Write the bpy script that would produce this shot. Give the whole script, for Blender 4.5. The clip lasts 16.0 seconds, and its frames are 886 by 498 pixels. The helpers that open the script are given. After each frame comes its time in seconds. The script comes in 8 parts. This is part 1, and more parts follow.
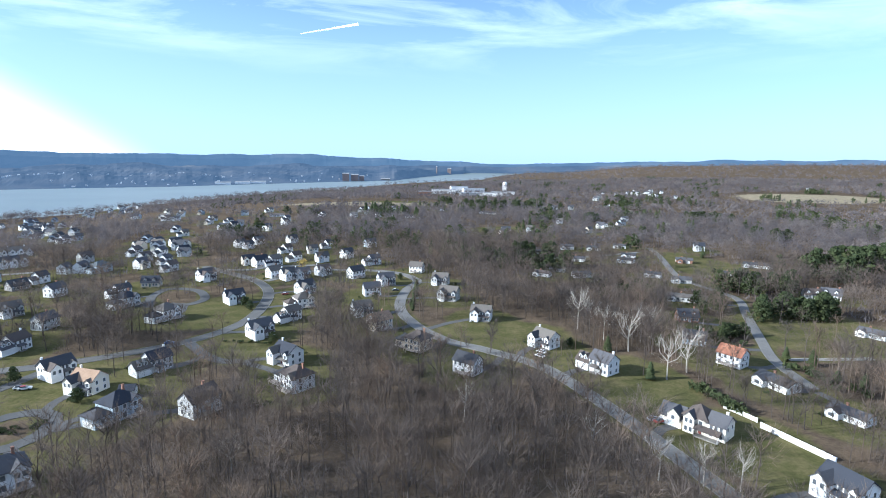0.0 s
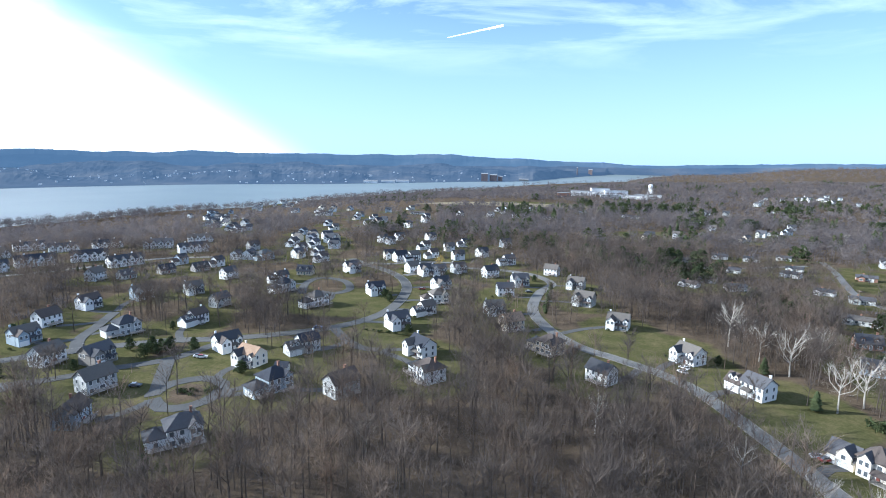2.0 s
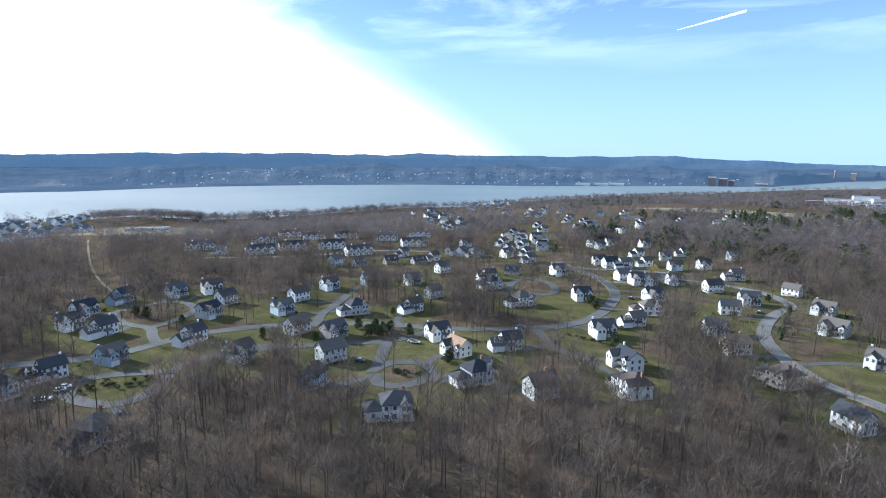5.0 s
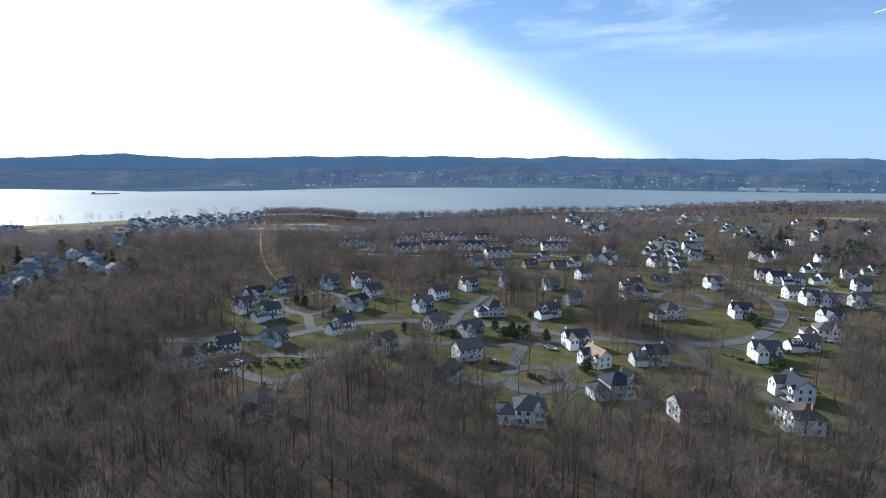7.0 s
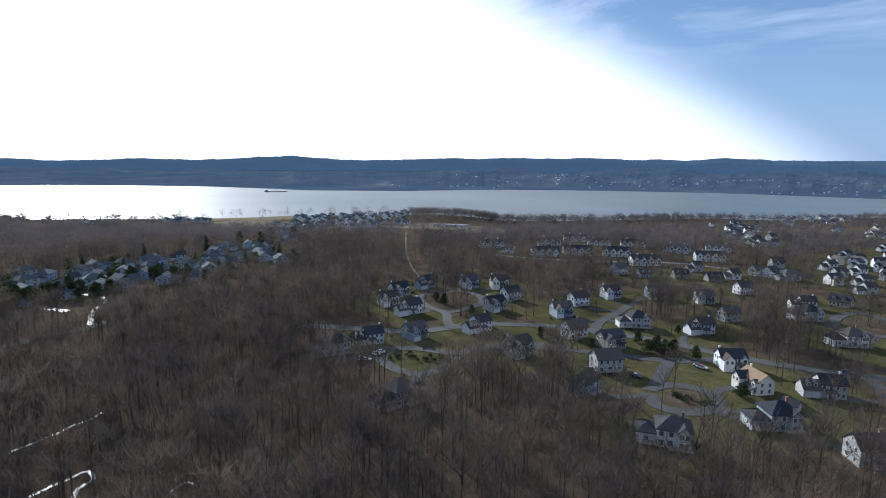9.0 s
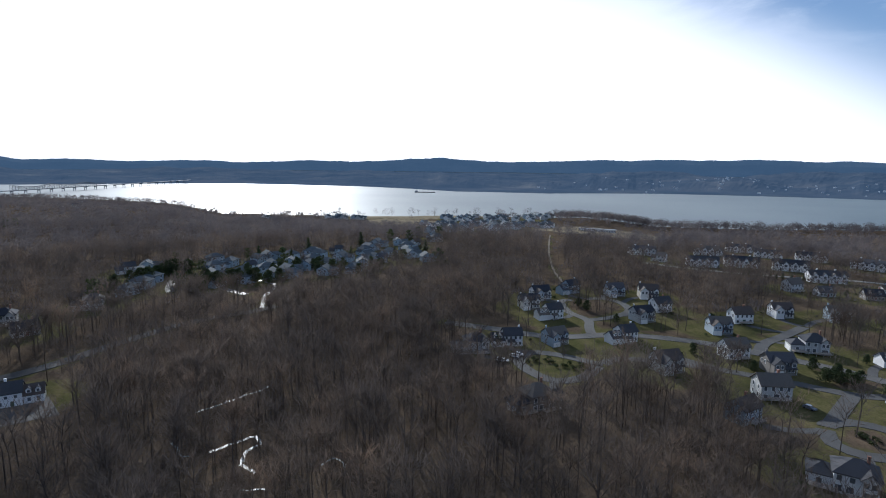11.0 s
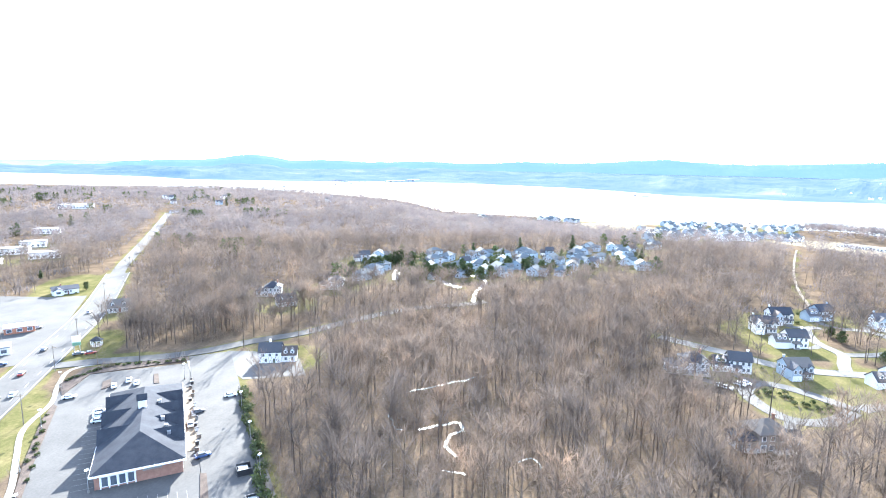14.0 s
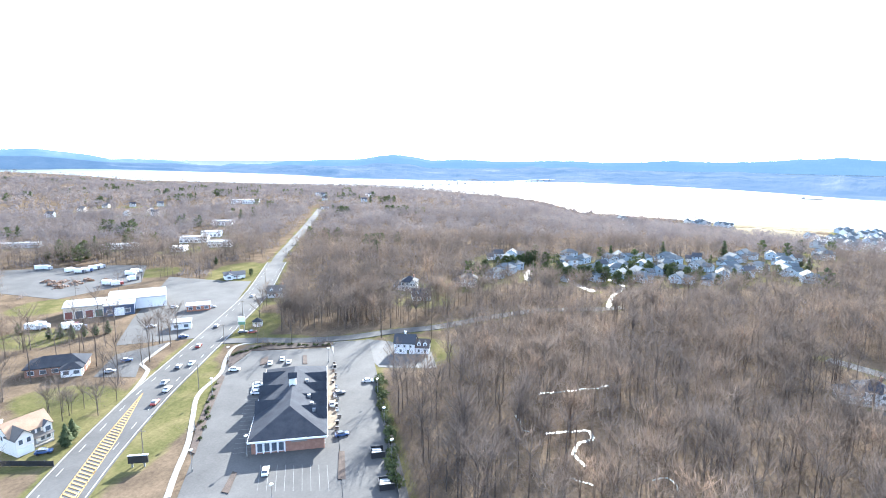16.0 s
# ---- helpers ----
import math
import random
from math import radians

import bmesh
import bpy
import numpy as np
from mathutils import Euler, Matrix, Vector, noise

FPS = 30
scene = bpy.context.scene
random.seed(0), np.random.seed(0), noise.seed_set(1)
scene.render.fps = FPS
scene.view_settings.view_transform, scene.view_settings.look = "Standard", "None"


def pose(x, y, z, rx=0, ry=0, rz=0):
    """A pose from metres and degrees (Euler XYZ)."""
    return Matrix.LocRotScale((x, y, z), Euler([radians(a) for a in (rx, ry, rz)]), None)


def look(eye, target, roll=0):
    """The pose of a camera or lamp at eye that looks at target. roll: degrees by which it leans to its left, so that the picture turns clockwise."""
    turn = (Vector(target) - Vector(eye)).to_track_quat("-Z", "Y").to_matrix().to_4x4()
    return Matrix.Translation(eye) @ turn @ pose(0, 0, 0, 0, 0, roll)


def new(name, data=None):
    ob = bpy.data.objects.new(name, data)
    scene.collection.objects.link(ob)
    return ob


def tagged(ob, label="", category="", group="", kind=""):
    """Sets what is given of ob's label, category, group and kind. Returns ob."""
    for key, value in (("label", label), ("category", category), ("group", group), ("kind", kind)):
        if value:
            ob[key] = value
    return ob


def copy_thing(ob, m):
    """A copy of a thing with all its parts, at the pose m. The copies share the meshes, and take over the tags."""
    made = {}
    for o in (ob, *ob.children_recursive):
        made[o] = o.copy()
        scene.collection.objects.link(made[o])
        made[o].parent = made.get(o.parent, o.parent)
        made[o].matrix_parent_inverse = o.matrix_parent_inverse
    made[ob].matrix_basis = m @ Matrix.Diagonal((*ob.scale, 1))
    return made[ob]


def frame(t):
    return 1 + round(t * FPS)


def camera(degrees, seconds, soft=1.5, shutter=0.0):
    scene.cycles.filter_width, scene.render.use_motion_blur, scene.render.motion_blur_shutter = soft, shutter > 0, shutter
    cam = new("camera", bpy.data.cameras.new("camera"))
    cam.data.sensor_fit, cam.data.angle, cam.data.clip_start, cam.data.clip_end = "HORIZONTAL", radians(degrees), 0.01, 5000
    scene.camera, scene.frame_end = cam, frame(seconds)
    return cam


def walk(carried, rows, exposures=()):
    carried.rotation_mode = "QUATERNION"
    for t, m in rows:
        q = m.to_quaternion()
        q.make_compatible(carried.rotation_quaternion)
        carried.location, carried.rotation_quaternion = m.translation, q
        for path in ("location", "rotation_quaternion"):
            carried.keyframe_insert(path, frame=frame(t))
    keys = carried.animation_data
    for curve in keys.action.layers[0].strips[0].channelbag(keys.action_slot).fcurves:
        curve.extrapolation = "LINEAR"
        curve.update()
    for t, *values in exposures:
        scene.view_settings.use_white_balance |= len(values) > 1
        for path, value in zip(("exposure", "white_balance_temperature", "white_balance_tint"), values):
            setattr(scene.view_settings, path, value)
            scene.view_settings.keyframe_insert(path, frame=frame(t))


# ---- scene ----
# The camera hangs in the air 86 m over the plateau and turns to its left.
CAM_H = 86.0
RIVER_Z = -51.6
cam = camera(77.7, 16.0, soft=1.0)
TURN = ((0.0, 0.00, -9.21, -0.57), (0.5, 3.56, -9.24, -0.65), (1.0, 7.07, -9.29, -0.73), (1.5, 10.64, -9.32, -0.80),
        (2.0, 14.23, -9.33, -0.82), (2.5, 17.82, -9.33, -0.83), (3.0, 21.38, -9.34, -0.83), (3.5, 25.03, -9.36, -0.82),
        (4.0, 28.62, -9.38, -0.76), (6.5, 46.85, -9.32, -0.68), (7.0, 50.50, -9.26, -0.63), (7.5, 54.17, -9.24, -0.62),
        (8.0, 57.78, -9.23, -0.64), (8.5, 61.46, -9.22, -0.67), (9.0, 65.14, -9.22, -0.70), (11.5, 83.80, -9.20, -0.70),
        (12.0, 87.48, -9.20, -0.70), (12.5, 91.20, -9.21, -0.73), (13.0, 94.84, -9.24, -0.77), (13.5, 98.50, -9.28, -0.81),
        (14.0, 102.08, -9.32, -0.84), (14.5, 105.58, -9.38, -0.85), (15.0, 109.10, -9.45, -0.79), (15.5, 112.56, -9.51, -0.68),
        (16.0, 116.03, -9.54, -0.55))
EXPOSE = ((0.0, 1.24, 5000, 8), (4.0, 1.18, 4950, 8), (7.0, 0.72, 5050, 9), (9.0, 0.27, 5100, 11), (11.5, 0.08, 5150, 11), (12.0, 0.75, 5250, 10), (12.5, 1.88, 5250, 10), (13.5, 3.05, 5350, 10), (14.5, 3.3, 5250, 10), (16.0, 2.8, 5250, 10))
walk(cam, [(t, pose(0, 0, CAM_H, 90 + p, r, y)) for t, y, p, r in TURN], EXPOSE)

# ---- sky and sun: late afternoon, the sun over the river ----
SUN_AZ, SUN_EL = 99.5, 23.0
world = bpy.data.worlds.new("sky")
scene.world = world
world.use_nodes = True
wt = world.node_tree
wt.nodes.clear()
sky = wt.nodes.new("ShaderNodeTexSky")
sky.sky_type = "NISHITA"
sky.sun_disc = False
sky.sun_elevation = radians(SUN_EL)
sky.sun_rotation = radians(-SUN_AZ)
sky.altitude, sky.air_density, sky.dust_density, sky.ozone_density = 100, 1.0, 0.6, 1.8
wco = wt.nodes.new("ShaderNodeTexCoord")
wmap = wt.nodes.new("ShaderNodeMapping")
wmap.inputs["Rotation"].default_value = (0, 0, radians(20))
wmap.inputs["Scale"].default_value = (1.2, 3.2, 9.0)
wn = wt.nodes.new("ShaderNodeTexNoise")
wn.inputs["Scale"].default_value, wn.inputs["Detail"].default_value, wn.inputs["Roughness"].default_value = 1.6, 9.0, 0.6
wn.inputs["Distortion"].default_value = 0.7
wr = wt.nodes.new("ShaderNodeValToRGB")
wr.color_ramp.elements[0].position, wr.color_ramp.elements[1].position = 0.43, 0.68
wsep = wt.nodes.new("ShaderNodeSeparateXYZ")
wband = wt.nodes.new("ShaderNodeMapRange")
wband.inputs["From Min"].default_value, wband.inputs["From Max"].default_value = 0.13, 0.24
wmul = wt.nodes.new("ShaderNodeMath")
wmul.operation = "MULTIPLY"
wmix = wt.nodes.new("ShaderNodeMixRGB")
wmix.inputs["Color2"].default_value = (9.0, 9.3, 9.6, 1)
wbg = wt.nodes.new("ShaderNodeBackground")
wbg.inputs["Strength"].default_value = 0.07
wout = wt.nodes.new("ShaderNodeOutputWorld")
wt.links.new(wco.outputs["Generated"], wmap.inputs["Vector"])
wt.links.new(wmap.outputs["Vector"], wn.inputs["Vector"])
wt.links.new(wn.outputs["Fac"], wr.inputs["Fac"])
wt.links.new(wco.outputs["Generated"], wsep.inputs["Vector"])
wt.links.new(wsep.outputs["Z"], wband.inputs["Value"])
wt.links.new(wr.outputs["Color"], wmul.inputs[0])
wt.links.new(wband.outputs["Result"], wmul.inputs[1])
wt.links.new(wmul.outputs["Value"], wmix.inputs["Fac"])
wt.links.new(sky.outputs["Color"], wmix.inputs["Color1"])
# white glare painted into the low sky on the sun's side, and a pale horizon
sdir = (-math.sin(radians(SUN_AZ)) * math.cos(radians(SUN_EL)), math.cos(radians(SUN_AZ)) * math.cos(radians(SUN_EL)), math.sin(radians(SUN_EL)))
wdot = wt.nodes.new("ShaderNodeVectorMath")
wdot.operation = "DOT_PRODUCT"
wdot.inputs[1].default_value = (sdir[0], sdir[1], sdir[2] - 1.67)
wt.links.new(wco.outputs["Generated"], wdot.inputs[0])
wveil = wt.nodes.new("ShaderNodeMapRange")
wveil.interpolation_type = "SMOOTHSTEP"
wveil.inputs["From Min"].default_value, wveil.inputs["From Max"].default_value = 0.25, 0.48
wt.links.new(wdot.outputs["Value"], wveil.inputs["Value"])
wveiled = wt.nodes.new("ShaderNodeMixRGB")
wveiled.inputs["Color2"].default_value = (17.0, 15.6, 14.0, 1)
wt.links.new(wveil.outputs["Result"], wveiled.inputs["Fac"])
wt.links.new(wmix.outputs["Color"], wveiled.inputs["Color1"])
wlow = wt.nodes.new("ShaderNodeMapRange")
wlow.inputs["From Min"].default_value, wlow.inputs["From Max"].default_value = 0.36, 0.0
wlow.inputs["To Max"].default_value = 0.8
wt.links.new(wsep.outputs["Z"], wlow.inputs["Value"])
wpale = wt.nodes.new("ShaderNodeMixRGB")
wpale.inputs["Color2"].default_value = (5.0, 6.4, 8.3, 1)
wt.links.new(wlow.outputs["Result"], wpale.inputs["Fac"])
wt.links.new(wmix.outputs["Color"], wpale.inputs["Color1"])
wt.links.new(wpale.outputs["Color"], wveiled.inputs["Color1"])
wt.links.new(wveiled.outputs["Color"], wbg.inputs["Color"])
wt.links.new(wbg.outputs["Background"], wout.inputs["Surface"])
sun_data = bpy.data.lights.new("sun", "SUN")
sun_data.energy, sun_data.angle, sun_data.color = 5.0, radians(0.6), (1.0, 0.88, 0.69)
sun = new("sun", sun_data)
sun.matrix_world = look((-math.sin(radians(SUN_AZ)) * math.cos(radians(SUN_EL)), math.cos(radians(SUN_AZ)) * math.cos(radians(SUN_EL)), math.sin(radians(SUN_EL))), (0, 0, 0))


# ---- materials ----
def nodes_of(name):
    m = bpy.data.materials.new(name)
    m.use_nodes = True
    nt = m.node_tree
    return m, nt, nt.nodes["Principled BSDF"]


def ramp(nt, stops, constant=False):
    n = nt.nodes.new("ShaderNodeValToRGB")
    cr = n.color_ramp
    cr.interpolation = "CONSTANT" if constant else "LINEAR"
    while len(cr.elements) < len(stops):
        cr.elements.new(0.5)
    for e, (p, c) in zip(cr.elements, stops):
        e.position, e.color = p, (*c, 1)
    return n


def noise_node(nt, scale, detail=6, rough=0.6, coord="Object", stretch=None):
    co = nt.nodes.new("ShaderNodeTexCoord")
    n = nt.nodes.new("ShaderNodeTexNoise")
    n.inputs["Scale"].default_value, n.inputs["Detail"].default_value, n.inputs["Roughness"].default_value = scale, detail, rough
    if stretch:
        mp = nt.nodes.new("ShaderNodeMapping")
        mp.inputs["Scale"].default_value = stretch
        nt.links.new(co.outputs[coord], mp.inputs["Vector"])
        nt.links.new(mp.outputs["Vector"], n.inputs["Vector"])
    else:
        nt.links.new(co.outputs[coord], n.inputs["Vector"])
    return n


def mixed(nt, fac, a, b, how="MIX"):
    m = nt.nodes.new("ShaderNodeMixRGB")
    m.blend_type = how
    for key, v in (("Fac", fac), ("Color1", a), ("Color2", b)):
        if isinstance(v, (int, float)):
            m.inputs[key].default_value = v
        elif isinstance(v, tuple):
            m.inputs[key].default_value = (*v, 1)
        else:
            nt.links.new(v, m.inputs[key])
    return m.outputs["Color"]


def surface(name, stops, scale=0.5, fine=6.0, rough=0.85, bump=0.0, metal=0.0, by_object=None, wear=0.25):
    """A two-scale surface: a colour ramp over broad noise, darkened and lightened by fine noise. by_object: constant ramp over each object's random number."""
    m, nt, b = nodes_of(name)
    broad = noise_node(nt, scale)
    grain = noise_node(nt, fine, 4)
    base = ramp(nt, stops)
    nt.links.new(broad.outputs["Fac"], base.inputs["Fac"])
    col = base.outputs["Color"]
    if by_object:
        info = nt.nodes.new("ShaderNodeObjectInfo")
        pick = ramp(nt, by_object, True)
        nt.links.new(info.outputs["Random"], pick.inputs["Fac"])
        col = mixed(nt, 1.0, pick.outputs["Color"], col, "MULTIPLY")
    g = ramp(nt, [(0.3, (1 - wear,) * 3), (0.7, (1.0,) * 3)])
    nt.links.new(grain.outputs["Fac"], g.inputs["Fac"])
    col = mixed(nt, 1.0, col, g.outputs["Color"], "MULTIPLY")
    nt.links.new(col, b.inputs["Base Color"])
    b.inputs["Roughness"].default_value, b.inputs["Metallic"].default_value = rough, metal
    b.inputs["Specular IOR Level"].default_value = 0.5 if rough < 0.7 else 0.15
    if bump:
        bp = nt.nodes.new("ShaderNodeBump")
        bp.inputs["Strength"].default_value, bp.inputs["Distance"].default_value = bump, 0.1
        nt.links.new(grain.outputs["Fac"], bp.inputs["Height"])
        nt.links.new(bp.outputs["Normal"], b.inputs["Normal"])
    return m


def twiggy(m, share=0.4):
    """Lets light through a mass of thin twigs; russet, tan and grey crowns stand side by side."""
    nt = m.node_tree
    b, out = nt.nodes["Principled BSDF"], nt.nodes["Material Output"]
    crown = noise_node(nt, 0.075, 2, 0.6, "Object", (1, 1, 0.2))
    tone = ramp(nt, [(0.3, (0.78, 0.79, 0.83)), (0.45, (0.96, 0.96, 0.98)), (0.57, (1.08, 1.03, 0.98)), (0.7, (1.34, 1.17, 1.02))])
    nt.links.new(crown.outputs["Fac"], tone.inputs["Fac"])
    c = mixed(nt, 1.0, b.inputs["Base Color"].links[0].from_socket, tone.outputs["Color"], "MULTIPLY")
    nt.links.new(c, b.inputs["Base Color"])
    t, mix = nt.nodes.new("ShaderNodeBsdfTranslucent"), nt.nodes.new("ShaderNodeMixShader")
    nt.links.new(b.inputs["Base Color"].links[0].from_socket, t.inputs["Color"])
    mix.inputs["Fac"].default_value = share
    nt.links.new(b.outputs["BSDF"], mix.inputs[1])
    nt.links.new(t.outputs["BSDF"], mix.inputs[2])
    nt.links.new(mix.outputs["Shader"], out.inputs["Surface"])
    return m


def ground_material():
    """Leaf litter, with lawn and dry meadow where the ground's own attributes say so."""
    m, nt, b = nodes_of("ground")
    broad, mid, fine = noise_node(nt, 0.012), noise_node(nt, 0.09, 8, 0.65), noise_node(nt, 0.9, 6, 0.7)
    litter = ramp(nt, [(0.25, (0.062, 0.048, 0.036)), (0.5, (0.112, 0.086, 0.06)), (0.75, (0.18, 0.135, 0.092))])
    nt.links.new(mid.outputs["Fac"], litter.inputs["Fac"])
    lawn = ramp(nt, [(0.30, (0.047, 0.056, 0.020)), (0.48, (0.102, 0.096, 0.040)), (0.68, (0.205, 0.165, 0.088))])
    nt.links.new(mid.outputs["Fac"], lawn.inputs["Fac"])
    lawn_tone = mixed(nt, broad.outputs["Fac"], lawn.outputs["Color"], (0.092, 0.090, 0.039))
    dry = ramp(nt, [(0.3, (0.22, 0.185, 0.12)), (0.7, (0.32, 0.275, 0.19))])
    nt.links.new(mid.outputs["Fac"], dry.inputs["Fac"])
    col = litter.outputs["Color"]
    for key, c in (("lawn", lawn_tone), ("meadow", dry.outputs["Color"])):
        at = nt.nodes.new("ShaderNodeAttribute")
        at.attribute_name = key
        add = nt.nodes.new("ShaderNodeMath")
        add.operation = "ADD"
        nt.links.new(at.outputs["Fac"], add.inputs[0])
        nt.links.new(mid.outputs["Fac"], add.inputs[1])
        edge = nt.nodes.new("ShaderNodeMapRange")
        edge.inputs["From Min"].default_value, edge.inputs["From Max"].default_value = 0.85, 1.1
        nt.links.new(add.outputs["Value"], edge.inputs["Value"])
        col = mixed(nt, edge.outputs["Result"], col, c)
    g = ramp(nt, [(0.3, (0.65,) * 3), (0.7, (1.1,) * 3)])
    nt.links.new(fine.outputs["Fac"], g.inputs["Fac"])
    col = mixed(nt, 1.0, col, g.outputs["Color"], "MULTIPLY")
    nt.links.new(col, b.inputs["Base Color"])
    b.inputs["Roughness"].default_value = 1.0
    b.inputs["Specular IOR Level"].default_value = 0.0
    return m


def water_material():
    m, nt, b = nodes_of("river_water")
    n = noise_node(nt, 0.05, 6, 0.6, "Object", (1.0, 1.0, 1.0))
    big = noise_node(nt, 0.0016, 3, 0.5)
    col = ramp(nt, [(0.35, (0.14, 0.17, 0.17)), (0.65, (0.19, 0.22, 0.215))])
    nt.links.new(big.outputs["Fac"], col.inputs["Fac"])
    nt.links.new(col.outputs["Color"], b.inputs["Base Color"])
    b.inputs["Roughness"].default_value = 0.42
    b.inputs["IOR"].default_value = 1.33
    bp = nt.nodes.new("ShaderNodeBump")
    bp.inputs["Strength"].default_value, bp.inputs["Distance"].default_value = 0.45, 1.4
    nt.links.new(n.outputs["Fac"], bp.inputs["Height"])
    nt.links.new(bp.outputs["Normal"], b.inputs["Normal"])
    return m


def backdrop_material(name, haze_glow, stops):
    """Far wooded hills behind several kilometres of air: dark woods, the air's haze painted in as blue tint and faint
    emission.
    """
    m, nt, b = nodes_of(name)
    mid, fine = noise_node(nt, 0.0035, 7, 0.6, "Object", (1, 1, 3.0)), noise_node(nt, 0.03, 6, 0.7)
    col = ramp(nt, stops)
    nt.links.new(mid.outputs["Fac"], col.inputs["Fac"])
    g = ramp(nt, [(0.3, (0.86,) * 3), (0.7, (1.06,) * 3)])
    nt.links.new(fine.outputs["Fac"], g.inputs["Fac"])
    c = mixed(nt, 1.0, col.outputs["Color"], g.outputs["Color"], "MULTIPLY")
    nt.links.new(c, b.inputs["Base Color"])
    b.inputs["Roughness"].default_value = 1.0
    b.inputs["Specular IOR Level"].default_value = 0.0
    # blue emission stands in for haze between here and the hills
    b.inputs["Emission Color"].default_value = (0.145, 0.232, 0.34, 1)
    b.inputs["Emission Strength"].default_value = haze_glow
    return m


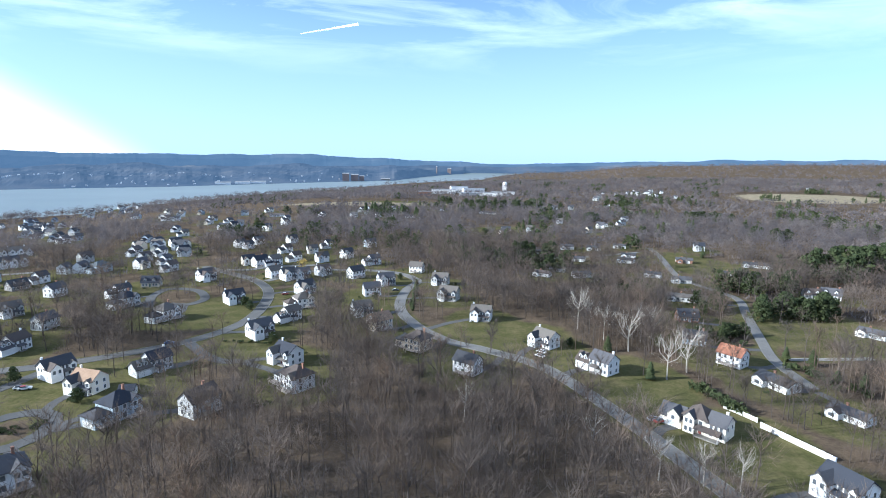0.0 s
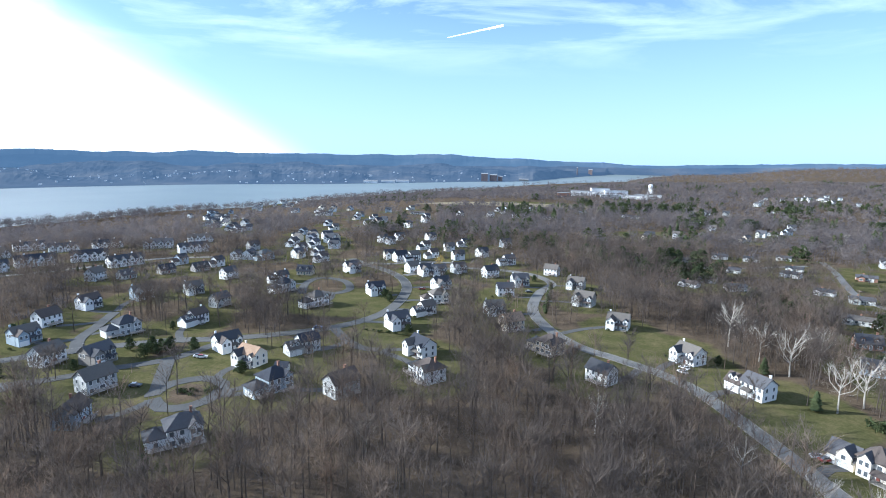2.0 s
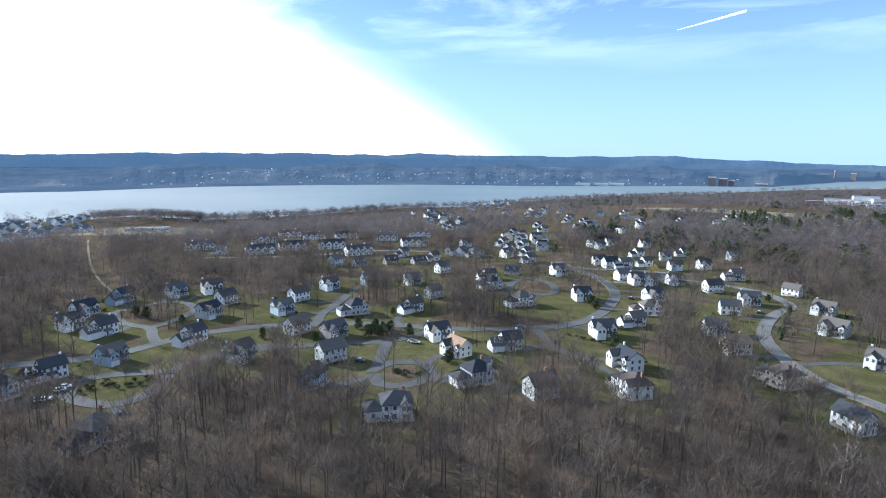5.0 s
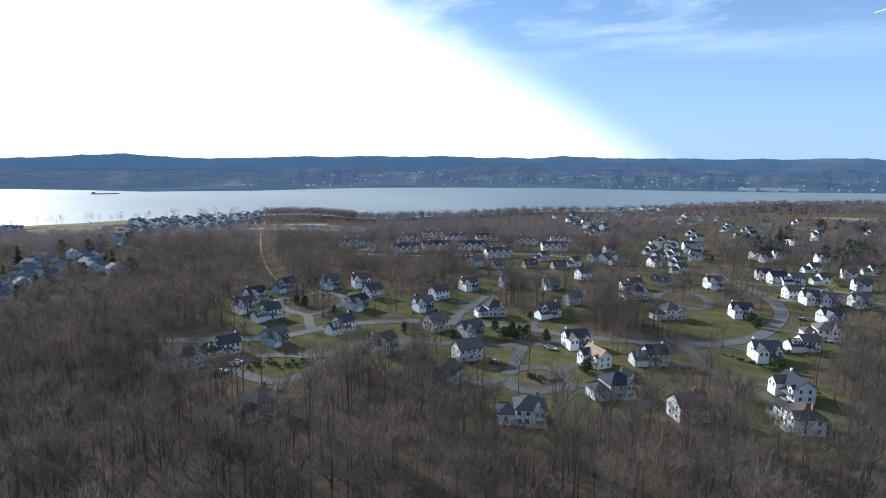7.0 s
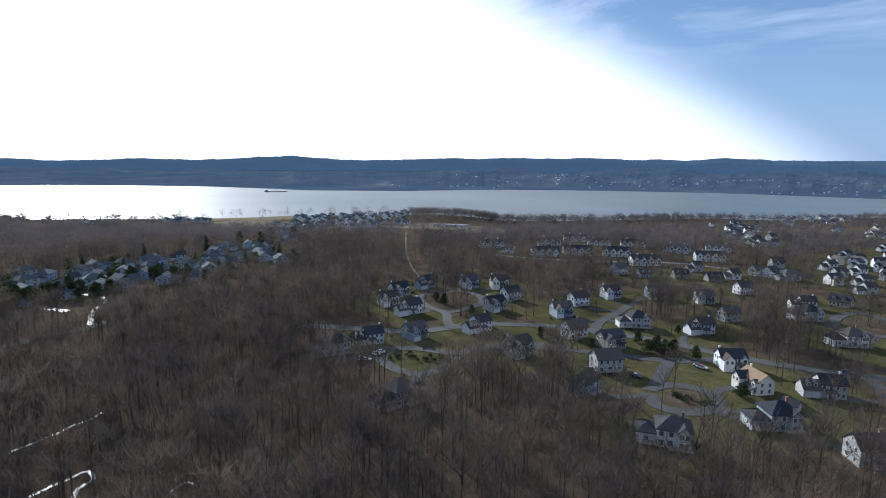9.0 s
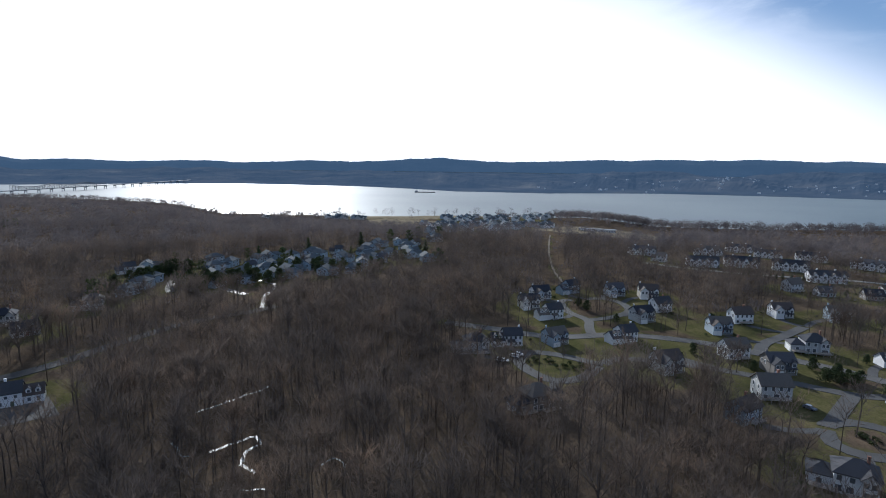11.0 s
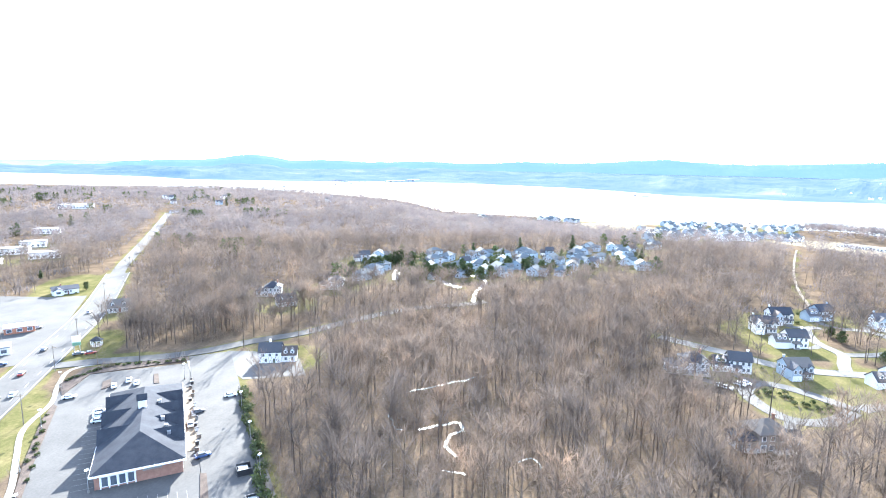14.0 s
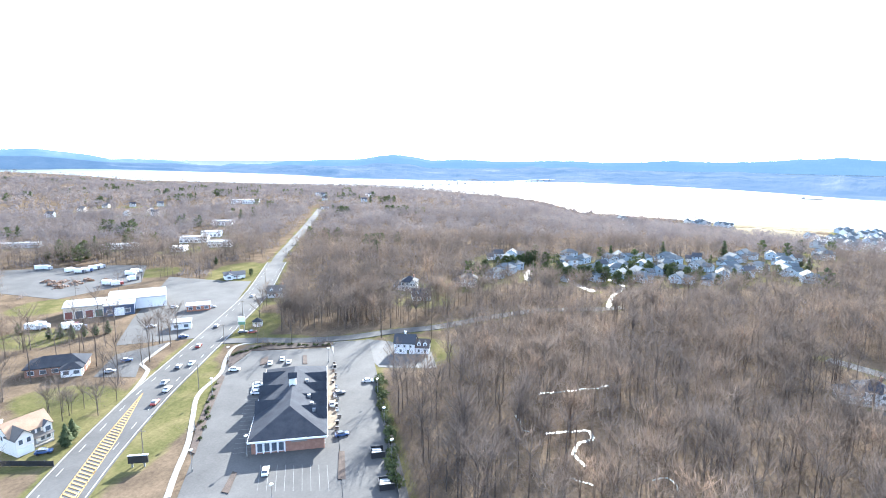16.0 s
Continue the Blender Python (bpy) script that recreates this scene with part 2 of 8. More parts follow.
SIDINGS = [(0.0, (0.80, 0.80, 0.79)), (0.45, (0.72, 0.72, 0.70)), (0.58, (0.60, 0.62, 0.64)), (0.70, (0.62, 0.56, 0.46)), (0.80, (0.45, 0.52, 0.60)), (0.90, (0.78, 0.75, 0.66))]
ROOFS = [(0.0, (0.075, 0.078, 0.088)), (0.35, (0.11, 0.11, 0.12)), (0.6, (0.05, 0.055, 0.07)), (0.75, (0.16, 0.145, 0.13)), (0.9, (0.12, 0.10, 0.09))]
ONE = [(0.3, (0.9, 0.9, 0.9)), (0.7, (1, 1, 1))]
M = {
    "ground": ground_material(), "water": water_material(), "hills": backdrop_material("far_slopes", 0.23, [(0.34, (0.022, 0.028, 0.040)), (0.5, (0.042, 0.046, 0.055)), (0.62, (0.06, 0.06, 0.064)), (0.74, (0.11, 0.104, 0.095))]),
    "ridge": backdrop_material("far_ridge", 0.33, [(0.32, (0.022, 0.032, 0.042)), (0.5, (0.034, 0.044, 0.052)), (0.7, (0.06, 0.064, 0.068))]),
    "siding": surface("vinyl_siding", ONE, 0.4, 5.0, 0.6, by_object=SIDINGS, wear=0.08),
    "white": surface("white_paint", [(0.3, (0.76, 0.76, 0.75)), (0.7, (0.82, 0.82, 0.81))], 0.5, 6, 0.55, wear=0.08),
    "shingle": surface("roof_shingles", ONE, 0.5, 9.0, 0.86, 0.4, by_object=ROOFS, wear=0.35),
    "glass": surface("window_glass", [(0.3, (0.07, 0.08, 0.095)), (0.7, (0.13, 0.145, 0.165))], 0.3, 2, 0.08, wear=0.1),
    "brick": surface("brick", [(0.3, (0.26, 0.14, 0.10)), (0.7, (0.36, 0.21, 0.15))], 0.8, 10, 0.9, 0.3),
    "asphalt": surface("worn_asphalt", [(0.3, (0.066, 0.065, 0.064)), (0.7, (0.104, 0.102, 0.098))], 0.06, 1.5, 0.9, wear=0.2),
    "lane": surface("pale_asphalt", [(0.3, (0.15, 0.146, 0.138)), (0.7, (0.21, 0.203, 0.19))], 0.06, 1.5, 0.9, wear=0.2),
    "street": surface("grey_street_asphalt", [(0.3, (0.10, 0.098, 0.094)), (0.7, (0.148, 0.144, 0.137))], 0.06, 1.5, 0.95, wear=0.2),
    "dark_asphalt": surface("dark_asphalt", [(0.3, (0.078, 0.078, 0.078)), (0.7, (0.12, 0.118, 0.115))], 0.08, 1.5, 0.85, wear=0.2),
    "smooth_asphalt": surface("smooth_asphalt", [(0.3, (0.085, 0.084, 0.082)), (0.7, (0.13, 0.127, 0.122))], 0.06, 1.5, 0.58, wear=0.2),
    "concrete": surface("concrete", [(0.3, (0.20, 0.19, 0.172)), (0.7, (0.29, 0.278, 0.255))], 0.2, 3, 0.9, wear=0.2),
    "dirt": surface("bare_dirt", [(0.3, (0.15, 0.125, 0.095)), (0.7, (0.25, 0.21, 0.155))], 0.1, 1.5, 0.95, wear=0.3),
    "bark": surface("bark_and_twigs", [(0.28, (0.080, 0.070, 0.064)), (0.5, (0.145, 0.122, 0.105)), (0.72, (0.25, 0.202, 0.162))], 0.022, 1.0, 0.95, wear=0.35),
    # twigs of the farther woods, greyer and bluer: distance haze put into the colour
    "hazy_grey_bark": surface("hazy_grey_bark_and_twigs", [(0.28, (0.112, 0.102, 0.105)), (0.5, (0.17, 0.154, 0.155)), (0.72, (0.24, 0.213, 0.205))], 0.014, 0.6, 0.95, wear=0.35),
    # bluish roof tone with the low sky's reflection painted into the shingles
    "sky_sheen_shingle": surface("sky_sheen_shingles", [(0.3, (0.085, 0.10, 0.11)), (0.7, (0.14, 0.155, 0.165))], 0.3, 6, 0.9, wear=0.2),
    "pale_bark": surface("pale_bark", [(0.3, (0.34, 0.31, 0.27)), (0.7, (0.48, 0.45, 0.40))], 0.3, 2.0, 0.9, wear=0.3),
    "white_siding": surface("white_siding", [(0.3, (0.74, 0.75, 0.76)), (0.7, (0.82, 0.82, 0.82))], 0.3, 5, 0.55, wear=0.08),
    "cream": surface("cream_siding", [(0.3, (0.74, 0.68, 0.58)), (0.7, (0.80, 0.75, 0.66))], 0.3, 5, 0.6, wear=0.1),
    "tan": surface("tan_siding", [(0.3, (0.48, 0.41, 0.32)), (0.7, (0.56, 0.49, 0.39))], 0.3, 5, 0.65, wear=0.1),
    "grey": surface("grey_siding", [(0.3, (0.42, 0.43, 0.43)), (0.7, (0.52, 0.53, 0.53))], 0.3, 5, 0.65, wear=0.1),
    "blue": surface("blue_grey_siding", [(0.3, (0.31, 0.38, 0.45)), (0.7, (0.38, 0.45, 0.52))], 0.3, 5, 0.65, wear=0.1),
    "drab": surface("drab_siding", [(0.3, (0.20, 0.19, 0.18)), (0.7, (0.27, 0.25, 0.23))], 0.3, 5, 0.7, wear=0.15),
    "door": surface("painted_door", ONE, 0.5, 4, 0.5, by_object=[(0.0, (0.16, 0.05, 0.04)), (0.3, (0.05, 0.06, 0.08)), (0.6, (0.3, 0.29, 0.27)), (0.8, (0.06, 0.10, 0.07))], wear=0.1),
    "deck": surface("weathered_deck", [(0.3, (0.36, 0.31, 0.26)), (0.7, (0.50, 0.45, 0.40))], 0.6, 5, 0.85, wear=0.25),
    "tan_roof": surface("tan_shingles", [(0.3, (0.30, 0.20, 0.13)), (0.7, (0.40, 0.28, 0.19))], 0.5, 8, 0.8, wear=0.3),
    "red_roof": surface("orange_red_roof", [(0.3, (0.34, 0.15, 0.09)), (0.7, (0.44, 0.21, 0.13))], 0.5, 8, 0.85, wear=0.3),
    "steel": surface("grey_steel", [(0.3, (0.30, 0.31, 0.32)), (0.7, (0.42, 0.43, 0.44))], 0.5, 3, 0.45, metal=0.6, wear=0.15),
    "black": surface("black_panel", [(0.3, (0.02, 0.02, 0.022)), (0.7, (0.035, 0.035, 0.038))], 0.5, 3, 0.4, wear=0.2),
    # brick of the far works, its red dulled in colour to imitate haze
    "hazy_brick": surface("hazy_old_brick", [(0.3, (0.23, 0.18, 0.17)), (0.7, (0.29, 0.23, 0.21))], 0.05, 2, 0.9, wear=0.2),
    "timber": surface("weathered_pole", [(0.3, (0.18, 0.15, 0.12)), (0.7, (0.27, 0.23, 0.19))], 0.5, 4, 0.9, wear=0.3),
    "mulch": surface("bark_mulch", [(0.3, (0.06, 0.048, 0.041)), (0.7, (0.11, 0.085, 0.07))], 0.4, 4, 0.95, wear=0.4),
    "line_white": surface("worn_white_line", [(0.3, (0.30, 0.30, 0.29)), (0.7, (0.52, 0.52, 0.50))], 0.3, 3, 0.8, wear=0.3),
    "faded_line": surface("faded_bay_line", [(0.3, (0.15, 0.15, 0.145)), (0.7, (0.26, 0.26, 0.25))], 0.3, 3, 0.85, wear=0.35),
    "sign_green": surface("green_sign_panel", [(0.3, (0.10, 0.20, 0.13)), (0.7, (0.14, 0.26, 0.17))], 0.5, 3, 0.5, wear=0.15),
    "rust": surface("rusty_scrap", [(0.3, (0.16, 0.075, 0.045)), (0.5, (0.24, 0.15, 0.10)), (0.7, (0.30, 0.29, 0.27))], 0.5, 2, 0.8, wear=0.4),
    "line_yellow": surface("worn_yellow_line", [(0.3, (0.36, 0.23, 0.085)), (0.7, (0.46, 0.31, 0.14))], 0.3, 3, 0.8, wear=0.3),
    "car_paint": surface("car_paint", ONE, 0.5, 2, 0.3, by_object=[(0.0, (0.72, 0.72, 0.72)), (0.3, (0.09, 0.10, 0.12)), (0.5, (0.34, 0.35, 0.37)), (0.7, (0.30, 0.05, 0.04)), (0.8, (0.06, 0.10, 0.22)), (0.9, (0.75, 0.75, 0.74))], wear=0.05),
    "white_paint": surface("white_car_paint", [(0.3, (0.74, 0.75, 0.76)), (0.7, (0.78, 0.79, 0.80))], 0.5, 2, 0.3, wear=0.05),
    "tyre": surface("tyre_rubber", [(0.3, (0.02, 0.02, 0.02)), (0.7, (0.035, 0.035, 0.035))], 0.5, 5, 0.85, wear=0.2),
    "flat_roof": surface("flat_roof", [(0.3, (0.24, 0.25, 0.26)), (0.7, (0.34, 0.35, 0.36))], 0.15, 2, 0.7, wear=0.2),
    "slate": surface("slate_grey_shingles", [(0.3, (0.030, 0.034, 0.044)), (0.7, (0.052, 0.057, 0.068))], 0.3, 8, 0.97, 0.3, wear=0.3),
    "bridge": surface("bridge_steel", [(0.3, (0.14, 0.15, 0.17)), (0.7, (0.20, 0.21, 0.23))], 0.05, 1, 0.7, wear=0.2),
    "navy": surface("dark_blue_cladding", [(0.3, (0.04, 0.06, 0.11)), (0.7, (0.06, 0.085, 0.15))], 0.5, 3, 0.6, wear=0.2),
    "needles": surface("conifer_needles", [(0.3, (0.050, 0.070, 0.030)), (0.7, (0.105, 0.125, 0.056))], 0.15, 2.0, 0.9, wear=0.4),
}

for key, share in (("bark", 0.36), ("hazy_grey_bark", 0.37), ("needles", 0.25)):
    twiggy(M[key], share)


# ---- the lie of the land ----
def drawn_in(r):
    """Far distances drawn in below five kilometres; things keep their direction, so nothing shifts in the view."""
    r = np.asarray(r, float)
    return np.where(r < 3500, r, 3500 + 1380 * (1 - np.exp(-np.maximum(r - 3500, 0) / 1380)))


def true_range(r):
    r = np.minimum(np.asarray(r, float), 4879.5)
    return np.where(r < 3500, r, 3500 - 1380 * np.log(1 - np.maximum(r - 3500, 0) / 1380))


def water_level(r):
    return CAM_H + (RIVER_Z - CAM_H) * r / true_range(r)


def near_shore(az):
    a = (-60, -20, -9.6, -3.9, 10.6, 21.5, 33.9, 38.5, 49.5, 58.9, 68.9, 82, 89, 101.9, 106.3, 115, 124, 131, 144.6, 153.2, 162, 200)
    r = (11057, 9829, 6327, 3686, 2375, 1917, 1450, 1431, 1237, 1171, 1281, 1259, 1240, 1360, 1698, 2031, 2371, 2531, 3059, 4536, 6143, 11057)
    return np.interp(az, a, r)


def far_shore(az):
    a = (-40, -7.2, -2.1, 4.9, 16.2, 26.3, 38.3, 58.9, 69.3, 78.7, 88.6, 101.8, 117.5, 126.6, 129.7, 142, 154.4, 200)
    r = (14000, 12500, 5600, 3638, 3178, 2886, 2863, 2640, 2422, 2444, 2833, 3143, 3236, 3447, 3892, 5042, 6684, 7740)
    return drawn_in(np.interp(az, a, r))


def skyline(az):
    a = (-60, -38, -27.6, -15.1, -5.6, -0.9, 5.4, 17.1, 24.2, 30.6, 38.1, 46.1, 58.8, 71.8, 80.2, 84.4, 96, 107, 117.4, 121.2, 124.8, 137.3, 146.7, 152.2, 160, 200)
    e = (0.3, 0.31, 0.17, -0.18, -0.34, -0.21, 0.18, 0.39, 0.24, 0.36, 0.38, 0.24, 0.21, -0.14, 0.2, -0.05, -0.4, -0.41, -0.36, 0.14, -0.3, -0.87, -0.41, 0.38, 0.3, 0.1)
    return CAM_H + 4800 * np.tan(np.radians(np.interp(az, a, e)))


def smooth(u):
    u = np.clip(u, 0, 1)
    return u * u * (3 - 2 * u)


def land(x, y):
    """Height of the ground: a plateau that falls to the river and rises far behind."""
    x, y = np.asarray(x, float), np.asarray(y, float)
    r, az = np.hypot(x, y), np.degrees(np.arctan2(-x, y))
    az = np.where(az < -120, az + 360, az)
    far = true_range(r)
    q = far / near_shore(az)
    z = -39 * smooth((q - 0.42) / 0.52) - 20 * smooth((q - 0.985) / 0.03)
    z = CAM_H + (z - CAM_H) * r / far
    inland = np.maximum(smooth((-az - 12) / 8), smooth((az - 163) / 8))
    rise = (skyline(az) - 34) * smooth((r - 850) / 3950) * inland
    z = z * (1 - inland) + rise
    z = z + 13 * np.exp(-((az - 66) / 5.0) ** 2 - ((r - 1130) / 70.0) ** 2)
    return z + 1.5 * np.sin(x * 0.011 + 1.0) * np.sin(y * 0.009) * smooth((r - 430) / 400) * smooth((0.9 - q) / 0.3)


def land_at(x, y):
    return float(land(x, y))


# ---- mesh helpers ----
def part(name, bm, material, parent, label=""):
    me = bpy.data.meshes.new(name)
    bm.to_mesh(me)
    bm.free()
    for mt in (material if isinstance(material, (list, tuple)) else [material]):
        me.materials.append(mt)
    ob = new(name, me)
    if parent is not None:
        ob.parent = parent
    if label:
        ob["label"] = label
    return ob


def mesh_object(name, verts, faces, material, parent=None, smooth_shade=False):
    """One object from numpy arrays: verts (n, 3), faces (m, 3) or (m, 4)."""
    verts, faces = np.asarray(verts, np.float32), np.asarray(faces, np.int32)
    me = bpy.data.meshes.new(name)
    k = faces.shape[1]
    me.vertices.add(len(verts))
    me.vertices.foreach_set("co", verts.ravel())
    me.loops.add(faces.size)
    me.loops.foreach_set("vertex_index", faces.ravel())
    me.polygons.add(len(faces))
    me.polygons.foreach_set("loop_start", np.arange(len(faces), dtype=np.int32) * k)
    me.polygons.foreach_set("loop_total", np.full(len(faces), k, np.int32))
    me.update(calc_edges=True)
    me.validate()
    for mt in (material if isinstance(material, (list, tuple)) else [material]):
        me.materials.append(mt)
    me.polygons.foreach_set("use_smooth", np.full(len(me.polygons), smooth_shade, bool))
    ob = new(name, me)
    if parent is not None:
        ob.parent = parent
    return ob


def box(bm, x0, x1, y0, y1, z0, z1, mat=0):
    v = [bm.verts.new((x, y, z)) for z in (z0, z1) for x, y in ((x0, y0), (x1, y0), (x1, y1), (x0, y1))]
    for q in ((3, 2, 1, 0), (4, 5, 6, 7), (0, 1, 5, 4), (1, 2, 6, 5), (2, 3, 7, 6), (3, 0, 4, 7)):
        bm.faces.new([v[i] for i in q]).material_index = mat


def prism(bm, outline, a, b, axis="y", mat=0):
    """A closed outline of (u, z) drawn out from a to b along the axis; u runs along the other axis."""
    def at(u, z, s):
        return (u, s, z) if axis == "y" else (s, u, z)
    p, q = [bm.verts.new(at(u, z, a)) for u, z in outline], [bm.verts.new(at(u, z, b)) for u, z in outline]
    n = len(outline)
    fs = [bm.faces.new(p), bm.faces.new(q[::-1])] + [bm.faces.new((p[i], q[i], q[(i + 1) % n], p[(i + 1) % n])) for i in range(n)]
    for f in fs:
        f.material_index = mat
    bmesh.ops.recalc_face_normals(bm, faces=fs)


def rod(bm, a, b, ra, rb, n=6):
    a, b = Vector(a), Vector(b)
    d = (b - a).normalized()
    u = d.orthogonal().normalized()
    w = d.cross(u)
    rings = [[bm.verts.new(p + r * (math.cos(2 * math.pi * i / n) * u + math.sin(2 * math.pi * i / n) * w)) for i in range(n)] for p, r in ((a, ra), (b, rb))]
    for i in range(n):
        bm.faces.new((rings[0][i], rings[0][(i + 1) % n], rings[1][(i + 1) % n], rings[1][i]))
    bm.faces.new(rings[0][::-1])
    bm.faces.new(rings[1])


def spline(points, step=4.0):
    """A smooth curve through plan points, as an (n, 2) array."""
    p = np.array(points, float)
    p = np.vstack([2 * p[0] - p[1], p, 2 * p[-1] - p[-2]])
    out = []
    for i in range(1, len(p) - 2):
        n = max(2, int(np.linalg.norm(p[i + 1] - p[i]) / step))
        for k in range(n):
            t = k / n
            a, b, c, d = p[i - 1], p[i], p[i + 1], p[i + 2]
            out.append(0.5 * (2 * b + (c - a) * t + (2 * a - 5 * b + 4 * c - d) * t * t + (3 * b - a - 3 * c + d) * t ** 3))
    out.append(p[-2])
    return np.array(out)


def ribbon(line, offset, width, lift, thick=0.3, closed=False):
    """Verts and quads of a strip along a line, offset to its left, lying on the land."""
    d = np.gradient(line, axis=0)
    d /= np.linalg.norm(d, axis=1)[:, None] + 1e-9
    nrm = np.stack([-d[:, 1], d[:, 0]], 1)
    vs = []
    for o, low in ((offset + width / 2, 1), (offset + width / 2, 0), (offset - width / 2, 0), (offset - width / 2, 1)):
        xy = line + nrm * o
        z = land(line[:, 0], line[:, 1]) * 0.5 + land(xy[:, 0], xy[:, 1]) * 0.5
        vs.append(np.column_stack([xy, z + lift - low * thick]))
    n = len(line)
    fs = [(j * n + i, (j + 1) * n + i, (j + 1) * n + i + 1, j * n + i + 1) for j in range(3) for i in range(n - 1)]
    return np.vstack(vs), np.array(fs)


ROAD_LINES = []


def road(name, points, width, material, label, lift=0.12, curb=False, step=4.0):
    line = spline(points, step)
    ROAD_LINES.append((line, width))
    lift = lift + 0.008 * len(ROAD_LINES)
    v, f = ribbon(line, 0, width, lift)
    ob = tagged(mesh_object(name, v, f, material), label, "road", kind="structure")
    if curb:
        for s in (-1, 1):
            v, f = ribbon(line, s * (width / 2 + 0.08), 0.16, lift + 0.08)
            mesh_object("kerb", v, f, M["concrete"], ob)
    return ob


def patch(name, corners, material, label, lift=0.1):
    """A paved area with its own edge: a polygon of plan points lying on the land."""
    c = np.array(corners, float)
    z = max(float(land(c[:, 0], c[:, 1]).max()), 0) + lift if np.hypot(*c.mean(0)) < 500 else float(land(c[:, 0], c[:, 1]).mean()) + lift
    bm = bmesh.new()
    top = [bm.verts.new((x, y, z)) for x, y in corners]
    f = bm.faces.new(top)
    if f.normal.z < 0:
        f.normal_flip()
    bm.normal_update()
    if f.normal.z < 0:
        f.normal_flip()
    low = [bm.verts.new((x, y, z - 0.5)) for x, y in corners]
    n = len(top)
    for i in range(n):
        bm.faces.new((top[i], top[(i + 1) % n], low[(i + 1) % n], low[i]))
    PATCHES.append(c)
    return tagged(part(name, bm, material, None), label, "paving", kind="structure")


PATCHES = []
STREAMS = []


def stream(points, width):
    line = spline(points, 2.0)
    line = line + np.column_stack([0.5 * np.sin(line[:, 1] * 0.9), 0.5 * np.sin(line[:, 0] * 0.8)])
    STREAMS.append((line, width))
    v, f = ribbon(line, 0, width, 0.07)
    return tagged(mesh_object("stream", v, f, M["water"]), "shallow bright stream winding through bare woods", "stream", kind="structure")


HOUSE_SPOTS = []


# ---- roads and paving ----
road("curving_lane", ((78.0, 125.3), (68.8, 155.1), (57.6, 188.5), (42.9, 221.3), (20.6, 241.6), (2.5, 254.7), (-13.8, 279.9), (-24.4, 313.2), (-23.9, 355.5), (-17.8, 386.9), (-35.6, 414.1), (-63.1, 423.7)), 6.2, M["lane"], "grey asphalt lane winding between lawns and houses", curb=True)
road("ring_road", ((-280.4, 51.4), (-264.5, 75.5), (-248.7, 100.8), (-246.9, 135.5), (-231.4, 167.1), (-205.4, 192.3), (-183.7, 208.3), (-159.2, 219.2), (-128.2, 241.4), (-110.4, 264.3), (-103.6, 296.0), (-112.1, 347.3), (-135.5, 385.8), (-170.5, 414.2), (-189.3, 431.6)), 6.5, M["street"], "grey asphalt ring road with pale kerbs through the estate", curb=True)
road("court_a", ((-214.2, 142.9), (-196.9, 155.2), (-181.0, 173.3), (-166.3, 188.9), (-160.5, 209.5)), 5.5, M["dark_asphalt"], "dark asphalt court serving several houses", curb=False)
road("court_a_loop", ((-144.7, 153.9), (-135.9, 148.5), (-128.0, 152.6), (-125.0, 162.5), (-129.6, 172.7), (-139.3, 174.8), (-147.3, 167.7), (-147.8, 158.5), (-146.2, 155.8)), 5.5, M["dark_asphalt"], "dark asphalt turning loop round a planted island", curb=False)
road("court_a_stem", ((-167.5, 188.7), (-157.0, 173.0), (-148.5, 160.6)), 5.5, M["dark_asphalt"], "dark asphalt stem of a turning loop", curb=False)
road("court_b", ((-208.2, 104.5), (-197.7, 93.0), (-196.0, 80.7), (-206.3, 74.0), (-219.5, 72.8), (-228.6, 81.3), (-223.9, 92.8), (-212.1, 104.2), (-209.9, 104.6)), 5.5, M["dark_asphalt"], "dark asphalt turning loop round a shrubby island", curb=False)
road("court_b_stem", ((-196.9, 155.2), (-210.3, 132.5), (-215.2, 117.8), (-210.8, 107.7)), 5.5, M["dark_asphalt"], "dark asphalt stem of a turning loop", curb=False)
road("court_c", ((-246.0, 119.6), (-260.5, 124.3), (-273.7, 129.5), (-291.8, 125.5), (-315.0, 130.6), (-317.1, 138.5)), 5.0, M["street"], "pale asphalt court between white houses", curb=False)
road("court_d", ((-273.7, 129.5), (-276.5, 143.3), (-287.1, 161.1), (-304.7, 166.0), (-318.0, 159.4), (-318.1, 148.0)), 5.0, M["street"], "pale asphalt court between white houses", curb=False)
road("court_e", ((-210.0, 182.5), (-224.7, 198.1), (-233.3, 215.9), (-245.7, 239.6)), 5.5, M["dark_asphalt"], "dark asphalt side street beside a white house", curb=False)
road("court_f", ((-120.7, 250.2), (-103.1, 230.9), (-93.1, 224.3), (-85.9, 224.5)), 5.0, M["dark_asphalt"], "dark asphalt side street beside lawns", curb=False)
road("court_g", ((-169.4, 307.9), (-180.5, 334.1), (-179.6, 353.9), (-159.2, 350.0), (-145.6, 328.4), (-150.5, 314.9), (-161.5, 317.1)), 5.5, M["dark_asphalt"], "dark asphalt turning loop round shrubs", curb=False)
road("straight_lane", ((143.7, 200.4), (146.8, 230.6), (157.9, 261.8), (173.5, 302.2), (188.7, 341.3), (184.0, 369.0), (179.7, 409.6), (200.0, 496.9), (208.9, 546.0)), 5.0, M["lane"], "pale asphalt lane between meadow and houses", curb=False)
road("upper_street", ((188.9, 521.5), (132.8, 493.8), (89.5, 482.6), (57.8, 469.6)), 5.5, M["lane"], "pale asphalt street between low houses", curb=False)
road("gravel_drive", ((154.0, 232.8), (170.6, 233.3), (192.9, 234.6)), 3.2, M["concrete"], "pale gravel drive across a meadow", curb=False)
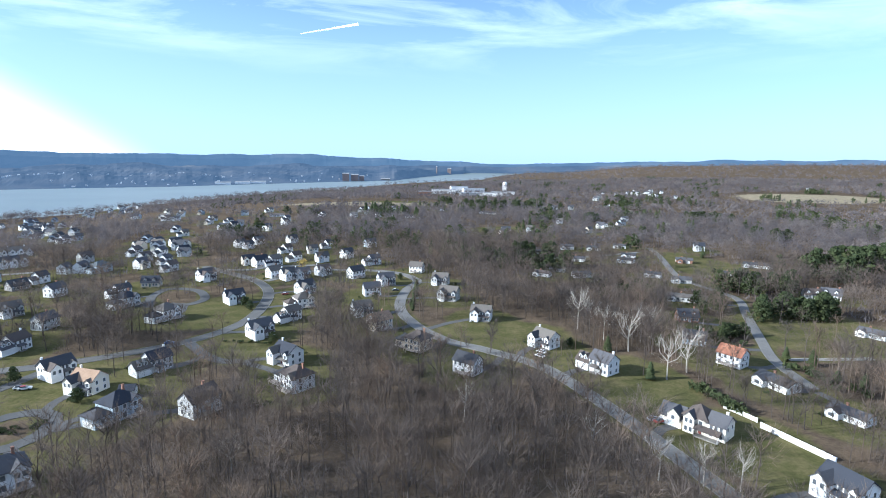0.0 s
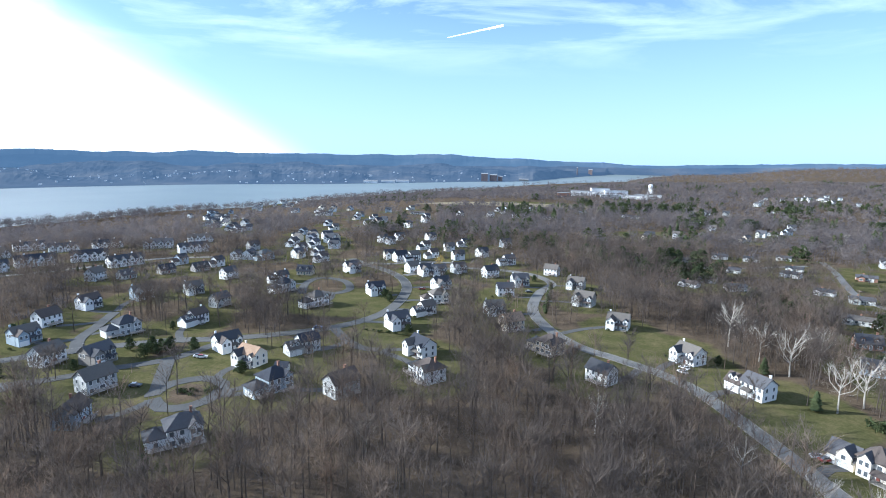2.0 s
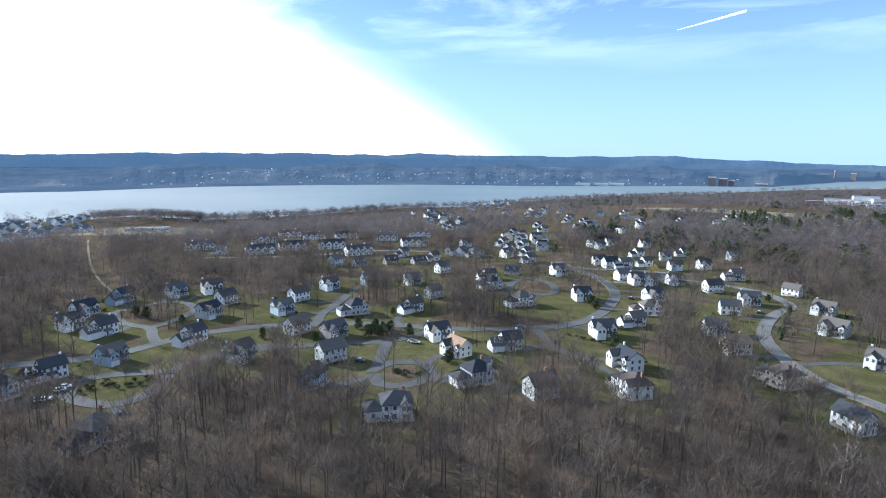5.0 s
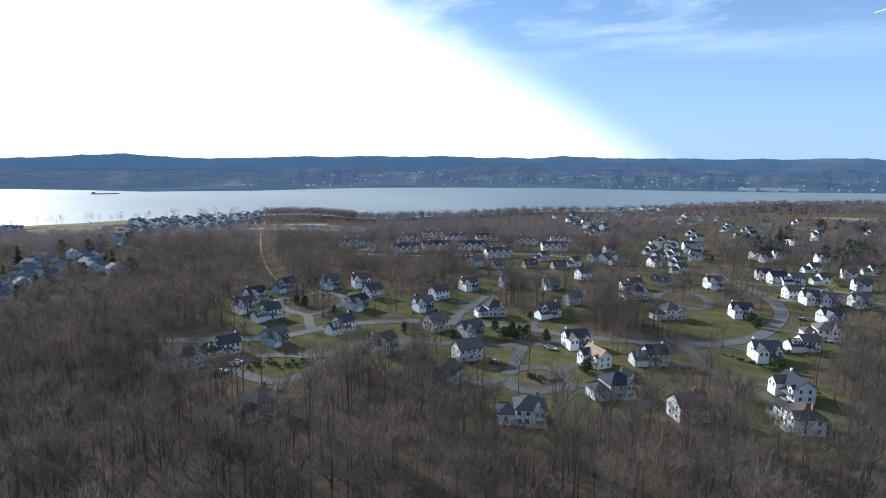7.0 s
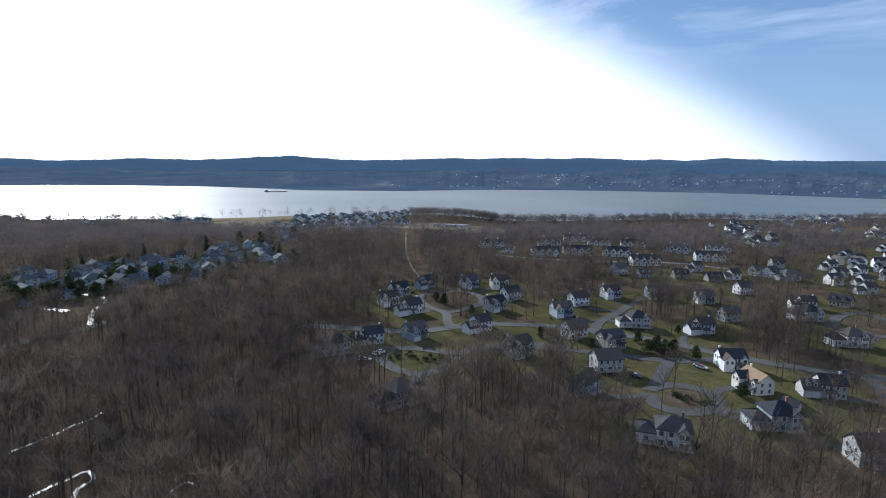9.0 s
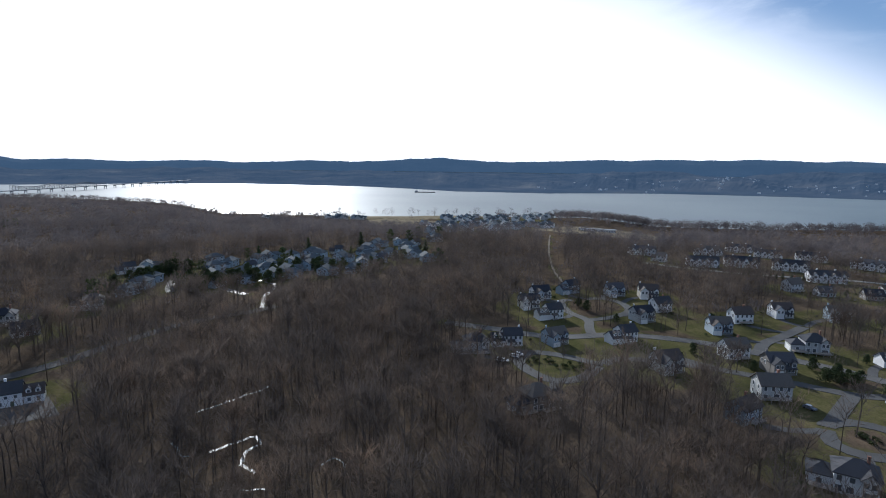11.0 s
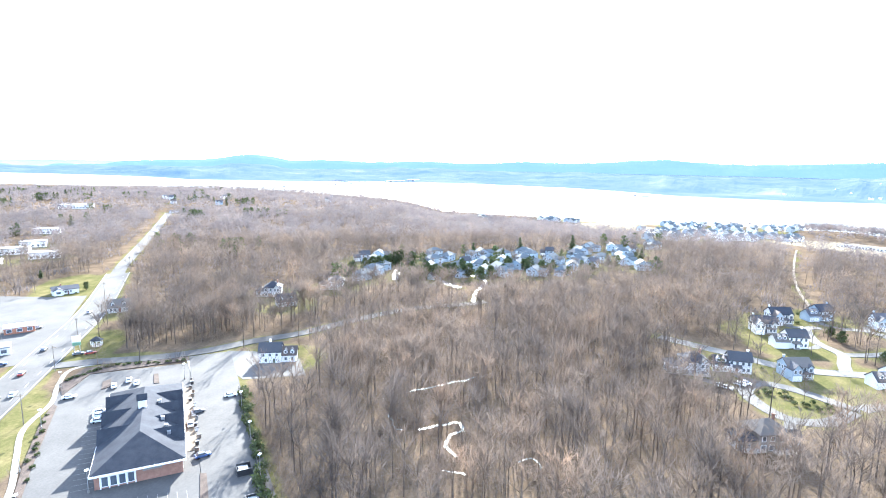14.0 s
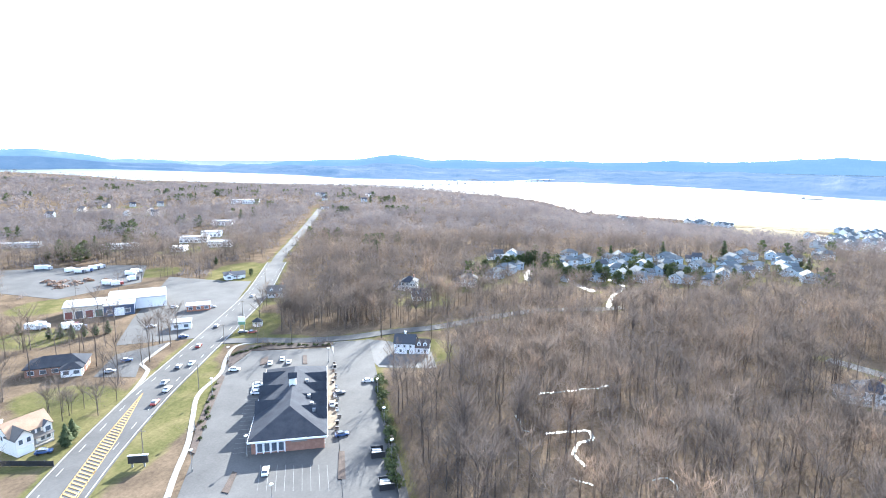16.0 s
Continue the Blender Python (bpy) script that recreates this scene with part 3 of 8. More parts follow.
road("highway", ((-62.7, -136.2), (-89.4, -155.5), (-121.9, -176.4), (-150.9, -192.8), (-195.4, -218.2), (-250.9, -251.6), (-334.5, -312.3)), 15.5, M["asphalt"], "wide asphalt highway with worn lane lines", curb=False)
road("highway_narrows", ((-331.0, -309.8), (-356.0, -328.5), (-420.7, -371.5), (-521.7, -438.0), (-620.0, -505.0), (-720.0, -575.0)), 9.0, M["asphalt"], "two-lane asphalt road running on between woods", curb=False)
road("side_road", ((-174.8, -201.3), (-183.8, -187.4), (-194.8, -166.4), (-208.0, -150.1), (-224.1, -137.8), (-241.1, -121.3), (-271.5, -102.3), (-297.7, -81.4), (-315.4, -53.1), (-325.4, -42.0)), 7.0, M["asphalt"], "asphalt side road along the edge of the woods", curb=False)
road("plaza_drive", ((-203.9, -146.6), (-173.8, -123.1), (-142.8, -98.7), (-121.0, -81.1), (-103.8, -67.7)), 16.5, M["asphalt"], "pale asphalt service lane beside the shop building", curb=False)
road("track", ((-649.5, 250.8), (-514.1, 197.8), (-444.0, 173.0), (-397.3, 159.3), (-366.2, 152.4)), 1.7, M["dirt"], "pale dirt track through the woods", curb=False)
road("far_row_street", ((-432.5, 250.8), (-402.3, 278.8), (-383.2, 302.2), (-358.6, 341.8), (-338.4, 381.0), (-301.6, 401.6)), 5.5, M["concrete"], "pale street before terraced houses", curb=False)
road("estate_street", ((-63.1, 423.7), (-97.2, 417.6), (-124.6, 380.3)), 5.5, M["lane"], "asphalt street between close-set white houses", curb=False)
road("estate_lane", ((-167.5, 418.6), (-150.3, 419.4), (-132.7, 434.1), (-102.4, 440.5)), 5.5, M["lane"], "asphalt street between close-set white houses", curb=False)
patch("parking_lot", ((-154.6, -174.7), (-171.9, -179.0), (-193.0, -148.1), (-180.3, -136.2), (-139.8, -103.3), (-121.5, -92.5), (-101.6, -70.9), (-80.8, -112.1), (-102.4, -129.9)), M["asphalt"], "pale asphalt parking lot with faded white bay lines")
patch("forecourt", ((-149.7, -237.4), (-179.9, -268.8), (-258.3, -341.4), (-266.8, -295.5), (-275.0, -280.4), (-206.3, -230.0), (-175.7, -211.6), (-165.6, -222.2)), M["asphalt"], "cracked pale asphalt forecourt beside the highway")
patch("truck_yard", ((-213.3, -465.8), (-265.2, -414.6), (-277.5, -391.9), (-237.4, -342.6), (-185.0, -345.5), (-176.9, -389.5)), M["asphalt"], "dusty gravel yard with parked trucks")
patch("bank_lot", ((-122.8, -210.5), (-142.4, -226.4), (-164.0, -220.1), (-142.2, -209.5), (-130.3, -196.1)), M["asphalt"], "asphalt car park beside a low brick building")
road("condo_drive", ((-322.0, -49.0), (-350.0, -51.0), (-381.0, -49.0), (-398.0, -62.0)), 2.6, M["smooth_asphalt"], "smooth asphalt drive glinting between condominium houses")
road("condo_court", ((-356.0, -64.0), (-376.0, -82.0), (-394.0, -92.0)), 4.5, M["smooth_asphalt"], "smooth asphalt court glinting between condominium houses")
road("condo_lane", ((-368.0, -112.0), (-384.0, -117.0), (-404.0, -121.0)), 5.0, M["smooth_asphalt"], "smooth asphalt lane glinting between condominium houses")
road("condo_close", ((-455.0, 2.0), (-472.0, 4.0), (-492.0, -8.0)), 4.0, M["smooth_asphalt"], "smooth asphalt close glinting between condominium houses")
patch("house_apron", ((-209.7, -142.0), (-212.1, -130.7), (-208.5, -106.7), (-192.5, -95.7), (-182.6, -117.5), (-190.9, -128.9)), M["dark_asphalt"], "asphalt apron beside a white building")
stream(((-187.1, -52.0), (-194.3, -43.3), (-206.7, -29.3)), 1.1)
stream(((-160.3, -40.8), (-164.8, -34.3), (-167.3, -28.6), (-162.7, -27.5), (-156.6, -30.7), (-151.1, -30.1), (-147.0, -26.3)), 1.1)
stream(((-167.8, -53.2), (-160.1, -49.3), (-158.7, -45.4)), 0.6)
stream(((-138.8, -29.0), (-138.9, -25.2), (-137.7, -22.0)), 0.7)
stream(((-147.3, -8.8), (-151.4, -4.1), (-145.2, -1.6)), 0.6)


ROAD_COUNT = len(ROAD_LINES)


def driveway(a, b, c):
    line = spline((a, b, c), 3.0)
    v, f = ribbon(line, 0, 3.6, 0.05 + 0.0016 * (len(ROAD_LINES) % 40), 0.25)
    ROAD_LINES.append((line, 2.0))
    tagged(mesh_object("driveway", v, f, M["dark_asphalt"]), "dark asphalt drive from the street to a house", "driveway", kind="structure")


driveway((68.7, 163.6), (72.5, 168.0), (77.3, 169.6))
driveway((50.1, 211.5), (54.3, 216.7), (59.8, 219.2))
driveway((34.4, 232.5), (37.7, 240.6), (43.2, 246.6))
driveway((26.7, 232.5), (22.9, 224.0), (17.0, 217.5))
driveway((0.4, 253.2), (-1.8, 248.0), (-5.8, 245.2))
driveway((-6.4, 273.3), (3.8, 283.4), (15.7, 291.1))
driveway((-16.2, 278.9), (-20.2, 274.0), (-25.4, 271.8))
driveway((-24.7, 305.7), (-31.3, 300.5), (-38.7, 298.1))
driveway((-26.6, 343.6), (-33.0, 340.7), (-39.4, 340.8))
driveway((-23.4, 372.0), (-29.0, 370.1), (-34.2, 371.0))
driveway((-21.5, 334.5), (-11.1, 337.4), (-0.7, 337.2))
driveway((-16.6, 379.7), (-10.8, 381.7), (-5.6, 380.7))
driveway((-108.9, 344.8), (-102.0, 349.0), (-94.7, 350.2))
driveway((-103.1, 310.2), (-96.2, 314.4), (-88.8, 315.6))
driveway((-101.8, 291.1), (-94.3, 292.5), (-87.5, 291.0))
driveway((-107.7, 263.7), (-100.4, 265.2), (-93.8, 263.8))
driveway((-111.1, 324.7), (-114.8, 321.0), (-119.0, 320.3))
driveway((-83.9, 224.5), (-77.6, 227.7), (-71.1, 227.9))
driveway((-84.4, 223.2), (-70.4, 215.7), (-58.4, 205.9))
driveway((-104.5, 229.4), (-107.1, 221.8), (-112.1, 216.2))
driveway((-122.9, 163.2), (-106.2, 172.3), (-88.6, 178.4))
driveway((-134.9, 176.2), (-136.4, 183.2), (-135.0, 189.5))
driveway((-158.4, 208.8), (-156.9, 211.4), (-156.2, 211.2))
driveway((-124.0, 165.7), (-120.2, 170.7), (-115.3, 172.9))
driveway((-126.9, 150.7), (-120.1, 145.1), (-115.9, 137.9))
driveway((-144.1, 150.9), (-145.9, 142.2), (-150.3, 135.1))
driveway((-183.6, 166.9), (-177.2, 165.3), (-172.7, 161.4))
driveway((-230.6, 80.3), (-232.4, 75.9), (-235.7, 74.2))
driveway((-221.0, 71.1), (-223.9, 63.3), (-229.0, 57.5))
driveway((-194.3, 79.3), (-185.0, 75.6), (-177.6, 69.5))
driveway((-285.1, 124.7), (-281.2, 120.8), (-280.2, 116.3))
driveway((-316.5, 128.9), (-316.2, 124.6), (-318.2, 122.2))
driveway((-300.1, 125.0), (-298.7, 117.5), (-300.2, 110.6))
driveway((-320.3, 147.6), (-325.2, 143.5), (-330.7, 142.4))
driveway((-319.2, 161.3), (-323.5, 162.4), (-325.4, 165.3))
driveway((-306.6, 167.5), (-313.8, 175.3), (-318.4, 184.5))
driveway((-291.0, 164.5), (-292.5, 170.7), (-291.0, 176.0))
driveway((-280.1, 153.7), (-279.1, 157.8), (-276.6, 159.3))
driveway((-226.9, 197.4), (-232.3, 191.4), (-239.1, 188.2))
driveway((-239.3, 222.6), (-245.7, 215.9), (-253.5, 211.9))
driveway((-247.9, 240.0), (-255.3, 238.3), (-262.1, 239.5))
driveway((-246.4, 241.8), (-253.0, 252.3), (-256.7, 263.7))
driveway((-181.3, 212.4), (-187.9, 220.0), (-191.9, 228.7))
driveway((-225.8, 205.5), (-223.2, 210.0), (-219.3, 211.9))
driveway((-217.2, 177.1), (-213.9, 178.0), (-212.8, 176.9))
driveway((-185.7, 171.3), (-189.3, 170.5), (-190.8, 171.8))
driveway((-182.7, 334.1), (-189.2, 331.1), (-195.8, 331.1))
driveway((-174.9, 315.2), (-176.2, 311.4), (-178.6, 310.4))
driveway((-150.4, 312.6), (-146.9, 302.0), (-146.4, 291.2))
driveway((-104.6, 229.5), (-107.5, 222.8), (-112.5, 218.3))
driveway((179.9, 325.5), (168.3, 326.8), (157.8, 330.9))
driveway((163.2, 282.3), (150.7, 283.9), (139.2, 288.4))
driveway((149.3, 245.1), (137.2, 246.2), (126.2, 250.1))
driveway((143.7, 224.7), (137.1, 222.4), (130.8, 223.1))
driveway((141.3, 201.7), (138.5, 199.0), (136.1, 199.2))
driveway((143.3, 198.0), (145.0, 189.3), (143.7, 181.0))
driveway((80.6, 125.8), (89.8, 130.6), (99.5, 132.5))


# ---- houses ----
LOOKS = {"white": "white", "cream": "cream", "tan": "tan", "beige": "beige", "grey": "grey", "blue": "blue-grey", "dark": "grey-brown", "brick": "red-brick", "-": "pale"}
HOMES = []
WOOD_HOMES = []


def home(kind, x, y, turn, look_of, in_woods=False):
    HOMES.append((kind, x, y, turn, look_of))
    (WOOD_HOMES if in_woods else HOUSE_SPOTS).append((x, y))


home("estate", 83.5, 168.5, 312, "cream")
home("garage", 66.0, 218.7, 308, "white")
home("gable", 49.1, 248.6, 309, "white")
home("plain", 11.1, 215.5, 322, "white")
home("hip", -12.0, 244.5, 328, "beige")
home("gable", 21.9, 291.5, 346, "white")
home("plain", -31.7, 272.5, 42, "tan")
home("gable", -44.9, 299.3, 29, "grey")
home("plain", -44.9, 343.9, 22, "white")
home("gable", -39.0, 375.0, 26, "-")
home("gable", 4.7, 334.2, 339, "grey")
home("gable", -0.7, 376.7, 345, "grey")
home("plain", -19.3, 417.0, 343, "white")
home("plain", -63.2, 396.4, 44, "white")
home("garage", -58.1, 447.7, 37, "white")
home("gable", -89.3, 405.2, 42, "grey")
home("far", -84.0, 478.3, 45, "-")
home("far", -71.6, 540.2, 33, "-")
home("far", -101.6, 458.2, 33, "-")
home("far2", -111.6, 529.8, 37, "white")
home("far", -119.5, 499.8, 28, "-")
home("far2", -125.9, 459.4, 50, "white")
home("far", -154.2, 558.9, 45, "-")
home("far2", -144.8, 501.1, 51, "white")
home("far", -185.0, 548.5, 39, "-")
home("far", -185.5, 520.4, 50, "-")
home("far", -197.0, 529.6, 55, "white")
home("far", -158.3, 442.4, 35, "-")
home("plain", -146.4, 435.7, 49, "white")
home("garage", -137.7, 438.6, 52, "-")
home("plain", -122.9, 395.6, 52, "white")
home("gable", -110.1, 388.4, 41, "white")
home("gable", -101.8, 392.6, 35, "-")
home("gable", -88.7, 348.2, 49, "grey")
home("hip", -82.8, 313.6, 35, "-")
home("garage", -82.7, 286.9, 51, "white")
home("gable", -89.0, 259.7, 44, "white")
home("gable", -125.0, 322.4, 41, "white")
home("gable", -167.3, 382.1, 54, "-")
home("gable", -65.5, 225.0, 322, "white")
home("hip", -56.0, 200.1, 318, "white")
home("garage", -117.9, 214.1, 54, "grey")
home("plain", -82.4, 177.4, 60, "grey", True)
home("gable", -130.9, 194.3, 344, "cream")
home("gable", -151.7, 206.9, 61, "white")
home("hip", -109.0, 172.5, 65, "blue")
home("shed", -114.2, 190.1, 11, "white")
home("hip", -115.7, 131.6, 48, "white")
home("plain", -155.7, 131.9, 110, "blue", True)
home("plain", -170.6, 155.5, 76, "grey")
home("gable", -201.4, 131.3, 95, "grey")
home("garage", -238.5, 130.9, 101, "white")
home("gable", -241.0, 97.5, 104, "blue")
home("garage", -241.9, 74.3, 86, "white")
home("hip", -234.9, 55.4, 97, "grey", True)
home("hip", -175.3, 63.7, 108, "dark", True)
home("shed", -180.0, 73.8, 96, "grey", True)
home("garage", -281.9, 110.3, 99, "white")
home("gable", -324.1, 120.0, 100, "-")
home("gable", -304.3, 105.8, 91, "grey")
home("garage", -336.7, 144.3, 110, "blue")
home("gable", -325.9, 171.5, 90, "blue")
home("gable", -318.1, 190.8, 72, "-")
home("plain", -286.6, 180.5, 98, "white")
home("gable", -270.3, 159.5, 97, "grey")
home("gable", -245.4, 188.5, 77, "blue")
home("plain", -259.8, 212.0, 86, "white")
home("gable", -267.0, 243.4, 76, "white")
home("gable", -255.6, 269.9, 66, "blue")
home("gable", -234.5, 289.5, 57, "grey")
home("plain", -200.3, 268.6, 80, "grey")
home("garage", -191.3, 235.0, 77, "white")
home("hip", -213.0, 211.6, 68, "grey")
home("plain", -211.1, 170.8, 89, "white")
home("gable", -193.0, 177.7, 80, "dark")
home("garage", -201.2, 334.1, 56, "white")
home("hip", -184.9, 311.0, 69, "grey")
home("hip", -149.2, 285.6, 66, "white")
home("cape", -195.8, 363.0, 8, "tan")
home("far2", -208.4, 412.4, 65, "grey")
home("cape", -276.1, 349.3, 66, "dark")
home("cape", -294.1, 335.1, 69, "dark")
home("far2", -276.2, 368.3, 75, "white")
home("plain", -240.6, 333.9, 76, "white")
home("far2", -308.6, 366.3, 78, "-")
home("far", -280.0, 400.8, 95, "white")
home("far", -270.0, 404.3, 94, "white")
home("hipfar", -257.4, 407.0, 70, "grey")
home("far", -293.3, 445.2, 66, "grey")
home("cape", -307.1, 311.9, 78, "grey")
home("plain", -322.3, 301.1, 97, "-")
home("row", -475.9, 276.2, 75, "white")
home("far2", -439.4, 272.8, 38, "white")
home("row", -412.2, 295.2, 66, "white")
home("row", -406.8, 327.7, 61, "white")
home("row", -387.0, 357.5, 52, "white")
home("row", -473.4, 344.3, 59, "white")
home("row", -451.2, 391.2, 54, "white")
home("row", -497.7, 396.8, 59, "white")
home("row", -425.4, 413.7, 54, "white")
home("row", -382.1, 428.0, 32, "white")
home("row", -336.8, 418.9, 54, "white")
home("row", -368.9, 470.0, 43, "white")
home("row", -344.5, 349.6, 70, "white")
home("ranch", 86.4, 509.9, 355, "white")
home("ranch", 76.4, 408.9, 324, "white")
home("ranch", 123.8, 539.2, 347, "white")
home("ranch", 118.4, 472.9, 336, "grey")
home("ranch", 148.6, 533.3, 344, "grey")
home("ranch", 179.0, 548.7, 342, "-")
home("ranch", 169.5, 492.7, 336, "white")
home("ranch", 159.0, 466.9, 321, "-")
home("ranch", 160.0, 408.7, 329, "white")
home("ranch", 104.9, 406.1, 6, "-")
home("ranch", 90.7, 426.8, 338, "grey")
home("ranch", 209.8, 469.3, 341, "brick")
home("far", 251.9, 533.2, 345, "white")
home("ranch", 219.3, 411.4, 312, "white")
home("longranch", 153.8, 335.7, 332, "grey")
home("cape", 135.2, 293.1, 355, "brick")
home("ranch", 173.4, 389.8, 346, "grey")
home("cape", 122.0, 254.8, 334, "blue")
home("orange", 125.7, 226.6, 306, "white")
home("ranch", 130.9, 202.8, 292, "white")
home("ranch", 140.0, 176.0, 297, "white")
home("cape", 239.9, 347.6, 345, "white")
home("cape", 251.0, 345.1, 324, "white")
home("ranch", 217.4, 266.2, 301, "white")
home("longranch", 262.0, 448.7, 330, "grey")
home("big", 105.5, 130.6, 291, "white")
home("far", 76.3, 655.7, 3, "-")
home("far", 107.4, 667.7, 351, "white")
home("far", 162.4, 758.9, 348, "white")
home("far", 268.4, 807.2, 352, "white")
home("ranch", 224.2, 734.5, 343, "-")
home("far", 428.7, 1364.3, 343, "white")
home("far", 470.1, 1404.7, 341, "white")
home("far", 476.5, 1341.1, 340, "-")
home("far", 526.1, 1400.6, 339, "white")
home("far", 568.7, 1436.3, 338, "white")
home("far", 356.0, 1254.4, 344, "-")
home("far", 541.1, 1281.4, 337, "-")
home("ranch", 319.9, 1066.5, 343, "-")
home("far", 1016.4, 1536.1, 327, "-")
home("ranch", 162.0, 839.9, 349, "-")
home("ranch", 77.6, 866.1, 355, "-")
home("longranch", -44.8, 818.8, 3, "white")
home("ranch", -129.9, 913.6, 8, "white")
home("ranch", -80.2, 836.7, 5, "-")
home("ranch", 1.8, 930.0, 360, "-")
home("ranch", 65.4, 883.0, 1, "-")
home("far", 229.1, 981.2, 347, "-")
home("far", 176.6, 970.0, 350, "white")
home("longranch", -252.3, 835.2, 17, "white")
home("gable", -82.8, -178.9, 180, "cream")
home("hip", -305.8, -174.8, 110, "grey")
home("cape", -287.2, -154.3, 128, "grey")
home("hip", -333.2, -144.3, 113, "grey")
home("cape", -252.4, -236.8, 133, "grey")
home("ranch", -277.3, -298.7, 142, "white")
home("barn", -205.5, -114.6, 111, "white")
home("ranch", -728.0, -571.3, 133, "-")
home("far2", -434.8, -161.6, 118, "-")
home("condo", -420.6, -148.5, 83, "blue")
home("hipfar", -365.5, -135.9, 156, "-")
home("hipfar", -384.1, -133.7, 70, "-")
home("hipfar", -399.8, -132.7, 160, "-")
home("condo", -447.8, -151.5, 103, "white")
home("far2", -432.9, -74.7, 134, "-")
home("condo", -405.1, -96.4, 93, "blue")
home("hipfar", -437.3, -99.8, 129, "-")
home("hipfar", -412.8, -76.0, 142, "-")
home("hipfar", -455.5, -92.1, 164, "-")
home("hipfar", -474.0, -108.0, 137, "-")
home("hipfar", -392.8, -70.4, 52, "-")
home("far2", -383.0, -86.5, 156, "-")
home("condo", -434.9, -30.8, 74, "white")
home("condo", -442.1, -61.1, 74, "blue")
home("hipfar", -481.8, -47.4, 47, "-")
home("condo", -467.0, -71.8, 138, "blue")
home("condo", -451.3, -45.3, 86, "blue")
home("condo", -483.6, -66.5, 115, "white")
home("hipfar", -404.2, -39.0, 50, "-")
home("hipfar", -495.9, -29.9, 79, "-")
home("condo", -419.3, -43.6, 124, "blue")
home("hipfar", -464.6, -28.0, 122, "-")
home("condo", -404.2, -54.6, 81, "white")
home("hipfar", -423.7, -59.3, 105, "-")
home("condo", -470.3, -5.4, 63, "blue")
home("hipfar", -441.4, -15.1, 56, "-")
home("condo", -439.2, 12.1, 90, "white")
home("hipfar", -504.1, 16.0, 136, "-")
home("condo", -477.0, 17.1, 46, "blue")
home("condo", -457.8, 14.6, 47, "blue")
home("condo", -414.6, -16.9, 72, "blue")
home("far2", -506.6, -9.1, 87, "-")
home("condo", -519.9, 20.3, 120, "blue")
home("hipfar", -420.8, 4.8, 151, "-")
home("hipfar", -486.1, -24.5, 57, "-")
home("far2", -460.3, 27.3, 100, "-")
home("hipfar", -523.0, 58.5, 76, "-")
home("condo", -460.5, 67.0, 94, "white")
home("far2", -541.1, 66.5, 127, "-")
home("hipfar", -488.1, 37.8, 52, "-")
home("condo", -546.7, 28.9, 66, "white")
home("hipfar", -577.0, 94.2, 112, "-")
home("condo", -600.8, 93.7, 64, "white")
home("condo", -554.2, 50.8, 90, "white")
home("condo", -478.6, 54.5, 106, "blue")
home("condo", -500.0, 54.7, 103, "white")
home("shore", -1163.2, 439.8, 65, "blue")
home("shore", -979.3, 315.5, 75, "grey")
home("shore", -841.5, 259.1, 78, "blue")
home("shore", -1077.4, 335.1, 72, "white")
home("shore", -997.5, 268.2, 80, "grey")
home("shore", -1042.3, 243.6, 56, "grey")
home("shore", -1174.4, 277.2, 82, "grey")
home("shore", -971.1, 241.6, 61, "-")
home("shore", -1027.1, 269.3, 68, "-")
home("shore", -1148.0, 242.0, 66, "blue")
home("shore", -1026.3, 302.8, 47, "white")
home("shore", -1071.5, 205.8, 53, "grey")
home("shore", -957.8, 319.7, 40, "grey")
home("shore", -847.8, 164.9, 48, "grey")
home("shore", -705.7, 104.0, 75, "grey")
home("shore", -1132.6, 331.2, 69, "white")
home("shore", -883.9, 331.9, 60, "white")
home("shore", -922.4, 285.2, 61, "-")
home("shore", -789.2, 135.1, 69, "grey")
home("shore", -1128.8, 256.4, 66, "white")
home("shore", -1087.4, 292.1, 56, "grey")
home("shore", -1030.8, 237.4, 56, "white")
home("shore", -1165.2, 387.4, 75, "grey")
home("shore", -1088.1, 371.5, 59, "white")
home("shore", -1126.6, 354.4, 82, "-")
home("shore", -824.4, 257.9, 54, "white")
home("shore", -948.9, 166.5, 52, "-")
home("shore", -817.8, 237.5, 80, "-")
home("shore", -1031.1, 354.6, 73, "-")
home("shore", -928.4, 172.4, 80, "-")
home("shore", -837.3, 212.7, 81, "-")
home("shore", -870.8, 313.8, 63, "grey")
home("shore", -768.2, 205.1, 82, "white")
home("shore", -1156.2, 203.6, 49, "blue")
home("shore", -1143.6, 325.7, 47, "blue")
home("shore", -916.1, 350.0, 40, "-")
home("shore", -1391.7, 527.6, 46, "grey")
home("shore", -743.9, 163.9, 72, "grey")
home("shore", -1162.8, 298.9, 67, "-")
home("shore", -1109.3, 225.6, 60, "white")
home("shore", -981.7, 182.9, 86, "grey")
home("shore", -929.0, 219.0, 58, "blue")
home("shore", -1102.9, 319.5, 43, "-")
home("shore", -1152.9, 420.1, 41, "blue")
home("shore", -1067.8, 408.7, 66, "-")
home("shore", -1048.9, 387.7, 75, "grey")
home("shore", -1148.5, 297.0, 43, "white")
home("shore", -1121.7, 310.5, 52, "blue")
home("shore", -1156.9, 400.6, 51, "-")
home("shore", -935.4, 258.9, 70, "grey")
home("shore", -914.1, 295.1, 68, "blue")
home("shore", -906.1, 265.7, 83, "-")
home("shore", -835.3, 144.6, 88, "white")
home("shore", -965.5, 361.9, 65, "blue")
home("shore", -764.2, 152.0, 51, "white")
home("shore", -1127.9, 205.3, 72, "white")
home("shore", -1079.0, 278.4, 74, "-")
home("shore", -927.8, 321.2, 46, "blue")
home("shore", -1081.7, 241.0, 69, "-")
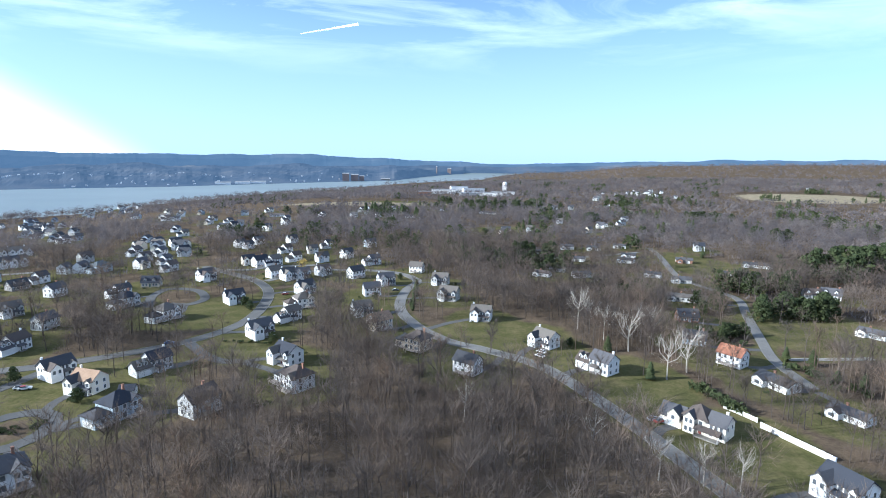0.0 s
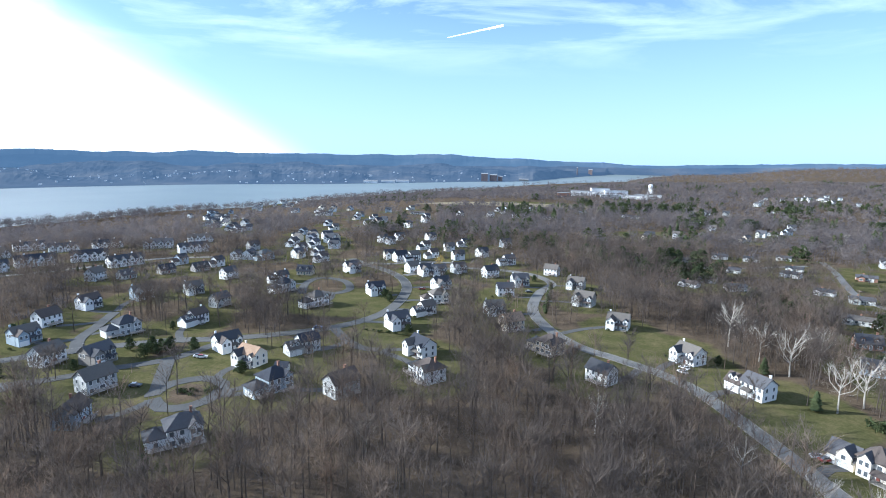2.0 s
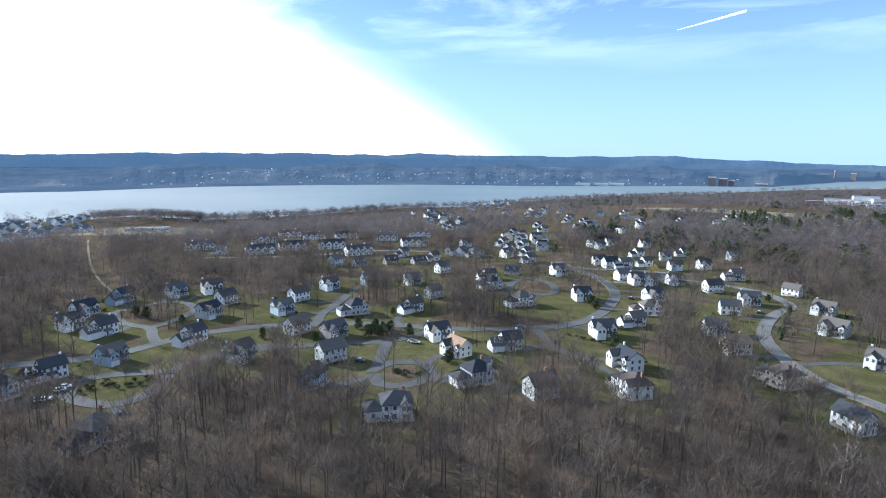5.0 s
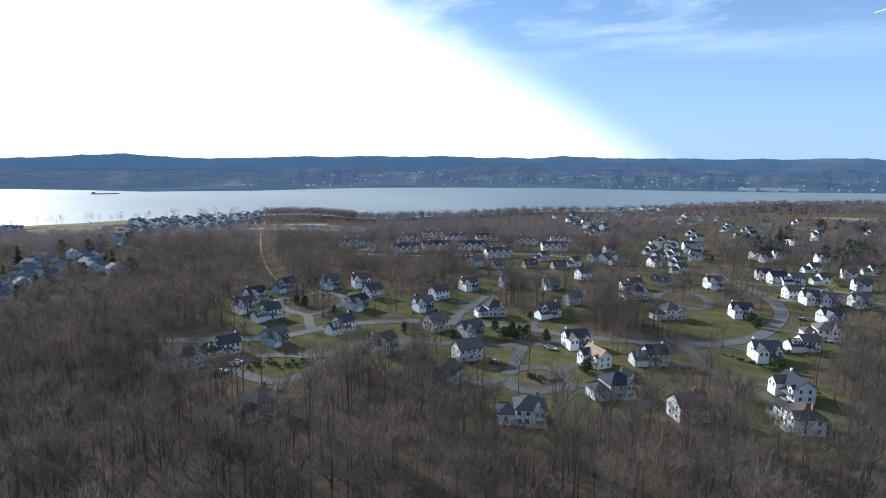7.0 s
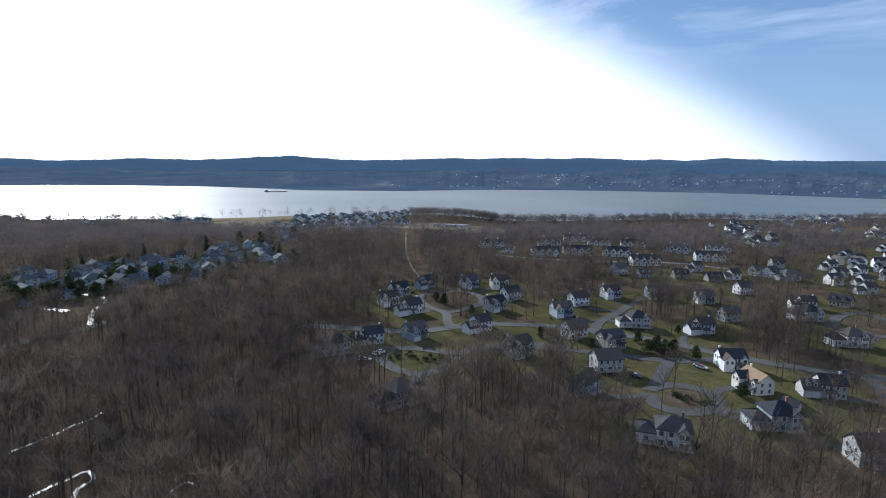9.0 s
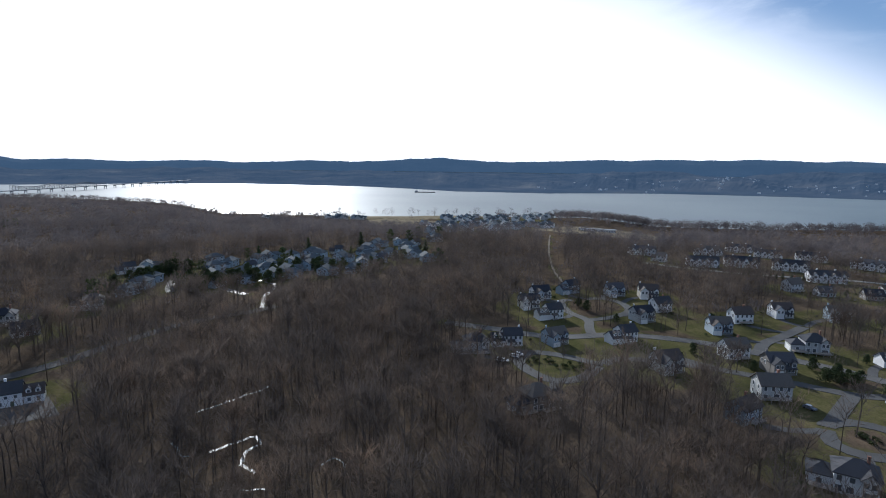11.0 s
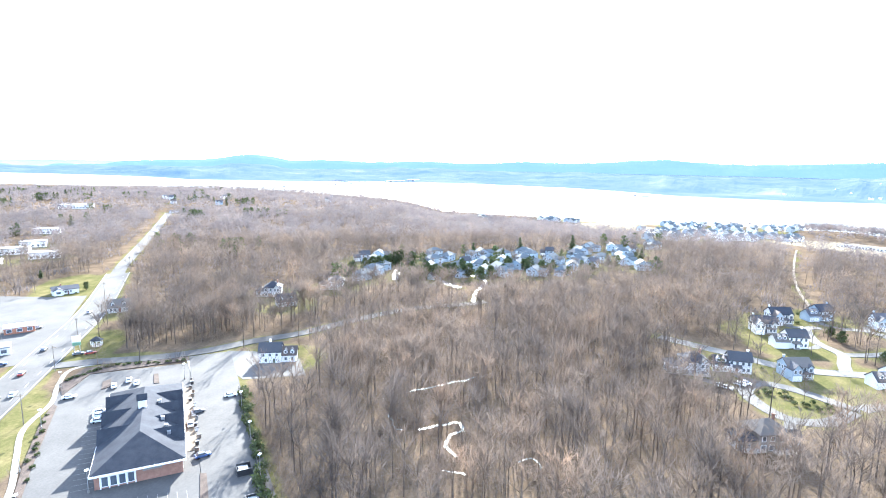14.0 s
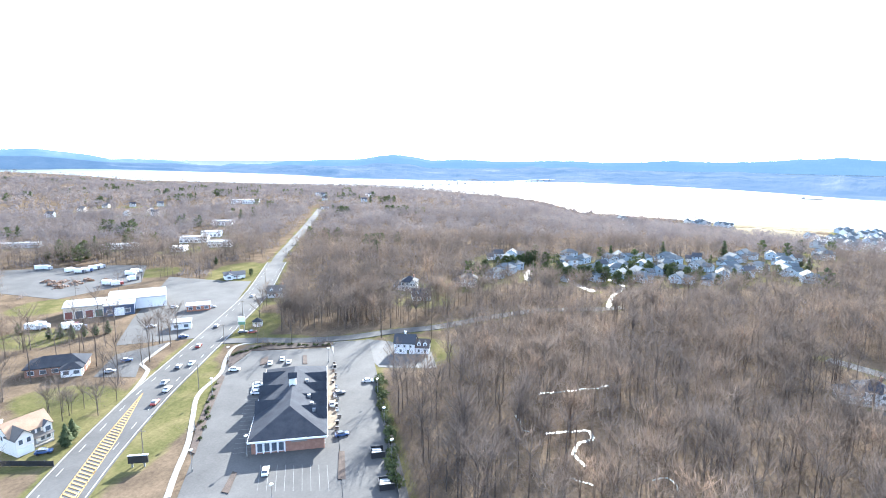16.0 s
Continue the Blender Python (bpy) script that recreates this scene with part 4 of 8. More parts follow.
home("shore", -903.2, 163.7, 63, "white")
home("shore", -721.2, 136.6, 88, "blue")
home("shore", -1162.4, 215.3, 59, "blue")
home("shore", -793.5, 214.7, 76, "blue")
home("shore", -1134.1, 380.9, 65, "blue")
home("shore", -1174.1, 258.9, 64, "blue")
home("shore", -934.0, 201.8, 83, "white")
home("shore", -1128.5, 299.9, 68, "grey")
home("shore", -982.5, 134.6, 76, "blue")
home("shore", -905.8, 150.1, 66, "grey")
home("shore", -913.2, 193.6, 76, "blue")
home("shore", -902.2, 333.2, 48, "grey")
home("shore", -966.0, 209.8, 61, "white")
home("shore", -1104.6, 388.1, 73, "white")
home("shore", -887.5, 133.4, 90, "-")
home("shore", -854.6, 143.7, 71, "-")
home("shore", -767.3, 169.2, 78, "-")
home("far2", -536.1, 744.4, 61, "-")
home("far2", -477.5, 623.9, 13, "-")
home("far", -671.6, 907.8, 93, "-")
home("far", -606.1, 790.2, 57, "-")
home("far2", -456.2, 633.8, 354, "-")
home("far2", -744.0, 997.6, 81, "-")
home("far", -735.2, 911.0, 87, "-")
home("far", -428.2, 634.4, 91, "-")
home("far2", -525.1, 782.2, 352, "-")
home("far", -640.7, 875.0, 62, "-")
home("far2", -730.8, 1031.1, 101, "-")
home("far2", -550.6, 751.3, 2, "-")
home("far", -526.7, 728.6, 58, "-")
home("far2", -955.6, 1449.3, 77, "-")
home("far2", -753.9, 1245.7, 97, "-")
home("far2", -769.4, 1202.9, 12, "-")
home("far2", -753.6, 1297.0, 100, "-")
home("far", -776.1, 1323.2, 40, "-")
home("far2", -699.2, 1194.9, 94, "-")
home("far2", -794.5, 1243.9, 85, "-")
home("far2", -692.7, 1213.1, 40, "-")
home("far", -733.3, 1325.4, 83, "-")
home("far", -246.5, 510.1, 357, "-")
home("far", -234.9, 422.6, 70, "-")
home("far", -226.3, 477.1, 2, "-")
home("far2", -264.6, 503.7, 92, "-")
home("far2", -248.6, 477.7, 72, "-")
home("far", -286.3, 512.8, 54, "-")
home("far", -247.8, 451.4, 74, "-")
home("far2", -270.3, 475.8, 76, "-")
home("far2", -226.2, 440.8, 71, "-")
home("far", -261.5, 535.2, 351, "-")
home("far2", -450.2, 605.9, 25, "-")
home("far2", -402.8, 564.3, 93, "-")
home("far2", -410.9, 582.7, 91, "-")
home("far2", -382.3, 570.6, 36, "-")
home("far2", -461.0, 635.2, 20, "-")
home("far", -759.8, 1003.7, 61, "-")
home("far2", -557.5, 800.5, 96, "-")
home("far", -500.2, 671.8, 46, "-")
home("far2", -561.6, 753.8, 10, "-")
home("far2", -713.7, 941.8, 80, "-")
home("far2", -381.6, 547.4, 74, "-")
home("far", -519.5, 686.0, 76, "-")
home("far", -632.8, 881.7, 87, "-")
home("far2", -474.4, 849.7, 355, "-")
home("far2", -924.1, 1418.1, 2, "-")
home("far", -369.4, 762.1, 9, "-")
home("far2", -945.9, 1477.8, 356, "-")
home("far2", -511.3, 1021.8, 72, "-")
home("far", -711.2, 1111.3, 6, "-")
home("far", -399.3, 837.7, 2, "-")
home("far2", -750.5, 1155.1, 15, "-")
home("far2", -712.6, 1253.9, 59, "-")
home("far2", -419.6, 825.0, 348, "-")
home("far", -424.8, 895.0, 81, "-")
home("far", -701.7, 1225.1, 346, "-")
home("far", -457.9, 913.5, 78, "-")
home("far2", -387.8, 770.1, 38, "-")
home("far", -269.5, 516.6, 355, "-")
home("far2", -299.9, 551.0, 81, "-")
home("far", -279.4, 535.0, 80, "-")
home("far", -245.5, 517.2, 354, "-")
home("far", -232.3, 488.0, 58, "-")
home("far", -259.2, 529.3, 44, "-")
home("far2", -283.6, 509.6, 343, "-")
home("far2", -310.0, 634.7, 75, "-")
home("far2", -284.4, 598.6, 45, "-")
home("far", -263.4, 657.8, 344, "-")
home("far2", -261.7, 681.6, 43, "-")
home("far", -209.7, 653.8, 70, "-")
home("far", -304.7, 845.5, 10, "-")
home("far2", -383.8, 871.1, 87, "-")
home("far2", -285.5, 731.1, 41, "-")
home("far2", -259.7, 698.0, 10, "-")
home("far", -205.6, 716.8, 63, "-")
home("far2", -306.1, 715.8, 81, "-")
home("far2", -219.8, 769.5, 50, "-")
home("far2", -284.1, 901.3, 41, "-")
home("far", -317.4, 757.1, 54, "-")
home("far", -122.4, 938.3, 33, "-")
home("far2", -135.3, 916.9, 44, "-")
home("far2", -119.4, 882.1, 10, "-")
home("far", -80.9, 936.1, 48, "-")
home("far", -96.4, 829.7, 20, "-")
home("far", -133.6, 829.6, 334, "-")
home("far2", -183.0, 834.3, 58, "-")
home("shore", -1081.5, -160.1, 90, "grey")
home("shore", -1141.3, -162.4, 83, "-")
home("shore", -965.7, -123.6, 80, "blue")
home("shore", -1006.9, -136.0, 71, "white")
home("shore", -1074.9, -142.5, 68, "-")
home("shore", -1155.0, 12.7, 95, "-")
home("shore", -1171.8, 16.0, 98, "-")
home("shore", -1181.2, -40.1, 66, "-")
home("shore", -1147.4, 24.9, 62, "grey")
home("shore", -1152.9, -7.8, 81, "grey")
home("shore", -1158.5, 32.1, 83, "grey")
home("shore", -1156.5, -19.3, 66, "blue")
home("shore", -1185.9, -20.1, 82, "grey")
home("shore", -1143.8, -25.4, 69, "blue")
home("far2", 411.1, 1422.2, 343, "-")
home("far2", 506.5, 1313.8, 22, "-")
home("far", 498.7, 1411.7, 11, "-")
home("far2", 508.5, 1468.9, 36, "-")
home("far", 558.7, 1481.9, 325, "-")
home("far2", 512.5, 1364.6, 321, "-")
home("far", 482.4, 1397.5, 330, "-")
home("far", 72.8, 634.8, 320, "tan")
home("far", 206.0, 712.0, 330, "-")
home("far2", 245.5, 752.0, 15, "-")
home("far", 200.1, 981.9, 340, "grey")
home("far2", 177.3, 665.0, 25, "tan")
home("far", 334.1, 1198.4, 310, "-")
home("far2", 309.9, 908.7, 330, "-")
home("far2", 525.0, 1424.7, 307, "-")
home("far", -1001.2, -733.4, 195, "-")
home("far", -1151.5, -508.4, 98, "-")
home("far", -1103.0, -724.3, 100, "-")
home("far", -1039.3, -693.6, 164, "-")
home("far", -1319.8, -611.8, 89, "-")
home("far", -952.0, -749.5, 86, "-")
home("far", -1549.7, -671.0, 111, "-")
home("far", -881.4, -598.0, 146, "-")
home("far", -994.2, -798.9, 168, "-")
home("far", -865.0, -678.8, 138, "-")
home("far", -593.0, -860.8, 145, "-")
home("far", -621.6, -830.6, 149, "-")
home("far", -534.1, -736.2, 206, "-")
home("far", -436.3, -806.8, 124, "-")
home("far", -508.6, -856.3, 118, "-")
home("far", -565.1, -886.8, 116, "-")
home("far", -495.9, -733.4, 207, "-")
home("far", -518.0, -704.3, 135, "-")


def gable_roof(bm, x0, x1, y0, y1, eave, rise, along="x", over=0.45, thick=0.2):
    """Two slabs that meet at a ridge along x or y, overhanging the walls."""
    a0, a1, b0, b1 = (x0, x1, y0, y1) if along == "x" else (y0, y1, x0, x1)
    mid, half = (b0 + b1) / 2, (b1 - b0) / 2
    k = rise / half
    outline = [(b0 - over, eave - over * k), (mid, eave + rise), (b1 + over, eave - over * k), (b1 + over, eave - over * k + thick * 1.2), (mid, eave + rise + thick * 1.4), (b0 - over, eave - over * k + thick * 1.2)]
    prism(bm, outline, a0 - over, a1 + over, "x" if along == "x" else "y")


def gable_walls(bm, x0, x1, y0, y1, base, eave, rise, along="x"):
    b0, b1 = (y0, y1) if along == "x" else (x0, x1)
    outline = [(b0, base), (b1, base), (b1, eave), ((b0 + b1) / 2, eave + rise), (b0, eave)]
    prism(bm, outline, *((x0, x1, "x") if along == "x" else (y0, y1, "y")))


def hip_roof(bm, x0, x1, y0, y1, eave, rise, over=0.5):
    x0, x1, y0, y1 = x0 - over, x1 + over, y0 - over, y1 + over
    run = (y1 - y0) / 2
    ym = (y0 + y1) / 2
    low = [bm.verts.new(p) for p in ((x0, y0, eave - 0.2), (x1, y0, eave - 0.2), (x1, y1, eave - 0.2), (x0, y1, eave - 0.2))]
    rim = [bm.verts.new((v.co.x, v.co.y, eave + 0.05)) for v in low]
    r0, r1 = bm.verts.new((x0 + run * 0.95, ym, eave + rise)), bm.verts.new((x1 - run * 0.95, ym, eave + rise))
    bm.faces.new(low[::-1])
    for i in range(4):
        j = (i + 1) % 4
        bm.faces.new((low[i], low[j], rim[j], rim[i]))
    bm.faces.new((rim[0], rim[1], r1, r0))
    bm.faces.new((rim[1], rim[2], r1))
    bm.faces.new((rim[2], rim[3], r0, r1))
    bm.faces.new((rim[3], rim[0], r0))


def opening(parent, name, side, at, u, z, w, h, panel=False):
    """A window, or a door or garage door when panel is set, on the wall plane at 'at' facing f, b, l or r."""
    bm = bmesh.new()
    s = -1 if side in "fl" else 1
    t = 0.12

    def ring(grow, depth):
        u0, u1, z0, z1 = u - w / 2 - grow, u + w / 2 + grow, z - grow, z + h + grow
        pts = ((u0, z0), (u1, z0), (u1, z1), (u0, z1))
        d = at + s * depth
        return [bm.verts.new((a, d, b) if side in "fb" else (d, a, b)) for a, b in pts]
    rings = [ring(t, -0.02), ring(t, 0.09), ring(0, 0.09), ring(0, 0.02)]
    for a, b in zip(rings, rings[1:]):
        for i in range(4):
            bm.faces.new((a[i], a[(i + 1) % 4], b[(i + 1) % 4], b[i]))
    bm.faces.new(rings[-1]).material_index = 1
    bmesh.ops.recalc_face_normals(bm, faces=bm.faces[:])
    return part(name, bm, [M["white"], M["white"] if panel == "white" else M["door"] if panel else M["glass"]], parent)


def windows_row(parent, side, at, us, z, w=1.0, h=1.4):
    for u in us:
        opening(parent, "window", side, at, u, z, w, h)


def chimney(parent, x, y, z0, z1, w=0.9, material=None):
    bm = bmesh.new()
    box(bm, x - w / 2, x + w / 2, y - w * 0.4, y + w * 0.4, z0, z1)
    box(bm, x - w / 2 - 0.08, x + w / 2 + 0.08, y - w * 0.4 - 0.08, y + w * 0.4 + 0.08, z1, z1 + 0.15)
    part("chimney", bm, material or M["siding"], parent)


def porch(parent, x0, x1, y0, y1, z=2.6):
    bm = bmesh.new()
    box(bm, x0, x1, y0, y1, -0.6, 0.35)
    part("porch_floor", bm, M["concrete"], parent)
    bm = bmesh.new()
    prism(bm, [(y0 - 0.2, z), (y1, z), (y1, z + 1.0), (y0 - 0.2, z + 0.15)], x0 - 0.2, x1 + 0.2, "x")
    part("porch_roof", bm, M["shingle"], parent)
    for x in (x0 + 0.15, x1 - 0.15):
        bm = bmesh.new()
        box(bm, x - 0.09, x + 0.09, y0 + 0.05, y0 + 0.23, 0.35, z)
        part("post", bm, M["white"], parent)


def deck(parent, x0, x1, y0, y1, z=1.4):
    bm = bmesh.new()
    box(bm, x0, x1, y0, y1, z - 0.2, z)
    n = int((x1 - x0) / 0.9) + 1
    for i in range(n):
        x = x0 + (x1 - x0 - 0.1) * i / max(n - 1, 1)
        box(bm, x, x + 0.1, y0, y0 + 0.1, z, z + 0.95)
        if i % 3 == 0:
            box(bm, x, x + 0.14, y0, y0 + 0.14, -0.6, z - 0.2)
    box(bm, x0, x1, y0 - 0.02, y0 + 0.12, z + 0.95, z + 1.03)
    for x in (x0, x1 - 0.1):
        box(bm, x, x + 0.1, y0, y1, z + 0.9, z + 0.98)
    part("deck", bm, M["deck"], parent)


def dormer(parent, x, y0, y1, z0, z1, w=1.7, rise=0.9):
    bm = bmesh.new()
    gable_walls(bm, x - w / 2, x + w / 2, y0, y1, z0, z1, rise, "y")
    d = part("dormer", bm, M["siding"], parent)
    bm = bmesh.new()
    gable_roof(bm, x - w / 2, x + w / 2, y0, y1, z1, rise, "y", 0.2, 0.12)
    part("dormer_roof", bm, M["shingle"], d)
    opening(d, "window", "f", y0, x, z0 + 0.35, 0.85, 1.0)


def shell(parent, x0, x1, y0, y1, eave, rise, along="x", hip=False):
    bm = bmesh.new()
    if hip:
        box(bm, x0, x1, y0, y1, -1.5, eave)
    else:
        gable_walls(bm, x0, x1, y0, y1, -1.5, eave, rise, along)
    part("wall", bm, M["siding"], parent)
    bm = bmesh.new()
    if hip:
        hip_roof(bm, x0, x1, y0, y1, eave, rise)
    else:
        gable_roof(bm, x0, x1, y0, y1, eave, rise, along)
    part("roof", bm, M["shingle"], parent)


def build_garage(h):
    shell(h, -2.2, 6.6, -3.8, 3.8, 5.4, 2.7)
    shell(h, -8.2, -2.25, -4.4, 2.4, 3.4, 2.6)
    for x in (-6.4, -4.1):
        dormer(h, x, -3.6, -1.0, 4.0, 5.3)
    for x in (-6.7, -3.9):
        opening(h, "garage_door", "f", -4.4, x, 0.0, 2.4, 2.2, "white")
    windows_row(h, "f", -3.8, (-1.2, 1.0, 3.2, 5.4), 3.5)
    windows_row(h, "f", -3.8, (3.6, 5.4), 0.8)
    opening(h, "door", "f", -3.8, 1.0, 0.35, 1.0, 2.1, True)
    windows_row(h, "r", 6.6, (-1.8, 1.8), 3.5)
    windows_row(h, "r", 6.6, (-1.8, 1.8), 0.8)
    porch(h, -0.6, 2.6, -5.6, -3.85)
    chimney(h, 5.6, 0.9, 6.0, 8.9, 0.7)


def build_gable(h):
    shell(h, -5.4, 5.4, -3.7, 3.9, 5.3, 2.8)
    bm = bmesh.new()
    gable_walls(bm, -5.3, -0.9, -6.6, -3.7, -1.5, 5.0, 2.1, "y")
    part("front_bay", bm, M["siding"], h)
    bm = bmesh.new()
    gable_roof(bm, -5.3, -0.9, -6.6, -1.6, 5.0, 2.1, "y", 0.35)
    part("bay_roof", bm, M["shingle"], h)
    bm = bmesh.new()
    gable_walls(bm, 2.9, 5.2, -4.5, -3.7, 2.8, 5.1, 1.1, "y")
    part("side_bay", bm, M["siding"], h)
    bm = bmesh.new()
    gable_roof(bm, 2.9, 5.2, -4.5, -2.6, 5.1, 1.1, "y", 0.25, 0.15)
    part("bay_roof", bm, M["shingle"], h)
    opening(h, "garage_door", "f", -6.6, -3.1, 0.0, 3.6, 2.2, "white")
    windows_row(h, "f", -6.6, (-4.1, -2.1), 3.3)
    windows_row(h, "f", -3.7, (0.5, 2.0), 3.4)
    windows_row(h, "f", -4.5, (4.05,), 3.3, 1.4, 1.4)
    windows_row(h, "f", -3.7, (2.8, 4.4), 0.8)
    opening(h, "door", "f", -3.7, 0.6, 0.35, 1.0, 2.1, True)
    windows_row(h, "r", 5.4, (-1.6, 1.7), 3.4)
    windows_row(h, "r", 5.4, (-1.6, 1.7), 0.8)
    windows_row(h, "l", -5.4, (0.0, 2.2), 3.4)
    windows_row(h, "b", 3.9, (0.0,), 3.4, 1.6)
    porch(h, -0.8, 5.0, -5.4, -3.75)
    chimney(h, -4.6, 1.1, 6.0, 8.9, 0.7)


def build_plain(h):
    shell(h, -5.2, 5.2, -3.8, 3.8, 5.4, 3.0)
    windows_row(h, "f", -3.8, (-3.8, -1.3, 1.3, 3.8), 3.5)
    windows_row(h, "f", -3.8, (-3.6, 3.6), 0.8, 1.3)
    opening(h, "door", "f", -3.8, 0.0, 0.3, 1.8, 2.1, True)
    for s, x in (("l", -5.2), ("r", 5.2)):
        windows_row(h, s, x, (-1.8, 1.8), 3.5)
        windows_row(h, s, x, (-1.8, 1.8), 0.8)
        windows_row(h, s, x, (0.0,), 6.3, 0.7, 0.8)
    windows_row(h, "b", 3.8, (0.0,), 3.5, 1.6)
    deck(h, -3.0, 3.6, -6.6, -3.85)
    chimney(h, 2.2, 0.9, 6.0, 9.3, 0.8, M["brick"])


def build_hip(h):
    shell(h, -3.0, 6.6, -4.2, 4.2, 5.5, 3.0, hip=True)
    shell(h, -8.4, -3.05, -3.4, 3.4, 3.6, 2.3, hip=True)
    bm = bmesh.new()
    gable_walls(bm, 2.6, 6.2, -5.2, -4.2, -1.5, 5.4, 1.7, "y")
    part("front_bay", bm, M["siding"], h)
    bm = bmesh.new()
    gable_roof(bm, 2.6, 6.2, -5.2, -2.0, 5.4, 1.7, "y", 0.35)
    part("bay_roof", bm, M["shingle"], h)
    windows_row(h, "f", -4.2, (-1.8, 0.9), 3.5, 1.1)
    windows_row(h, "f", -5.2, (3.6, 5.2), 3.5, 1.1)
    windows_row(h, "f", -4.2, (-1.8, 0.7), 0.7, 1.4, 1.6)
    windows_row(h, "f", -5.2, (4.4,), 0.7, 2.4, 1.7)
    windows_row(h, "f", -3.4, (-5.8,), 1.0, 1.2)
    opening(h, "garage_door", "l", -8.4, 0.0, 0.0, 4.6, 2.2, "white")
    windows_row(h, "r", 6.6, (-2, 2), 3.5)
    windows_row(h, "r", 6.6, (-2, 2), 0.8)
    windows_row(h, "b", 4.2, (-1.5, 1.8, 5.0), 3.5)
    deck(h, -8.2, -2.0, -6.0, -3.5, 1.2)
    deck(h, 0.2, 6.6, -7.6, -5.25, 1.2)
    chimney(h, 4.2, 0.9, 6.4, 9.2, 0.7, M["brick"])


def build_cape(h):
    shell(h, -5.2, 5.2, -3.8, 3.8, 3.0, 3.4)
    for x in (-2.8, 2.4):
        dormer(h, x, -3.0, -0.4, 3.4, 4.9)
    windows_row(h, "f", -3.8, (-3.8, -1.9, 2.2, 3.9), 0.9)
    opening(h, "door", "f", -3.8, 0.2, 0.2, 1.0, 2.1, True)
    for s, x in (("l", -5.2), ("r", 5.2)):
        windows_row(h, s, x, (-1.8, 1.8), 0.9)
        windows_row(h, s, x, (0.0,), 3.6)
    windows_row(h, "b", 3.8, (-3.0, 0.0, 3.0), 0.9)
    chimney(h, 3.6, 0.6, 4.0, 7.4, 0.8, M["brick"])


def build_ranch(h, half=6.4):
    shell(h, -half, half, -3.6, 3.6, 2.8, 1.5)
    bm = bmesh.new()
    gable_walls(bm, -half + 0.5, -half + 5.0, -5.8, -3.6, -1.5, 2.75, 1.25, "y")
    part("front_bay", bm, M["siding"], h)
    bm = bmesh.new()
    gable_roof(bm, -half + 0.5, -half + 5.0, -5.8, -0.6, 2.75, 1.25, "y", 0.4)
    part("bay_roof", bm, M["shingle"], h)
    windows_row(h, "f", -5.8, (-half + 2.75,), 0.9, 2.0, 1.3)
    n = int(half * 2 / 3.2)
    windows_row(h, "f", -3.6, [-half + 6.4 + i * (2 * half - 10.6) / max(n - 2, 1) for i in range(n - 1)], 1.0, 1.2, 1.2)
    opening(h, "door", "f", -3.6, half * 0.2, 0.1, 1.0, 2.1, True)
    opening(h, "garage_door", "f", -3.6, half - 3.4, 0.0, 2.4, 2.1, "white")
    for s, x in (("l", -half), ("r", half)):
        windows_row(h, s, x, (-1.5, 1.5), 1.0)
    windows_row(h, "b", 3.6, (-3.0, 3.0), 1.0, 1.6)
    chimney(h, -half * 0.3, 0.8, 3.0, 5.3, 0.8, M["brick"])


def build_longranch(h):
    build_ranch(h, 11.0)


def build_row(h):
    shell(h, -12, 12, -4.6, 4.6, 5.4, 2.9)
    for i in range(4):
        x = -9 + 6 * i
        bm = bmesh.new()
        gable_walls(bm, x - 1.7, x + 1.7, -5.6, -4.6, -1.5, 5.3, 1.8, "y")
        part("front_bay", bm, M["siding"], h)
        bm = bmesh.new()
        gable_roof(bm, x - 1.7, x + 1.7, -5.6, -2.2, 5.3, 1.8, "y", 0.3, 0.15)
        part("bay_roof", bm, M["shingle"], h)
        windows_row(h, "f", -5.6, (x,), 3.3, 1.6, 1.5)
        opening(h, "garage_door", "f", -5.6, x, 0.0, 2.4, 2.2, "white")
        windows_row(h, "f", -4.6, (x + 2.6,), 3.5)
        opening(h, "door", "f", -4.6, x + 2.6, 0.1, 1.0, 2.1, True)
        windows_row(h, "b", 4.6, (x - 1.4, x + 1.4), 3.5)
        if i % 2:
            chimney(h, x - 3, 1.2, 6.0, 9.2, 0.8)
    for s, x in (("l", -12), ("r", 12)):
        windows_row(h, s, x, (-1.8, 1.8), 3.5)
        windows_row(h, s, x, (-1.8, 1.8), 0.8)


def build_far(h):
    shell(h, -4.8, 4.8, -3.6, 3.6, 5.2, 2.7)
    bm = bmesh.new()
    gable_walls(bm, -4.5, -0.8, -5.8, -3.6, -1.5, 4.8, 1.8, "y")
    part("front_bay", bm, M["siding"], h)
    bm = bmesh.new()
    gable_roof(bm, -4.5, -0.8, -5.8, -1.6, 4.8, 1.8, "y", 0.35)
    part("bay_roof", bm, M["shingle"], h)
    windows_row(h, "f", -3.6, (2.3,), 3.3, 1.8, 1.4)
    windows_row(h, "f", -5.8, (-2.6,), 3.2, 1.6, 1.4)


def build_far2(h):
    shell(h, -1.8, 5.6, -3.6, 3.6, 5.2, 2.6)
    shell(h, -6.8, -1.85, -3.2, 2.4, 3.0, 2.1)
    windows_row(h, "f", -3.6, (0.2, 3.6), 3.3, 1.3, 1.4)
    windows_row(h, "f", -3.6, (2.0,), 0.7, 1.8, 1.5)
    opening(h, "garage_door", "f", -3.2, -4.3, 0.0, 3.8, 2.2, "white")


